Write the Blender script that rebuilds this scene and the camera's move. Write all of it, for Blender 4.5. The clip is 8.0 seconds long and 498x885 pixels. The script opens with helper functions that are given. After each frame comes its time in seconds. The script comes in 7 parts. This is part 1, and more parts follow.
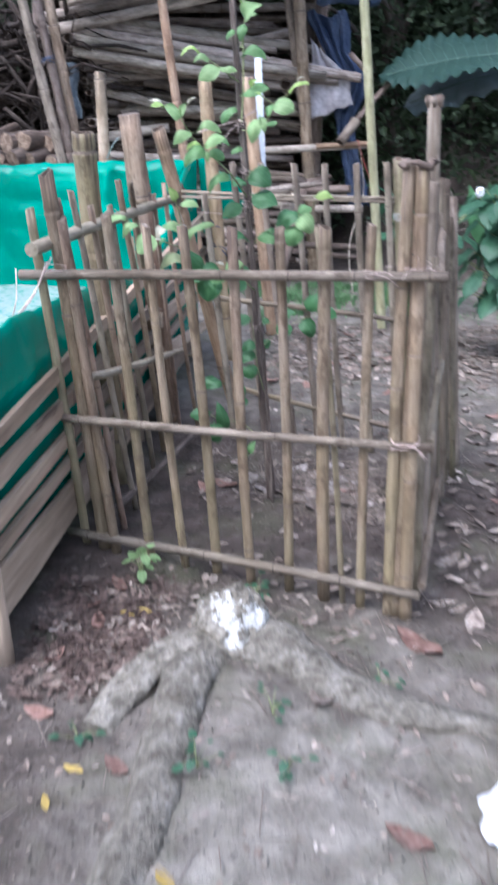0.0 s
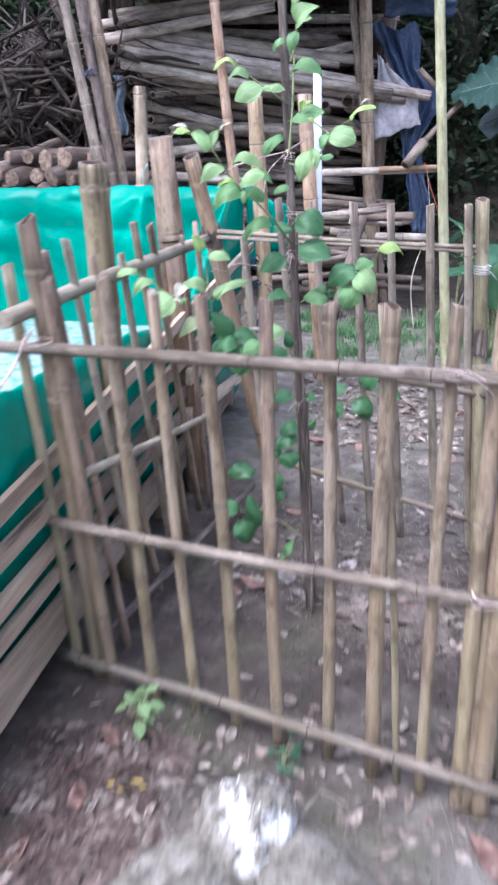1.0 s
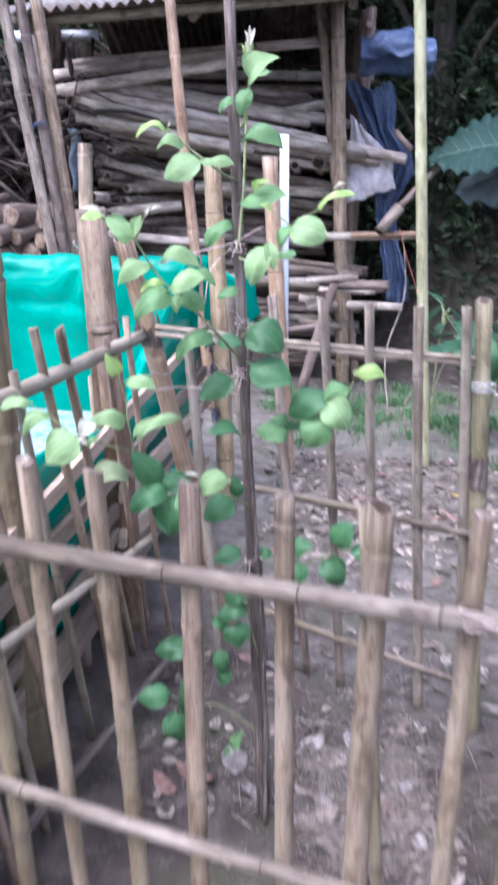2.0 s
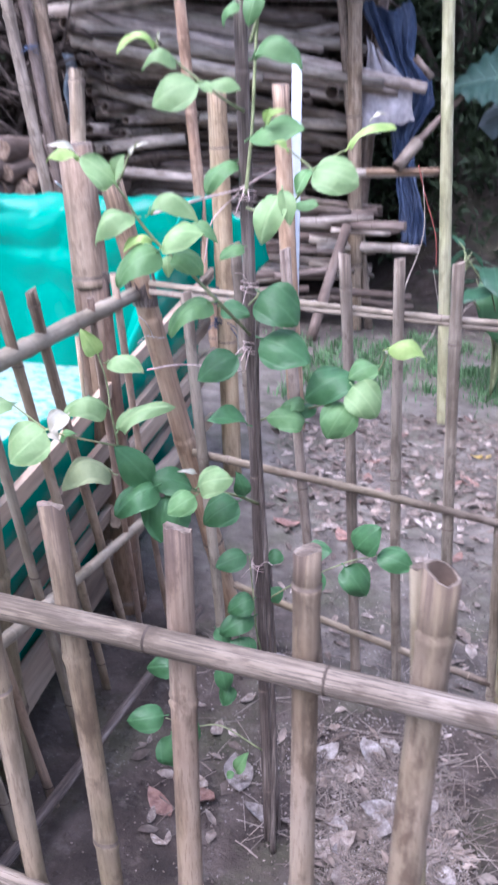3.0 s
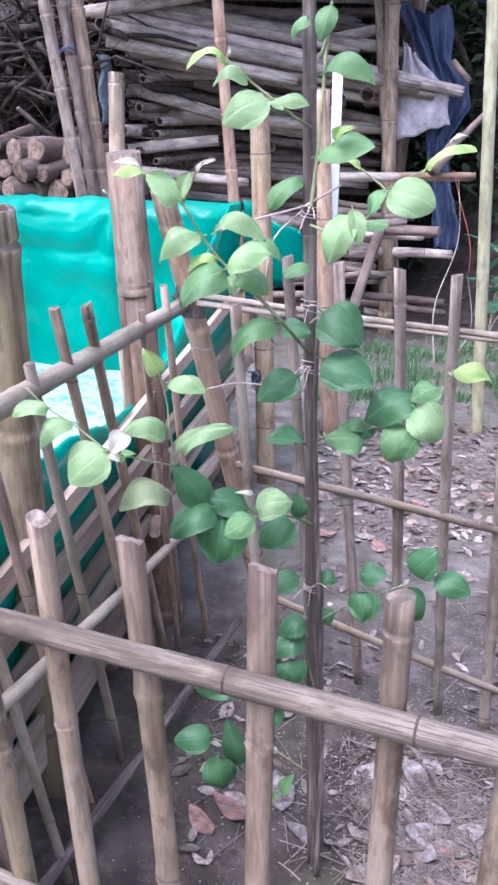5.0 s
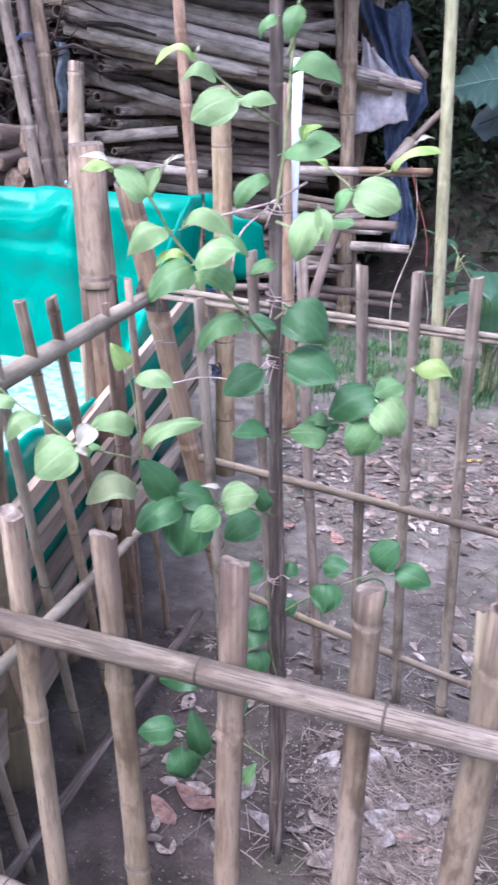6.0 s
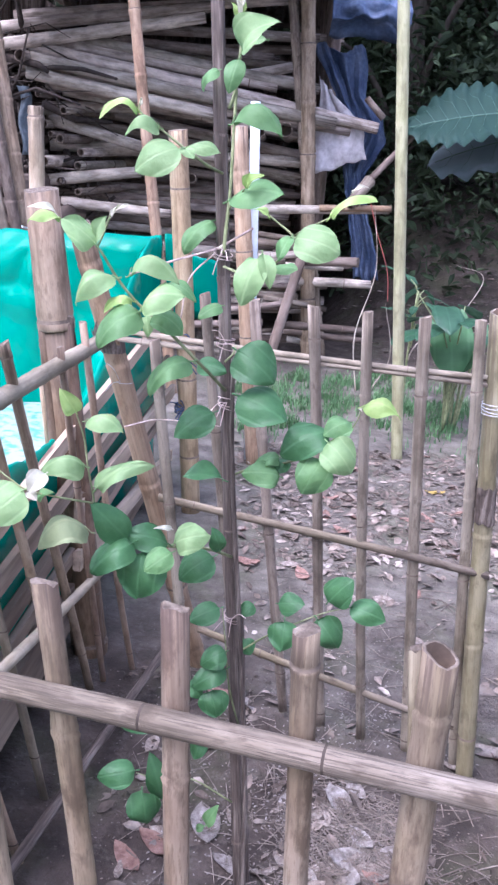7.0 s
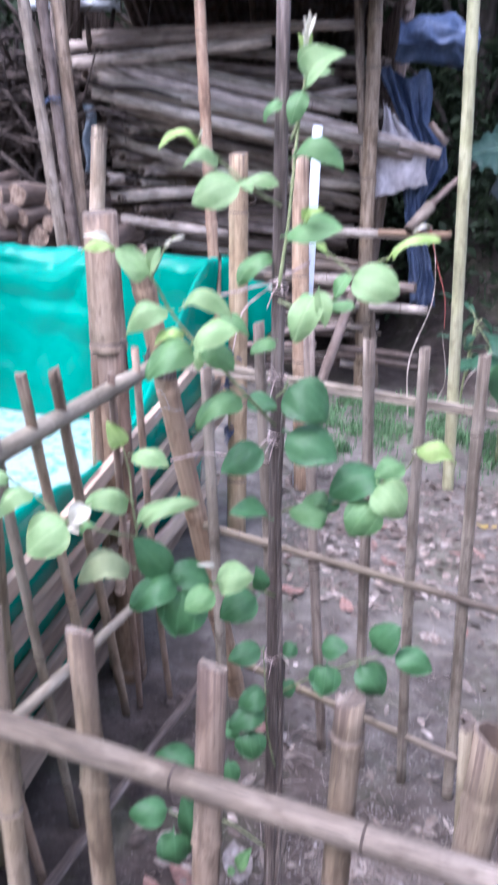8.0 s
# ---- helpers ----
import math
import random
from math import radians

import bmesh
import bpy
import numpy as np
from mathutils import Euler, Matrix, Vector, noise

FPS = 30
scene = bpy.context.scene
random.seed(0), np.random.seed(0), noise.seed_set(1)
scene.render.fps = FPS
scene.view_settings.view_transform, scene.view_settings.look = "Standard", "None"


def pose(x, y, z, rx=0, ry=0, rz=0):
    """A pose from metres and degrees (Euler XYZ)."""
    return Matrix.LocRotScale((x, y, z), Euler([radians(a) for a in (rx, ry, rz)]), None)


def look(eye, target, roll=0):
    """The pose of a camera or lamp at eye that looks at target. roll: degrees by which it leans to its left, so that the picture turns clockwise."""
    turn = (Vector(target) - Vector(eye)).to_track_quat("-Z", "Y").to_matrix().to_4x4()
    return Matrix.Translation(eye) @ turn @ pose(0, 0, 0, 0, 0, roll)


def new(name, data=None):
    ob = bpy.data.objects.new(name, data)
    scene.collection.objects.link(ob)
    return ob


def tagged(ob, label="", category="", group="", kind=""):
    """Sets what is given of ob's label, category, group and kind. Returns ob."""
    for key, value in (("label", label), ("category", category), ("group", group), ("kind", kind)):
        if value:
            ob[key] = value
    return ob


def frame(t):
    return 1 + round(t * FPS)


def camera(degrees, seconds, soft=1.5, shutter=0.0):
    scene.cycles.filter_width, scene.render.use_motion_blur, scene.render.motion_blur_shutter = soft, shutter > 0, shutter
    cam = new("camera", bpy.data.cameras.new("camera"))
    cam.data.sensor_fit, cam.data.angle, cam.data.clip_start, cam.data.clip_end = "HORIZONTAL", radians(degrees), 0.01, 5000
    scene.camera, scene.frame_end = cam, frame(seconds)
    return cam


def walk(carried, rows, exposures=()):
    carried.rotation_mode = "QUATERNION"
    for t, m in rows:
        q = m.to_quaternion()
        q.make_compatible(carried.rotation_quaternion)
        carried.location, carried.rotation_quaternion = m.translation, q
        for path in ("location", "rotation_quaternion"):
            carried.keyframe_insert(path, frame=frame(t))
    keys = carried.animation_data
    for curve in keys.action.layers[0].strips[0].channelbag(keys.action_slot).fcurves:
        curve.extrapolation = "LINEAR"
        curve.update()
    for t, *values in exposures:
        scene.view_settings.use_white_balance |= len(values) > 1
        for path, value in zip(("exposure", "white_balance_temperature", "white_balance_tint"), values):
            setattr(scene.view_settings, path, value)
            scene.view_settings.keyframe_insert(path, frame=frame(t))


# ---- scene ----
cam = camera(31.6, 8.0, 2.5, 1.0)
PATH = [
    (0, (0.086, -0.188, 1.283), (0.076, 1.687, 0.587), 0.9),
    (0.5, (0.098, 0.058, 1.297), (0.021, 1.943, 0.633), 1.4),
    (1, (0.108, 0.427, 1.321), (-0.017, 2.306, 0.648), 1.8),
    (1.5, (0.128, 0.768, 1.329), (0.047, 2.675, 0.732), 2.2),
    (2, (0.126, 1.028, 1.382), (0.065, 2.945, 0.812), 3.2),
    (2.2, (0.129, 1.089, 1.374), (0.0, 3.015, 0.848), 3.0),
    (3.3, (0.074, 1.365, 1.389), (0.028, 3.222, 0.647), 3.7),
    (3.5, (0.05, 1.368, 1.404), (-0.009, 3.237, 0.696), 4.2),
    (4, (0.047, 1.366, 1.398), (-0.039, 3.234, 0.687), 4.5),
    (4.5, (0.06, 1.357, 1.4), (-0.017, 3.221, 0.678), 4.1),
    (4.7, (0.055, 1.357, 1.399), (-0.054, 3.223, 0.687), 3.9),
    (5.8, (0.021, 1.347, 1.405), (-0.038, 3.217, 0.699), 5.4),
    (6, (0.028, 1.343, 1.407), (0.021, 3.209, 0.688), 5.2),
    (6.5, (0.041, 1.328, 1.424), (0.035, 3.216, 0.763), 4.8),
    (7, (0.059, 1.332, 1.426), (0.109, 3.225, 0.784), 4.7),
    (7.5, (0.045, 1.362, 1.426), (0.0, 3.235, 0.725), 6.3),
    (8, (0.057, 1.376, 1.444), (-0.008, 3.278, 0.829), 5.9),
]
walk(cam, [(t, look(eye, target, roll)) for t, eye, target, roll in PATH], [(0, 1.70, 5600, 16), (1.0, 1.97, 5530, 20), (1.5, 1.95, 5500, 22), (2.0, 2.04, 5500, 24), (3, 2.01, 5500, 28), (8, 2.03, 5500, 28)])

# ---- light: an overcast sky that falls through gaps between the trees ----
world = bpy.data.worlds.new("overcast_sky")
scene.world = world
world.use_nodes = True
wn, wl = world.node_tree.nodes, world.node_tree.links
sky = wn.new("ShaderNodeTexSky")
sky.sky_type, sky.sun_disc = "NISHITA", False
sky.sun_elevation, sky.sun_rotation = radians(57), radians(-138)
sky.air_density, sky.dust_density = 1.0, 3.0
pale = wn.new("ShaderNodeHueSaturation")
pale.inputs["Saturation"].default_value = 0.62
wl.new(sky.outputs["Color"], pale.inputs["Color"])
wl.new(pale.outputs["Color"], wn["Background"].inputs["Color"])
wn["Background"].inputs["Strength"].default_value = 0.15
sun = new("sun", bpy.data.lights.new("sun", "SUN"))
sun.data.energy, sun.data.angle, sun.data.color = 0.8, radians(40), (1.0, 0.98, 0.96)
sun.matrix_basis = look((-3.2, -0.4, 7.5), (0, 3.2, 0))


# ---- materials ----
def nodes_of(name):
    m = bpy.data.materials.new(name)
    m.use_nodes = True
    return m, m.node_tree.nodes, m.node_tree.links, m.node_tree.nodes["Principled BSDF"]




def surface(name, colours, scale=6.0, stretch=(1, 1, 1), rough=0.8, bump=0.3, fine=60.0, spread=0.25, thin=0.0,
            sheen=0.0, island=False, depth=0.004, speck=None):
    """A mottled material: broad patches through the colours, fine grain, a shade of its own for each object."""
    m, n, l, b = nodes_of(name)
    tc, info, mp = n.new("ShaderNodeTexCoord"), n.new("ShaderNodeObjectInfo"), n.new("ShaderNodeMapping")
    mp.inputs["Scale"].default_value = stretch
    l.new(tc.outputs["Object"], mp.inputs["Vector"])
    shift = n.new("ShaderNodeVectorMath")
    shift.operation = "ADD"
    push = n.new("ShaderNodeMath")
    push.operation = "MULTIPLY"
    push.inputs[1].default_value = 37.0
    l.new(info.outputs["Random"], push.inputs[0])
    l.new(mp.outputs["Vector"], shift.inputs[0])
    l.new(push.outputs[0], shift.inputs[1])
    broad, grain = n.new("ShaderNodeTexNoise"), n.new("ShaderNodeTexNoise")
    broad.inputs["Scale"].default_value, broad.inputs["Detail"].default_value = scale, 6
    broad.inputs["Roughness"].default_value = 0.6
    grain.inputs["Scale"].default_value, grain.inputs["Detail"].default_value = fine, 5
    for t in (broad, grain):
        l.new(shift.outputs[0], t.inputs["Vector"])
    ramp = n.new("ShaderNodeValToRGB")
    while len(ramp.color_ramp.elements) < len(colours):
        ramp.color_ramp.elements.new(0.5)
    for i, c in enumerate(colours):
        ramp.color_ramp.elements[i].position = 0.3 + 0.4 * i / max(1, len(colours) - 1)
        ramp.color_ramp.elements[i].color = (*c, 1)
    l.new(broad.outputs["Fac"], ramp.inputs["Fac"])
    shade = n.new("ShaderNodeMapRange")
    shade.inputs["From Min"].default_value, shade.inputs["From Max"].default_value = 0.3, 0.7
    shade.inputs["To Min"].default_value, shade.inputs["To Max"].default_value = 1 - spread, 1 + spread
    l.new(grain.outputs["Fac"], shade.inputs["Value"])
    own = n.new("ShaderNodeMapRange")
    own.inputs["To Min"].default_value, own.inputs["To Max"].default_value = 1 - spread, 1 + spread
    if island:
        geo = n.new("ShaderNodeNewGeometry")
        l.new(geo.outputs["Random Per Island"], own.inputs["Value"])
    else:
        l.new(info.outputs["Random"], own.inputs["Value"])
    both = n.new("ShaderNodeMath")
    both.operation = "MULTIPLY"
    l.new(shade.outputs[0], both.inputs[0])
    l.new(own.outputs[0], both.inputs[1])
    hsv = n.new("ShaderNodeHueSaturation")
    l.new(ramp.outputs["Color"], hsv.inputs["Color"])
    l.new(both.outputs[0], hsv.inputs["Value"])
    colour = hsv.outputs["Color"]
    if speck:
        dots, cut, mix = n.new("ShaderNodeTexNoise"), n.new("ShaderNodeMapRange"), n.new("ShaderNodeMixRGB")
        dots.inputs["Scale"].default_value, dots.inputs["Detail"].default_value = speck[0], 3
        l.new(shift.outputs[0], dots.inputs["Vector"])
        cut.inputs["From Min"].default_value, cut.inputs["From Max"].default_value = speck[1], speck[1] + 0.06
        l.new(dots.outputs["Fac"], cut.inputs["Value"])
        l.new(cut.outputs[0], mix.inputs["Fac"])
        l.new(colour, mix.inputs["Color1"])
        mix.inputs["Color2"].default_value = (*speck[2], 1)
        colour = mix.outputs["Color"]
    l.new(colour, b.inputs["Base Color"])
    b.inputs["Roughness"].default_value = rough
    b.inputs["Specular IOR Level"].default_value = 0.3 + sheen
    if bump:
        bp = n.new("ShaderNodeBump")
        bp.inputs["Strength"].default_value, bp.inputs["Distance"].default_value = bump, depth
        l.new(grain.outputs["Fac"], bp.inputs["Height"])
        l.new(bp.outputs["Normal"], b.inputs["Normal"])
    if thin:
        tr, add = n.new("ShaderNodeBsdfTranslucent"), n.new("ShaderNodeMixShader")
        l.new(colour, tr.inputs["Color"])
        add.inputs["Fac"].default_value = thin
        l.new(b.outputs[0], add.inputs[1])
        l.new(tr.outputs[0], add.inputs[2])
        l.new(add.outputs[0], n["Material Output"].inputs["Surface"])
    return m


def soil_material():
    """Packed earth: dark round the sapling, paler in front and behind, crumbly, with small pale bits."""
    m, n, l, b = nodes_of("earth")
    tc = n.new("ShaderNodeTexCoord")

    def cloud(scale, detail, rough=0.6):
        t = n.new("ShaderNodeTexNoise")
        t.inputs["Scale"].default_value, t.inputs["Detail"].default_value, t.inputs["Roughness"].default_value = scale, detail, rough
        l.new(tc.outputs["Object"], t.inputs["Vector"])
        return t.outputs["Fac"]

    def ramp(fac, colours):
        r = n.new("ShaderNodeValToRGB")
        while len(r.color_ramp.elements) < len(colours):
            r.color_ramp.elements.new(0.5)
        for i, c in enumerate(colours):
            r.color_ramp.elements[i].position, r.color_ramp.elements[i].color = 0.3 + 0.4 * i / (len(colours) - 1), (*c, 1)
        l.new(fac, r.inputs["Fac"])
        return r.outputs["Color"]

    def remap(value, a, b_, c, d):
        r = n.new("ShaderNodeMapRange")
        for k, v in zip(("From Min", "From Max", "To Min", "To Max"), (a, b_, c, d)):
            r.inputs[k].default_value = v
        l.new(value, r.inputs["Value"])
        return r.outputs[0]

    def maths(op, p, q):
        r = n.new("ShaderNodeMath")
        r.operation = op
        for i, v in enumerate((p, q)):
            if isinstance(v, (int, float)):
                r.inputs[i].default_value = v
            else:
                l.new(v, r.inputs[i])
        return r.outputs[0]

    def blend(fac, p, q):
        r = n.new("ShaderNodeMixRGB")
        l.new(fac, r.inputs["Fac"])
        for key, v in (("Color1", p), ("Color2", q)):
            if isinstance(v, tuple):
                r.inputs[key].default_value = (*v, 1)
            else:
                l.new(v, r.inputs[key])
        return r.outputs["Color"]

    sep = n.new("ShaderNodeSeparateXYZ")
    l.new(tc.outputs["Object"], sep.inputs[0])
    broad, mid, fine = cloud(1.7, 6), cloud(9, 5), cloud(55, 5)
    # two soil colours; the second is only paler, and position sets the mix
    darker = ramp(mid, [(0.030, 0.023, 0.018), (0.059, 0.044, 0.036), (0.104, 0.083, 0.070)])
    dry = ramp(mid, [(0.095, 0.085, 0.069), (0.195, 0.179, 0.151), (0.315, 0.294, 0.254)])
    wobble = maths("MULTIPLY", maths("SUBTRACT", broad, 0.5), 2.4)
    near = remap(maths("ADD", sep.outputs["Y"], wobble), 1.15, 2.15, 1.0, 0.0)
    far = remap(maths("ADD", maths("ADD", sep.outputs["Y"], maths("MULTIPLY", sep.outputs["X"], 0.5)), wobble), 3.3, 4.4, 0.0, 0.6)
    # less of the paler colour at low x, the edge broken by noise
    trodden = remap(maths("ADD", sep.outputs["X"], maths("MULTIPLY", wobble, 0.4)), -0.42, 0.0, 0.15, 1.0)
    # back to the first colour beyond y 6.6
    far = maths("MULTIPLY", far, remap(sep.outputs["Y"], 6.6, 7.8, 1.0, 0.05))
    colour = blend(maths("MAXIMUM", maths("MULTIPLY", near, trodden), far), darker, dry)
    colour = blend(remap(cloud(110, 3), 0.67, 0.72, 0.0, 0.6), colour, (0.30, 0.275, 0.25))
    colour = blend(remap(cloud(26, 6, 0.7), 0.60, 0.70, 0.0, 0.7), colour, (0.040, 0.030, 0.026))
    colour = blend(remap(cloud(3.1, 5, 0.65), 0.50, 0.64, 0.0, 0.42), colour, (0.095, 0.105, 0.055))
    colour = blend(remap(cloud(17, 6, 0.8), 0.53, 0.64, 0.0, 0.26), colour, (0.25, 0.222, 0.188))
    l.new(colour, b.inputs["Base Color"])
    b.inputs["Roughness"].default_value = 0.92
    bump = n.new("ShaderNodeBump")
    bump.inputs["Strength"].default_value, bump.inputs["Distance"].default_value = 0.9, 0.012
    l.new(maths("ADD", fine, mid), bump.inputs["Height"])
    l.new(bump.outputs["Normal"], b.inputs["Normal"])
    return m


def bamboo_material(name, colours, grey=0.35, algae=0.3, mildew=0.5, spread=0.16, rough=0.62, streak=0.4, crack=0.0):
    """Weathered cane: a mottled rind, long fibres, grey and olive patches, mildew streaks along the grain and dark specks."""
    m, n, l, b = nodes_of(name)
    tc, info, shift, push = n.new("ShaderNodeTexCoord"), n.new("ShaderNodeObjectInfo"), n.new("ShaderNodeVectorMath"), n.new("ShaderNodeMath")
    shift.operation, push.operation = "ADD", "MULTIPLY"
    push.inputs[1].default_value = 43.0
    l.new(info.outputs["Random"], push.inputs[0])
    l.new(tc.outputs["Object"], shift.inputs[0])
    l.new(push.outputs[0], shift.inputs[1])

    def cloud(stretch, scale, detail=5, lo=0.3, hi=0.7, to=(0.0, 1.0)):
        mp, t, r = n.new("ShaderNodeMapping"), n.new("ShaderNodeTexNoise"), n.new("ShaderNodeMapRange")
        mp.inputs["Scale"].default_value = stretch
        l.new(shift.outputs[0], mp.inputs["Vector"])
        l.new(mp.outputs["Vector"], t.inputs["Vector"])
        t.inputs["Scale"].default_value, t.inputs["Detail"].default_value, t.inputs["Roughness"].default_value = scale, detail, 0.62
        for k, v in zip(("From Min", "From Max", "To Min", "To Max"), (lo, hi, *to)):
            r.inputs[k].default_value = v
        l.new(t.outputs["Fac"], r.inputs["Value"])
        return r.outputs[0]

    def over(fac, first, second):
        x = n.new("ShaderNodeMixRGB")
        l.new(fac, x.inputs["Fac"])
        l.new(first, x.inputs["Color1"])
        x.inputs["Color2"].default_value = (*second, 1)
        return x.outputs["Color"]

    ramp = n.new("ShaderNodeValToRGB")
    ramp.color_ramp.elements.new(0.5)
    for k, c in enumerate(colours):
        ramp.color_ramp.elements[k].position, ramp.color_ramp.elements[k].color = 0.15 + 0.35 * k, (*c, 1)
    l.new(cloud((3, 3, 0.9), 7), ramp.inputs["Fac"])
    mean = colours[1]
    colour = over(cloud((1, 1, 0.5), 6, 4, 0.44, 0.66, (0, grey)), ramp.outputs["Color"], (0.30, 0.265, 0.235))
    colour = over(cloud((1.3, 1.3, 0.4), 5, 4, 0.46, 0.66, (0, algae)), colour, (0.27, 0.245, 0.125))
    colour = over(cloud((16, 16, streak), 4, 8, 0.51, 0.63, (0, mildew * 0.62)), colour, (mean[0] * 0.28, mean[1] * 0.27, mean[2] * 0.27))
    colour = over(cloud((1, 1, 0.45), 26, 8, 0.54, 0.64, (0, mildew)), colour, (mean[0] * 0.38, mean[1] * 0.36, mean[2] * 0.35))
    colour = over(cloud((60, 60, 6), 7, 4, 0.55, 0.64, (0, mildew * 0.55)), colour, (mean[0] * 0.40, mean[1] * 0.38, mean[2] * 0.37))
    if crack:  # thin dark splits along the grain, on a bleached rind
        colour = over(cloud((7, 7, 0.5), 6, 6, 0.46, 0.60, (0, 0.5)), colour, (0.31, 0.270, 0.232))
        colour = over(cloud((36, 36, 1.0), 4, 6, 0.555, 0.61, (0, crack * 0.7)), colour, (0.055, 0.043, 0.035))
        colour = over(cloud((80, 80, 2.4), 6, 4, 0.53, 0.60, (0, crack)), colour, (0.060, 0.047, 0.038))
    sep = n.new("ShaderNodeSeparateXYZ")
    l.new(tc.outputs["Generated"], sep.inputs[0])

    def where(lo, hi, to, patch):
        r, k = n.new("ShaderNodeMapRange"), n.new("ShaderNodeMath")
        k.operation = "MULTIPLY"
        for key, v in zip(("From Min", "From Max", "To Min", "To Max"), (lo, hi, *to)):
            r.inputs[key].default_value = v
        l.new(sep.outputs["Z"], r.inputs["Value"])
        l.new(r.outputs[0], k.inputs[0])
        l.new(patch, k.inputs[1])
        return k.outputs[0]

    colour = over(where(0.15, 0.75, (algae * 1.6, 0.0), cloud((1.5, 1.5, 0.5), 5, 5, 0.35, 0.6)), colour, (0.245, 0.208, 0.128))
    colour = over(where(0.86, 1.0, (0.0, 0.95), cloud((20, 20, 0.3), 4, 5, 0.42, 0.58)), colour, (0.075, 0.055, 0.043))
    fibre = cloud((38, 38, 1.0), 5, 4, 0.3, 0.7, (0.91, 1.08))
    own, both, hsv = n.new("ShaderNodeMapRange"), n.new("ShaderNodeMath"), n.new("ShaderNodeHueSaturation")
    own.inputs["To Min"].default_value, own.inputs["To Max"].default_value = 1 - spread, 1 + spread
    both.operation = "MULTIPLY"
    l.new(info.outputs["Random"], own.inputs["Value"])
    l.new(own.outputs[0], both.inputs[0])
    l.new(fibre, both.inputs[1])
    l.new(both.outputs[0], hsv.inputs["Value"])
    tone, tint, part_of = n.new("ShaderNodeMapRange"), n.new("ShaderNodeMath"), n.new("ShaderNodeMath")
    tint.operation, part_of.operation = "MULTIPLY", "FRACT"
    tint.inputs[1].default_value = 17.0
    l.new(info.outputs["Random"], tint.inputs[0])
    l.new(tint.outputs[0], part_of.inputs[0])
    tone.inputs["To Min"].default_value, tone.inputs["To Max"].default_value = 0.486, 0.512
    l.new(part_of.outputs[0], tone.inputs["Value"])
    l.new(tone.outputs[0], hsv.inputs["Hue"])
    hsv.inputs["Saturation"].default_value = 1.09
    l.new(colour, hsv.inputs["Color"])
    l.new(hsv.outputs["Color"], b.inputs["Base Color"])
    b.inputs["Roughness"].default_value, b.inputs["Specular IOR Level"].default_value = rough, 0.35
    bp = n.new("ShaderNodeBump")
    bp.inputs["Strength"].default_value, bp.inputs["Distance"].default_value = 0.4, 0.004
    l.new(fibre, bp.inputs["Height"])
    l.new(bp.outputs["Normal"], b.inputs["Normal"])
    return m


LONG = (7, 7, 0.45)
M_BAMBOO = bamboo_material("dry_bamboo", [(0.150, 0.112, 0.073), (0.272, 0.210, 0.139), (0.365, 0.297, 0.207)], 0.25, 0.35, 0.75)
M_TAN = bamboo_material("tan_bamboo", [(0.26, 0.180, 0.117), (0.41, 0.298, 0.195), (0.51, 0.397, 0.275)], 0.2, 0.1, 0.55)
M_GREY = bamboo_material("weathered_bamboo", [(0.118, 0.094, 0.070), (0.213, 0.175, 0.132), (0.305, 0.259, 0.198)], 0.35, 0.10, 0.85, 0.2, 0.75)
M_OLIVE = bamboo_material("olive_bamboo", [(0.16, 0.136, 0.088), (0.26, 0.228, 0.15), (0.35, 0.31, 0.22)], 0.3, 0.3, 0.7, 0.15)
M_PALE = bamboo_material("pale_bamboo", [(0.32, 0.25, 0.17), (0.47, 0.375, 0.27), (0.57, 0.475, 0.365)], 0.2, 0.05, 0.4, 0.05)
M_RUST = bamboo_material("rust_brown_bamboo", [(0.098, 0.059, 0.039), (0.168, 0.107, 0.073), (0.240, 0.164, 0.117)], 0.2, 0.05, 0.6, 0.10)
M_TAUPE = bamboo_material("taupe_bamboo", [(0.155, 0.126, 0.098), (0.27, 0.226, 0.180), (0.36, 0.308, 0.252)], 0.3, 0.05, 0.7, 0.16, 0.75)
M_BARE = bamboo_material("bare_tan_bamboo", [(0.19, 0.158, 0.118), (0.315, 0.268, 0.208), (0.41, 0.357, 0.288)], 0.3, 0.05, 0.4, 0.1, 0.7)
M_GREENPOLE = bamboo_material("pale_green_pole", [(0.28, 0.275, 0.165), (0.41, 0.40, 0.252), (0.50, 0.485, 0.33)], 0.3, 0.2, 0.45, 0.05)
M_STACK = bamboo_material("stacked_bamboo", [(0.22, 0.188, 0.155), (0.43, 0.378, 0.322), (0.60, 0.535, 0.465)], 0.3, 0.0, 0.32, 0.34, 0.75)
M_BROWN = bamboo_material("brown_bamboo", [(0.200, 0.143, 0.099), (0.335, 0.250, 0.182), (0.44, 0.345, 0.262)], 0.28, 0.04, 0.65, 0.12)
M_OLD = bamboo_material("old_brown_cane", [(0.11, 0.086, 0.070), (0.205, 0.166, 0.138), (0.30, 0.252, 0.215)], 0.3, 0.1, 0.7, 0.25, 0.8)
# a darker grey cane, for the right-hand pickets and the low rear rails
M_DARKCANE = bamboo_material("dark_grey_bamboo", [(0.085, 0.070, 0.052), (0.155, 0.130, 0.100), (0.23, 0.198, 0.155)], 0.3, 0.2, 0.8, 0.25, 0.8)
M_PICKET = bamboo_material("front_picket_bamboo", [(0.150, 0.111, 0.074), (0.248, 0.192, 0.133), (0.322, 0.260, 0.188)], 0.30, 0.38, 0.85, 0.17, 0.75, 2.2)
M_RAIL = bamboo_material("bleached_rail_bamboo", [(0.105, 0.083, 0.066), (0.190, 0.154, 0.122), (0.275, 0.232, 0.188)], 0.4, 0.05, 0.9, 0.12, 0.85, 1.0, 0.7)
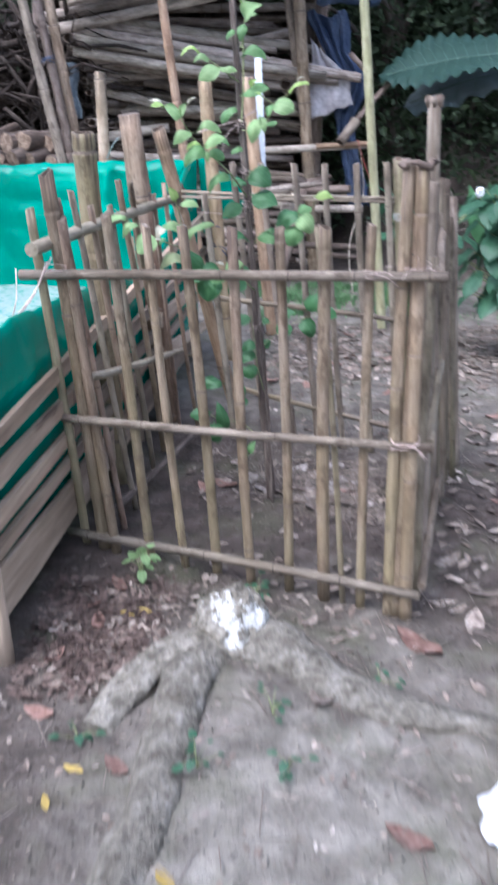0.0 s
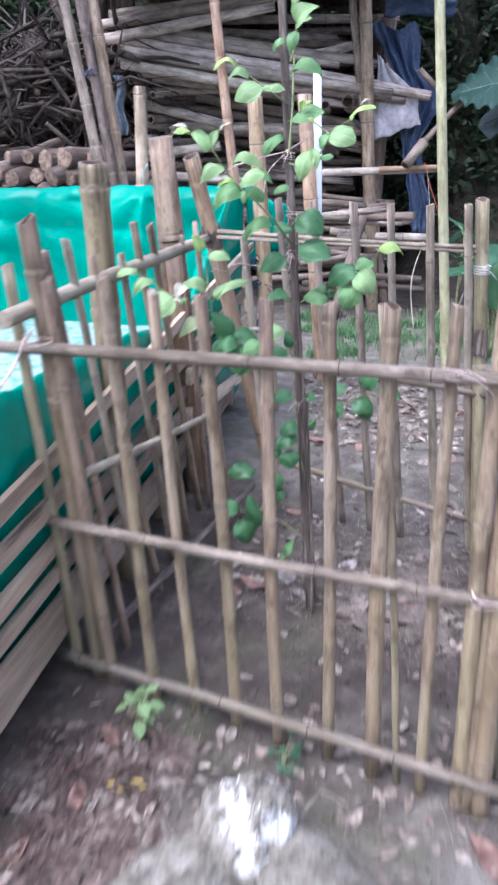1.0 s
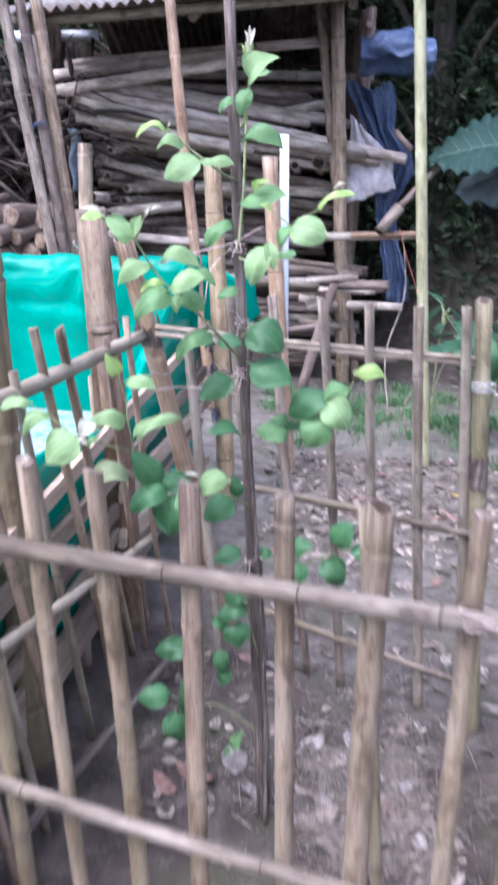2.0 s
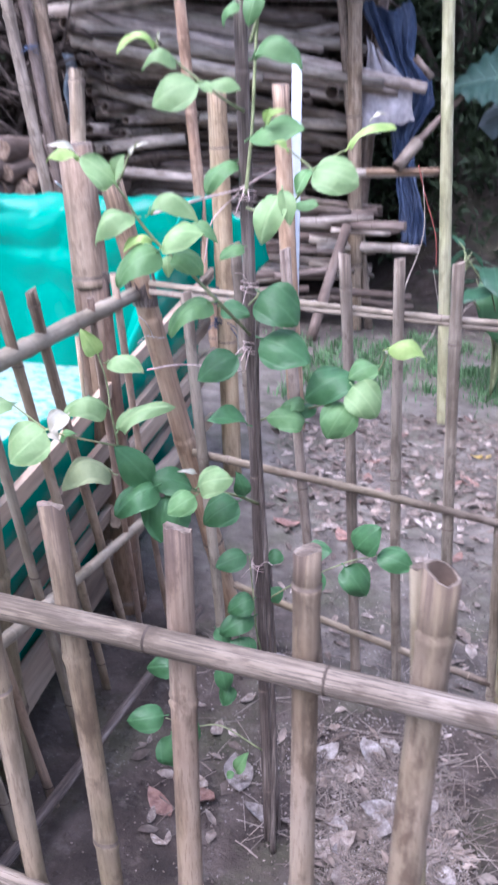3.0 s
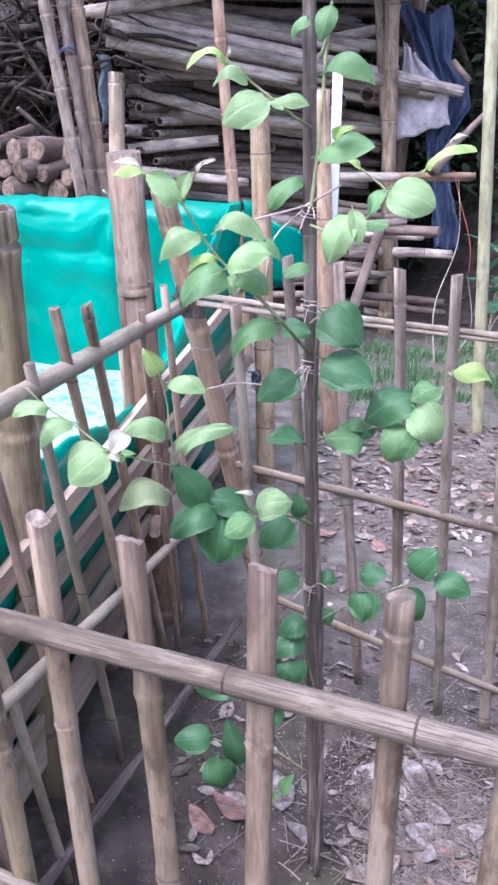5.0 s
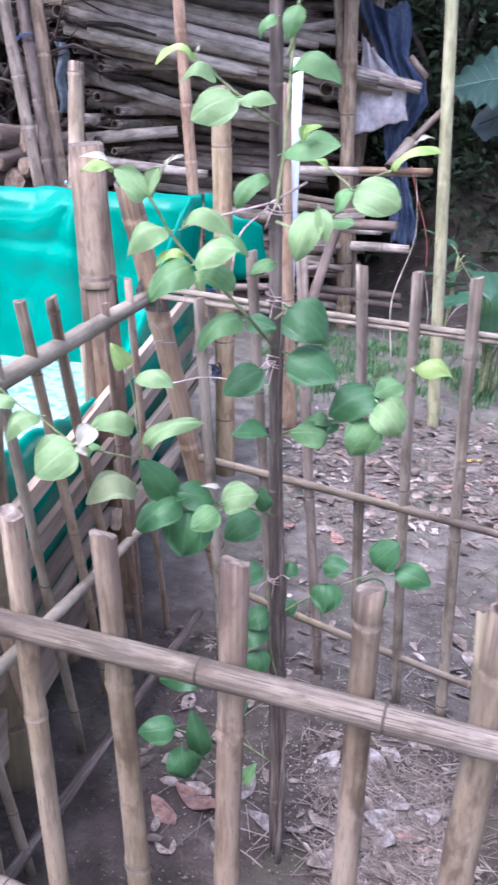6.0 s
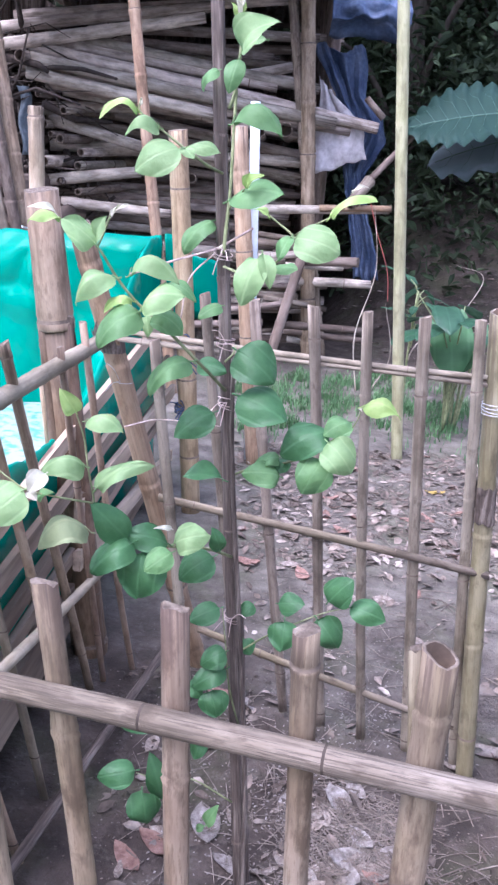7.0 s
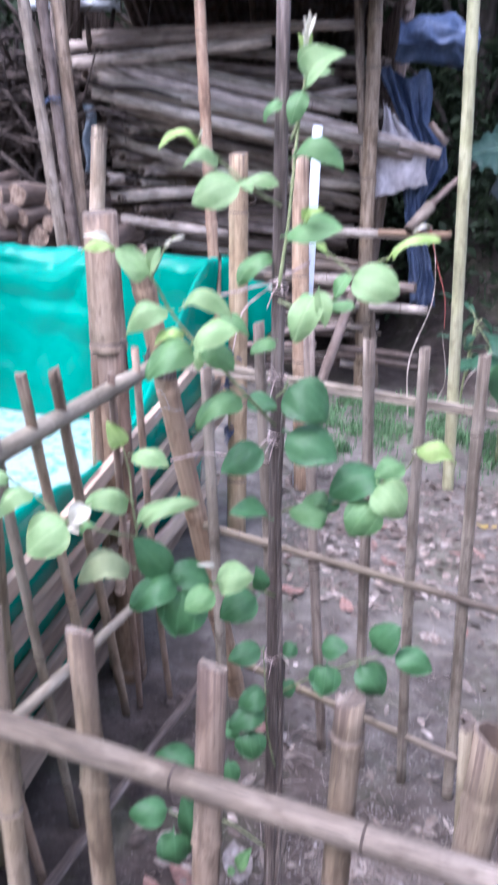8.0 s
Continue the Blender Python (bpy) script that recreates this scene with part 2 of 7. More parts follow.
M_JOINT = surface("bamboo_joint", [(0.11, 0.085, 0.066), (0.22, 0.172, 0.135)], 30, (1, 1, 1), 0.8, 0.3)
M_HOLLOW = surface("bamboo_inside", [(0.03, 0.022, 0.017), (0.10, 0.07, 0.05)], 20, (1, 1, 1), 0.9, 0.3)
M_SAWN = surface("sawn_bamboo_end", [(0.07, 0.052, 0.039), (0.17, 0.135, 0.105), (0.29, 0.245, 0.20)], 60, (1, 1, 1), 0.9, 0.6, 160, 0.25)
M_DARKRING = surface("dark_joint_line", [(0.035, 0.026, 0.02), (0.09, 0.07, 0.055)], 40, (1, 1, 1), 0.85, 0.3)
M_STICK = surface("dark_stick", [(0.045, 0.034, 0.029), (0.125, 0.098, 0.083), (0.30, 0.255, 0.22)], 14, LONG, 0.7, 0.6, 60, 0.3)
M_WOOD = surface("firewood_bark", [(0.07, 0.052, 0.042), (0.145, 0.11, 0.09), (0.24, 0.195, 0.165)], 8, (1, 1, 0.3), 0.85, 0.8, 30, 0.25, depth=0.01)
M_CUT = surface("cut_wood", [(0.12, 0.082, 0.058), (0.26, 0.19, 0.138), (0.40, 0.31, 0.235)], 26, (1, 1, 1), 0.8, 0.3)
M_BOARD = surface("rough_boards", [(0.19, 0.138, 0.096), (0.425, 0.327, 0.240), (0.56, 0.462, 0.358)], 5, (1, 1, 0.1), 0.75, 0.5, 50, 0.22, speck=(20, 0.64, (0.13, 0.09, 0.068)))
# the crate boards again, with the shade beside the fence put into the colour
M_SHADEBOARD = surface("shaded_boards", [(0.09, 0.066, 0.050), (0.23, 0.175, 0.130), (0.36, 0.288, 0.222)], 7, (1, 1, 0.12), 0.85, 0.6, 50, 0.22)
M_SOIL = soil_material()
M_ROOT = surface("root_bark", [(0.090, 0.080, 0.062), (0.180, 0.164, 0.134), (0.285, 0.266, 0.230)], 24, (1, 1, 1), 0.9, 0.9, 70, 0.30, depth=0.014, speck=(40, 0.62, (0.115, 0.102, 0.084)))
M_PAINT = surface("flaking_white_paint", [(0.30, 0.30, 0.28), (0.62, 0.62, 0.60)], 45, (1, 1, 1), 0.7, 0.4, 60, 0.1)
M_STRING = surface("raffia_string", [(0.55, 0.40, 0.36), (0.72, 0.60, 0.55)], 60, (1, 1, 1), 0.7, 0.2)
M_PIPE = surface("white_pipe", [(0.60, 0.66, 0.70), (0.74, 0.79, 0.82)], 12, (1, 1, 1), 0.4, 0.1, 40, 0.06)
M_ROOF = surface("rusty_roof_sheet", [(0.10, 0.07, 0.052), (0.22, 0.19, 0.165), (0.36, 0.34, 0.32)], 5, (1, 1, 1), 0.7, 0.4, 40, 0.3, speck=(9, 0.60, (0.16, 0.085, 0.055)))
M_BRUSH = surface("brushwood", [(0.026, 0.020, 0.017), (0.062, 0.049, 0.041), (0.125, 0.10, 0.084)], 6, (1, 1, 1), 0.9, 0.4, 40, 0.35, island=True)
M_LITTER = surface("leaf_litter", [(0.095, 0.072, 0.058), (0.20, 0.160, 0.132), (0.36, 0.318, 0.28)], 7, (1, 1, 1), 0.85, 0.2, 40, 0.45, island=True)
M_MULCH = surface("rotted_bark", [(0.042, 0.030, 0.025), (0.105, 0.074, 0.062), (0.22, 0.168, 0.142)], 7, (1, 1, 1), 0.9, 0.2, 40, 0.4, island=True)
M_STRAW = surface("dry_straw", [(0.095, 0.075, 0.061), (0.180, 0.149, 0.126), (0.295, 0.257, 0.224)], 8, (1, 1, 1), 0.85, 0.2, 40, 0.3, island=True)
M_DEAD = surface("dead_leaf", [(0.13, 0.10, 0.082), (0.25, 0.205, 0.172), (0.40, 0.355, 0.312)], 6, (1, 1, 1), 0.75, 0.5, 70, 0.3)
M_DEADPALE = surface("bleached_dead_leaf", [(0.125, 0.103, 0.090), (0.27, 0.240, 0.218), (0.44, 0.405, 0.38)], 6, (1, 1, 1), 0.8, 0.5, 70, 0.25)
M_DEADRED = surface("rust_dead_leaf", [(0.13, 0.070, 0.055), (0.23, 0.135, 0.108), (0.32, 0.22, 0.185)], 6, (1, 1, 1), 0.7, 0.5, 70, 0.25)
M_YELLOW = surface("yellow_leaf", [(0.36, 0.25, 0.06), (0.46, 0.35, 0.11)], 10, (1, 1, 1), 0.6, 0.2)
M_GRASS = surface("grass_blades", [(0.065, 0.15, 0.065), (0.115, 0.235, 0.10), (0.18, 0.31, 0.15)], 9, (1, 1, 1), 0.6, 0.0, 30, 0.3, thin=0.3, island=True)
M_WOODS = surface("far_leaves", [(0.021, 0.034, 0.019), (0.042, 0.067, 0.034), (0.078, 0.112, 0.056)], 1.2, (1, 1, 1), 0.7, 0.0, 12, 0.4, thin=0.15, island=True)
M_TRUNK = surface("dark_trunk", [(0.05, 0.042, 0.035), (0.10, 0.085, 0.07), (0.16, 0.14, 0.12)], 5, (1, 1, 0.3), 0.9, 0.8, 20, 0.2, depth=0.02)
M_BLUE = surface("faded_blue_sheet", [(0.024, 0.041, 0.090), (0.054, 0.083, 0.152), (0.105, 0.138, 0.215)], 5, (1, 1, 1), 0.55, 0.25, 40, 0.2, thin=0.1)
M_FADED = surface("faded_rag", [(0.10, 0.13, 0.16), (0.19, 0.23, 0.26)], 12, (1, 1, 1), 0.8, 0.4, 40, 0.2)
M_CLOTH = surface("dirty_grey_cloth", [(0.27, 0.25, 0.25), (0.42, 0.40, 0.41), (0.54, 0.52, 0.53)], 6, (1, 1, 1), 0.85, 0.5, 30, 0.2)
M_RAG = surface("white_plastic_bag", [(0.58, 0.60, 0.62), (0.78, 0.80, 0.82)], 14, (1, 1, 1), 0.5, 0.3, 40, 0.1)
M_RED = surface("faded_red_cord", [(0.22, 0.05, 0.04), (0.33, 0.10, 0.08)], 20, (1, 1, 1), 0.6, 0.0)


def liner_material():
    """Glossy green tarpaulin with soft creases and a dusty bloom."""
    m, n, l, b = nodes_of("green_tarpaulin")
    tc, broad, crease = n.new("ShaderNodeTexCoord"), n.new("ShaderNodeTexNoise"), n.new("ShaderNodeTexNoise")
    broad.inputs["Scale"].default_value, broad.inputs["Detail"].default_value = 2.2, 4
    crease.inputs["Scale"].default_value, crease.inputs["Detail"].default_value = 5.5, 2.5
    crease.inputs["Distortion"].default_value = 1.0
    r = n.new("ShaderNodeValToRGB")
    r.color_ramp.elements[0].position, r.color_ramp.elements[0].color = 0.3, (0.0, 0.215, 0.150, 1)
    r.color_ramp.elements[1].position, r.color_ramp.elements[1].color = 0.7, (0.001, 0.390, 0.283, 1)
    for t in (broad, crease):
        l.new(tc.outputs["Object"], t.inputs["Vector"])
    l.new(broad.outputs["Fac"], r.inputs["Fac"])
    l.new(r.outputs["Color"], b.inputs["Base Color"])
    b.inputs["Roughness"].default_value, b.inputs["Specular IOR Level"].default_value = 0.12, 0.17
    bp = n.new("ShaderNodeBump")
    bp.inputs["Strength"].default_value, bp.inputs["Distance"].default_value = 0.16, 0.05
    half, ridge = n.new("ShaderNodeMath"), n.new("ShaderNodeMath")
    half.operation, ridge.operation = "SUBTRACT", "ABSOLUTE"
    half.inputs[1].default_value = 0.5
    l.new(crease.outputs["Fac"], half.inputs[0])
    l.new(half.outputs[0], ridge.inputs[0])
    l.new(ridge.outputs[0], bp.inputs["Height"])
    l.new(bp.outputs["Normal"], b.inputs["Normal"])
    tr, mix = n.new("ShaderNodeBsdfTranslucent"), n.new("ShaderNodeMixShader")
    l.new(r.outputs["Color"], tr.inputs["Color"])
    mix.inputs["Fac"].default_value = 0.22
    l.new(b.outputs[0], mix.inputs[1])
    l.new(tr.outputs[0], mix.inputs[2])
    l.new(mix.outputs[0], n["Material Output"].inputs["Surface"])
    return m


def water_material():
    m, n, l, b = nodes_of("pond_water")
    tc, scum, cut, mix = n.new("ShaderNodeTexCoord"), n.new("ShaderNodeTexNoise"), n.new("ShaderNodeMapRange"), n.new("ShaderNodeMixRGB")
    scum.inputs["Scale"].default_value, scum.inputs["Detail"].default_value = 24, 6
    cut.inputs["From Min"].default_value, cut.inputs["From Max"].default_value = 0.50, 0.64
    l.new(tc.outputs["Object"], scum.inputs["Vector"])
    l.new(scum.outputs["Fac"], cut.inputs["Value"])
    mix.inputs["Color1"].default_value, mix.inputs["Color2"].default_value = (0.38, 0.46, 0.44, 1), (0.14, 0.37, 0.31, 1)
    l.new(cut.outputs[0], mix.inputs["Fac"])
    l.new(mix.outputs["Color"], b.inputs["Base Color"])
    b.inputs["Roughness"].default_value, b.inputs["IOR"].default_value = 0.25, 1.33
    return m


def leaf_material(name, dark, light, gloss, thin):
    """A living leaf: three long veins, soft mottling, a waxy face, light coming through."""
    m, n, l, b = nodes_of(name)
    tc, info, noise_t = n.new("ShaderNodeTexCoord"), n.new("ShaderNodeObjectInfo"), n.new("ShaderNodeTexNoise")
    noise_t.inputs["Scale"].default_value, noise_t.inputs["Detail"].default_value = 2.6, 6
    wave = n.new("ShaderNodeTexWave")
    wave.bands_direction = "X"
    wave.inputs["Scale"].default_value, wave.inputs["Distortion"].default_value = 1.05, 0.4
    wave.inputs["Phase Offset"].default_value = 3.1416
    for t in (noise_t, wave):
        l.new(tc.outputs["Object"], t.inputs["Vector"])
    r = n.new("ShaderNodeValToRGB")
    r.color_ramp.elements[0].position, r.color_ramp.elements[0].color = 0.3, (*dark, 1)
    r.color_ramp.elements[1].position, r.color_ramp.elements[1].color = 0.72, (*light, 1)
    l.new(noise_t.outputs["Fac"], r.inputs["Fac"])
    vein = n.new("ShaderNodeMapRange")
    vein.inputs["From Min"].default_value, vein.inputs["From Max"].default_value = 0.88, 1.0
    vein.inputs["To Max"].default_value = 0.22
    l.new(wave.outputs["Fac"], vein.inputs["Value"])
    mix = n.new("ShaderNodeMixRGB")
    mix.inputs["Color2"].default_value = (light[0] * 1.5, light[1] * 1.35, light[2] * 1.5, 1)
    l.new(vein.outputs[0], mix.inputs["Fac"])
    l.new(r.outputs["Color"], mix.inputs["Color1"])
    own, hsv = n.new("ShaderNodeMapRange"), n.new("ShaderNodeHueSaturation")
    own.inputs["To Min"].default_value, own.inputs["To Max"].default_value = 0.92, 1.22
    l.new(info.outputs["Random"], own.inputs["Value"])
    l.new(own.outputs[0], hsv.inputs["Value"])
    l.new(mix.outputs["Color"], hsv.inputs["Color"])
    l.new(hsv.outputs["Color"], b.inputs["Base Color"])
    b.inputs["Roughness"].default_value = gloss
    bp = n.new("ShaderNodeBump")
    bp.inputs["Strength"].default_value, bp.inputs["Distance"].default_value = 0.26, 0.02
    b.inputs["Specular IOR Level"].default_value = 0.36
    furrow = n.new("ShaderNodeMath")  # the veins lie in furrows between puffed strips
    furrow.operation = "MULTIPLY_ADD"
    furrow.inputs[1].default_value = -0.8
    l.new(vein.outputs[0], furrow.inputs[0])
    l.new(noise_t.outputs["Fac"], furrow.inputs[2])
    l.new(furrow.outputs[0], bp.inputs["Height"])
    l.new(bp.outputs["Normal"], b.inputs["Normal"])
    tr, add = n.new("ShaderNodeBsdfTranslucent"), n.new("ShaderNodeMixShader")
    l.new(hsv.outputs["Color"], tr.inputs["Color"])
    add.inputs["Fac"].default_value = thin
    l.new(b.outputs[0], add.inputs[1])
    l.new(tr.outputs[0], add.inputs[2])
    l.new(add.outputs[0], n["Material Output"].inputs["Surface"])
    return m


M_LINER, M_WATER = liner_material(), water_material()
LEAF = {"y": leaf_material("young_leaf", (0.25, 0.39, 0.11), (0.40, 0.54, 0.19), 0.5, 0.35),
        "l": leaf_material("light_leaf", (0.19, 0.318, 0.130), (0.30, 0.437, 0.206), 0.52, 0.35),
        "m": leaf_material("green_leaf", (0.092, 0.202, 0.076), (0.163, 0.308, 0.124), 0.5, 0.3),
        "d": leaf_material("dark_leaf", (0.036, 0.112, 0.042), (0.076, 0.190, 0.076), 0.42, 0.25),
        "p": leaf_material("leaf_underside", (0.19, 0.24, 0.125), (0.29, 0.34, 0.18), 0.6, 0.3),
        "w": leaf_material("withered_pale_leaf", (0.46, 0.44, 0.34), (0.66, 0.64, 0.52), 0.7, 0.4)}
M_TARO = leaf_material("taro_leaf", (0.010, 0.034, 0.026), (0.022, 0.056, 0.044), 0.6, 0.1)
M_TAROBACK = leaf_material("taro_underside", (0.12, 0.165, 0.18), (0.19, 0.24, 0.255), 0.7, 0.2)
M_VEIN = surface("pale_vein", [(0.06, 0.115, 0.09), (0.09, 0.15, 0.12)], 8, (1, 1, 1), 0.6, 0.0)
M_BUSH = leaf_material("bush_leaf", (0.026, 0.078, 0.044), (0.056, 0.14, 0.076), 0.4, 0.25)
M_SHOOT = surface("green_shoot", [(0.16, 0.20, 0.09), (0.28, 0.30, 0.16)], 30, (1, 1, 1), 0.6, 0.2)


# ---- making meshes ----
def mesh_of(name, verts, faces, material, smooth=True):
    me = bpy.data.meshes.new(name)
    me.from_pydata(verts, [], faces)
    for m in (material if isinstance(material, (list, tuple)) else [material]):
        me.materials.append(m)
    me.update()
    if smooth:
        me.shade_smooth()
        for p in me.polygons:
            if len(p.vertices) > 4:
                p.use_smooth = False
    return me


def chain(ob):
    """The pose of an object in the world through its parents."""
    return chain(ob.parent) @ ob.matrix_basis if ob.parent else ob.matrix_basis.copy()


def put(name, me, parent=None, at=None, label=""):
    """Links a mesh as one object, as a part of parent if one is given, at a pose in the world."""
    ob = new(name, me)
    at = at or Matrix()
    if parent:
        ob.parent = parent
        ob.matrix_basis = chain(parent).inverted() @ at
    else:
        ob.matrix_basis = at
    return tagged(ob, label)


def thing(name, at, label, category, group="", kind=""):
    ob = new(name)
    ob.empty_display_size = 0.05
    ob.matrix_basis = Matrix.Translation(at)
    return tagged(ob, label, category, group, kind)


def along(a, b, roll=0.0):
    """A pose at a whose z runs to b and whose y looks away from the walker."""
    a, b = Vector(a), Vector(b)
    z = (b - a).normalized()
    y = Vector((0, 1, 0)) - z * z.y
    if y.length < 0.05:
        y = Vector((0, 0, 1)) - z * z.z
    y.normalize()
    x = y.cross(z)
    m = Matrix((x, y, z)).transposed().to_4x4()
    m.translation = a
    return m @ Matrix.Rotation(roll, 4, "Z")


def tube(verts, faces, points, radii, sides=6, caps=True):
    """Adds a round tube along points to verts and faces."""
    base, pts = len(verts), [Vector(p) for p in points]
    side = Vector((0.31, 0.87, 0.38)).normalized()
    for i, p in enumerate(pts):
        t = (pts[min(i + 1, len(pts) - 1)] - pts[max(i - 1, 0)]).normalized()
        u = (side - t * side.dot(t))
        u = u.normalized() if u.length > 0.01 else t.orthogonal().normalized()
        v = t.cross(u)
        r = radii[i] if isinstance(radii, (list, tuple)) else radii
        for k in range(sides):
            a = 2 * math.pi * k / sides
            verts.append(p + (u * math.cos(a) + v * math.sin(a)) * r)
    for i in range(len(pts) - 1):
        for k in range(sides):
            q, w = base + i * sides, (k + 1) % sides
            faces.append((q + k, q + w, q + sides + w, q + sides + k))
    if caps:
        faces.append(tuple(base + k for k in range(sides))[::-1])
        faces.append(tuple(base + (len(pts) - 1) * sides + k for k in range(sides)))


def smooth_path(points, steps=6):
    """A rounded path through points."""
    p = [Vector(q) for q in points]
    p = [p[0] * 2 - p[1]] + p + [p[-1] * 2 - p[-2]]
    out = []
    for i in range(1, len(p) - 2):
        for s in range(steps):
            t = s / steps
            out.append(0.5 * ((2 * p[i]) + (p[i + 1] - p[i - 1]) * t + (2 * p[i - 1] - 5 * p[i] + 4 * p[i + 1] - p[i + 2]) * t * t
                              + (3 * p[i] - p[i - 1] - 3 * p[i + 1] + p[i + 2]) * t ** 3))
    return out + [p[-2]]


def bamboo_mesh(length, r, gap=0.25, taper=0.9, bend=0.006, sides=12, swell=0.10, wall=0.28, rag=0.0, material=None, open_end=True, banded=0.6, at=None, ring=None):
    """A bamboo cane along z: swollen joints with a groove, a slight bend, a hollow upper end."""
    joints = list(at or ())
    z = gap * random.uniform(0.25, 0.8)
    while not at and z < length - 0.03:
        joints.append(z)
        z += gap * random.uniform(0.8, 1.2)
    stations = {0.0: 1.0, length: 1.0}
    for j in joints:
        for dz, k in ((-0.5, 1.0), (-0.22, 1 + 0.6 * swell), (-0.05, 1 + swell), (0.04, 1 - 0.5 * swell), (0.16, 1 + 0.5 * swell), (0.5, 1.0)):
            if 0 < j + dz * 2 * r < length:
                stations[j + dz * 2 * r] = k
    zs = sorted(stations)
    extra = [(a + b) / 2 for a, b in zip(zs, zs[1:]) if b - a > 0.08]
    for e in extra:
        stations[e] = 0.985
    zs = sorted(stations)
    ph, amp = random.uniform(0, 6.3), bend * length
    verts, faces = [], []
    for zz in zs:
        t = zz / length
        rr = r * stations[zz] * (1 + (taper - 1) * t)
        cx = amp * (math.sin(ph + 3.0 * t) - math.sin(ph) * (1 - t) - math.sin(ph + 3.0) * t)
        cy = amp * (math.cos(ph + 2.4 * t) - math.cos(ph) * (1 - t) - math.cos(ph + 2.4) * t)
        for k in range(sides):
            a = 2 * math.pi * k / sides
            up = rag * r * (1.2 * math.cos(a + ph) + 0.5 * math.cos(3 * a - ph) + random.uniform(-0.35, 0.35)) if zz == length else 0.0
            verts.append((cx + rr * math.cos(a), cy + rr * math.sin(a), zz + up))
    n = len(zs)
    for i in range(n - 1):
        for k in range(sides):
            w = (k + 1) % sides
            faces.append((i * sides + k, i * sides + w, (i + 1) * sides + w, (i + 1) * sides + k))
    faces.append(tuple(range(sides))[::-1])
    marks = len(faces)
    last = (n - 1) * sides
    if open_end:
        b = len(verts)
        c = Vector(np.mean([verts[last + k] for k in range(sides)], axis=0))
        for dz in (0.0, -1.6 * r):
            for k in range(sides):
                v = Vector(verts[last + k])
                q = c + (v - c) * (1 - wall)
                verts.append((q.x, q.y, v.z + dz))
        rim = len(faces)
        for k in range(sides):
            w = (k + 1) % sides
            faces.append((last + k, last + w, b + w, b + k))
        marks = len(faces)
        for k in range(sides):
            w = (k + 1) % sides
            faces.append((b + k, b + w, b + sides + w, b + sides + k))
        faces.append(tuple(b + sides + k for k in range(sides)))
    else:
        rim = len(faces)
        faces.append(tuple(last + k for k in range(sides)))
        marks = len(faces)
    me = mesh_of("cane", verts, faces, [material or M_BAMBOO, M_HOLLOW, ring or M_JOINT, M_SAWN])
    marked = [j for j in joints if random.random() < banded]
    dark = [i for i, (p, q) in enumerate(zip(zs, zs[1:])) if any(p < j < q for j in marked) and q - p < 0.4 * r]
    for i in dark:
        for k in range(sides):
            me.polygons[i * sides + k].material_index = 2
    for p in me.polygons[rim:marks]:
        p.material_index = 3
    for p in me.polygons[marks:]:
        p.material_index = 1
    return me


def slat_mesh(length, r, thick=0.55, gap=0.26, bend=0.006, rag=0.5, material=None):
    """A split of bamboo along z: a rounded face to -y, a flat back, low joints, a ragged upper end."""
    section = [(-1, 0.0), (-0.82, -0.34), (-0.45, -0.55), (0, -0.62), (0.45, -0.55), (0.82, -0.34), (1, 0.0), (0.7, thick * 0.5), (-0.7, thick * 0.5)]
    stations, z, joints = {0.0: 1.0, length: 1.0}, gap * random.uniform(0.2, 0.9), []
    while z < length - 0.02:
        joints.append(z)
        for dz, k in ((-0.4, 1.0), (-0.07, 1.16), (0.05, 0.98), (0.18, 1.10), (0.5, 1.0)):
            if 0 < z + dz * 2 * r < length:
                stations[z + dz * 2 * r] = k
        z += gap * random.uniform(0.75, 1.25)
    zs = sorted(stations)
    for a, b in list(zip(zs, zs[1:])):
        if b - a > 0.07:
            stations[(a + b) / 2] = random.uniform(0.94, 1.03)
    zs = sorted(stations)
    ph, amp, n = random.uniform(0, 6.3), bend * length, len(section)
    verts, faces = [], []
    for zz in zs:
        t, k = zz / length, stations[zz]
        cx = amp * (math.sin(ph + 3.2 * t) - math.sin(ph) * (1 - t) - math.sin(ph + 3.2) * t)
        cy = amp * (math.cos(ph + 2.1 * t) - math.cos(ph) * (1 - t) - math.cos(ph + 2.1) * t)
        for x, y in section:
            up = rag * r * (0.8 * x * math.sin(ph) + random.uniform(-0.4, 0.4)) if zz == length else 0
            verts.append((cx + x * r * k * (1 - 0.08 * t), cy + y * r * k, zz + up))
    for i in range(len(zs) - 1):
        for k in range(n):
            w = (k + 1) % n
            faces.append((i * n + k, i * n + w, (i + 1) * n + w, (i + 1) * n + k))
    faces += [tuple(range(n))[::-1], tuple((len(zs) - 1) * n + k for k in range(n))]
    me = mesh_of("split_bamboo", verts, faces, [material or M_BAMBOO, M_JOINT, M_SAWN])
    me.polygons[len(faces) - 1].material_index = 2
    for i, (p, q) in enumerate(zip(zs, zs[1:])):
        if any(p < j < q for j in joints[::2]) and q - p < 0.4 * r:
            for k in range(n):
                me.polygons[i * n + k].material_index = 1
    return me


def cane(name, a, b, r, parent=None, label="", material=None, **more):
    a, b = Vector(a), Vector(b)
    return put(name, bamboo_mesh((b - a).length, r, material=material, **more), parent, along(a, b, random.uniform(0, 6.3)), label)


def slat(name, a, b, r, parent=None, label="", material=None, **more):
    a, b = Vector(a), Vector(b)
    return put(name, slat_mesh((b - a).length, r, material=material, **more), parent, along(a, b, random.uniform(-0.35, 0.35)), label)


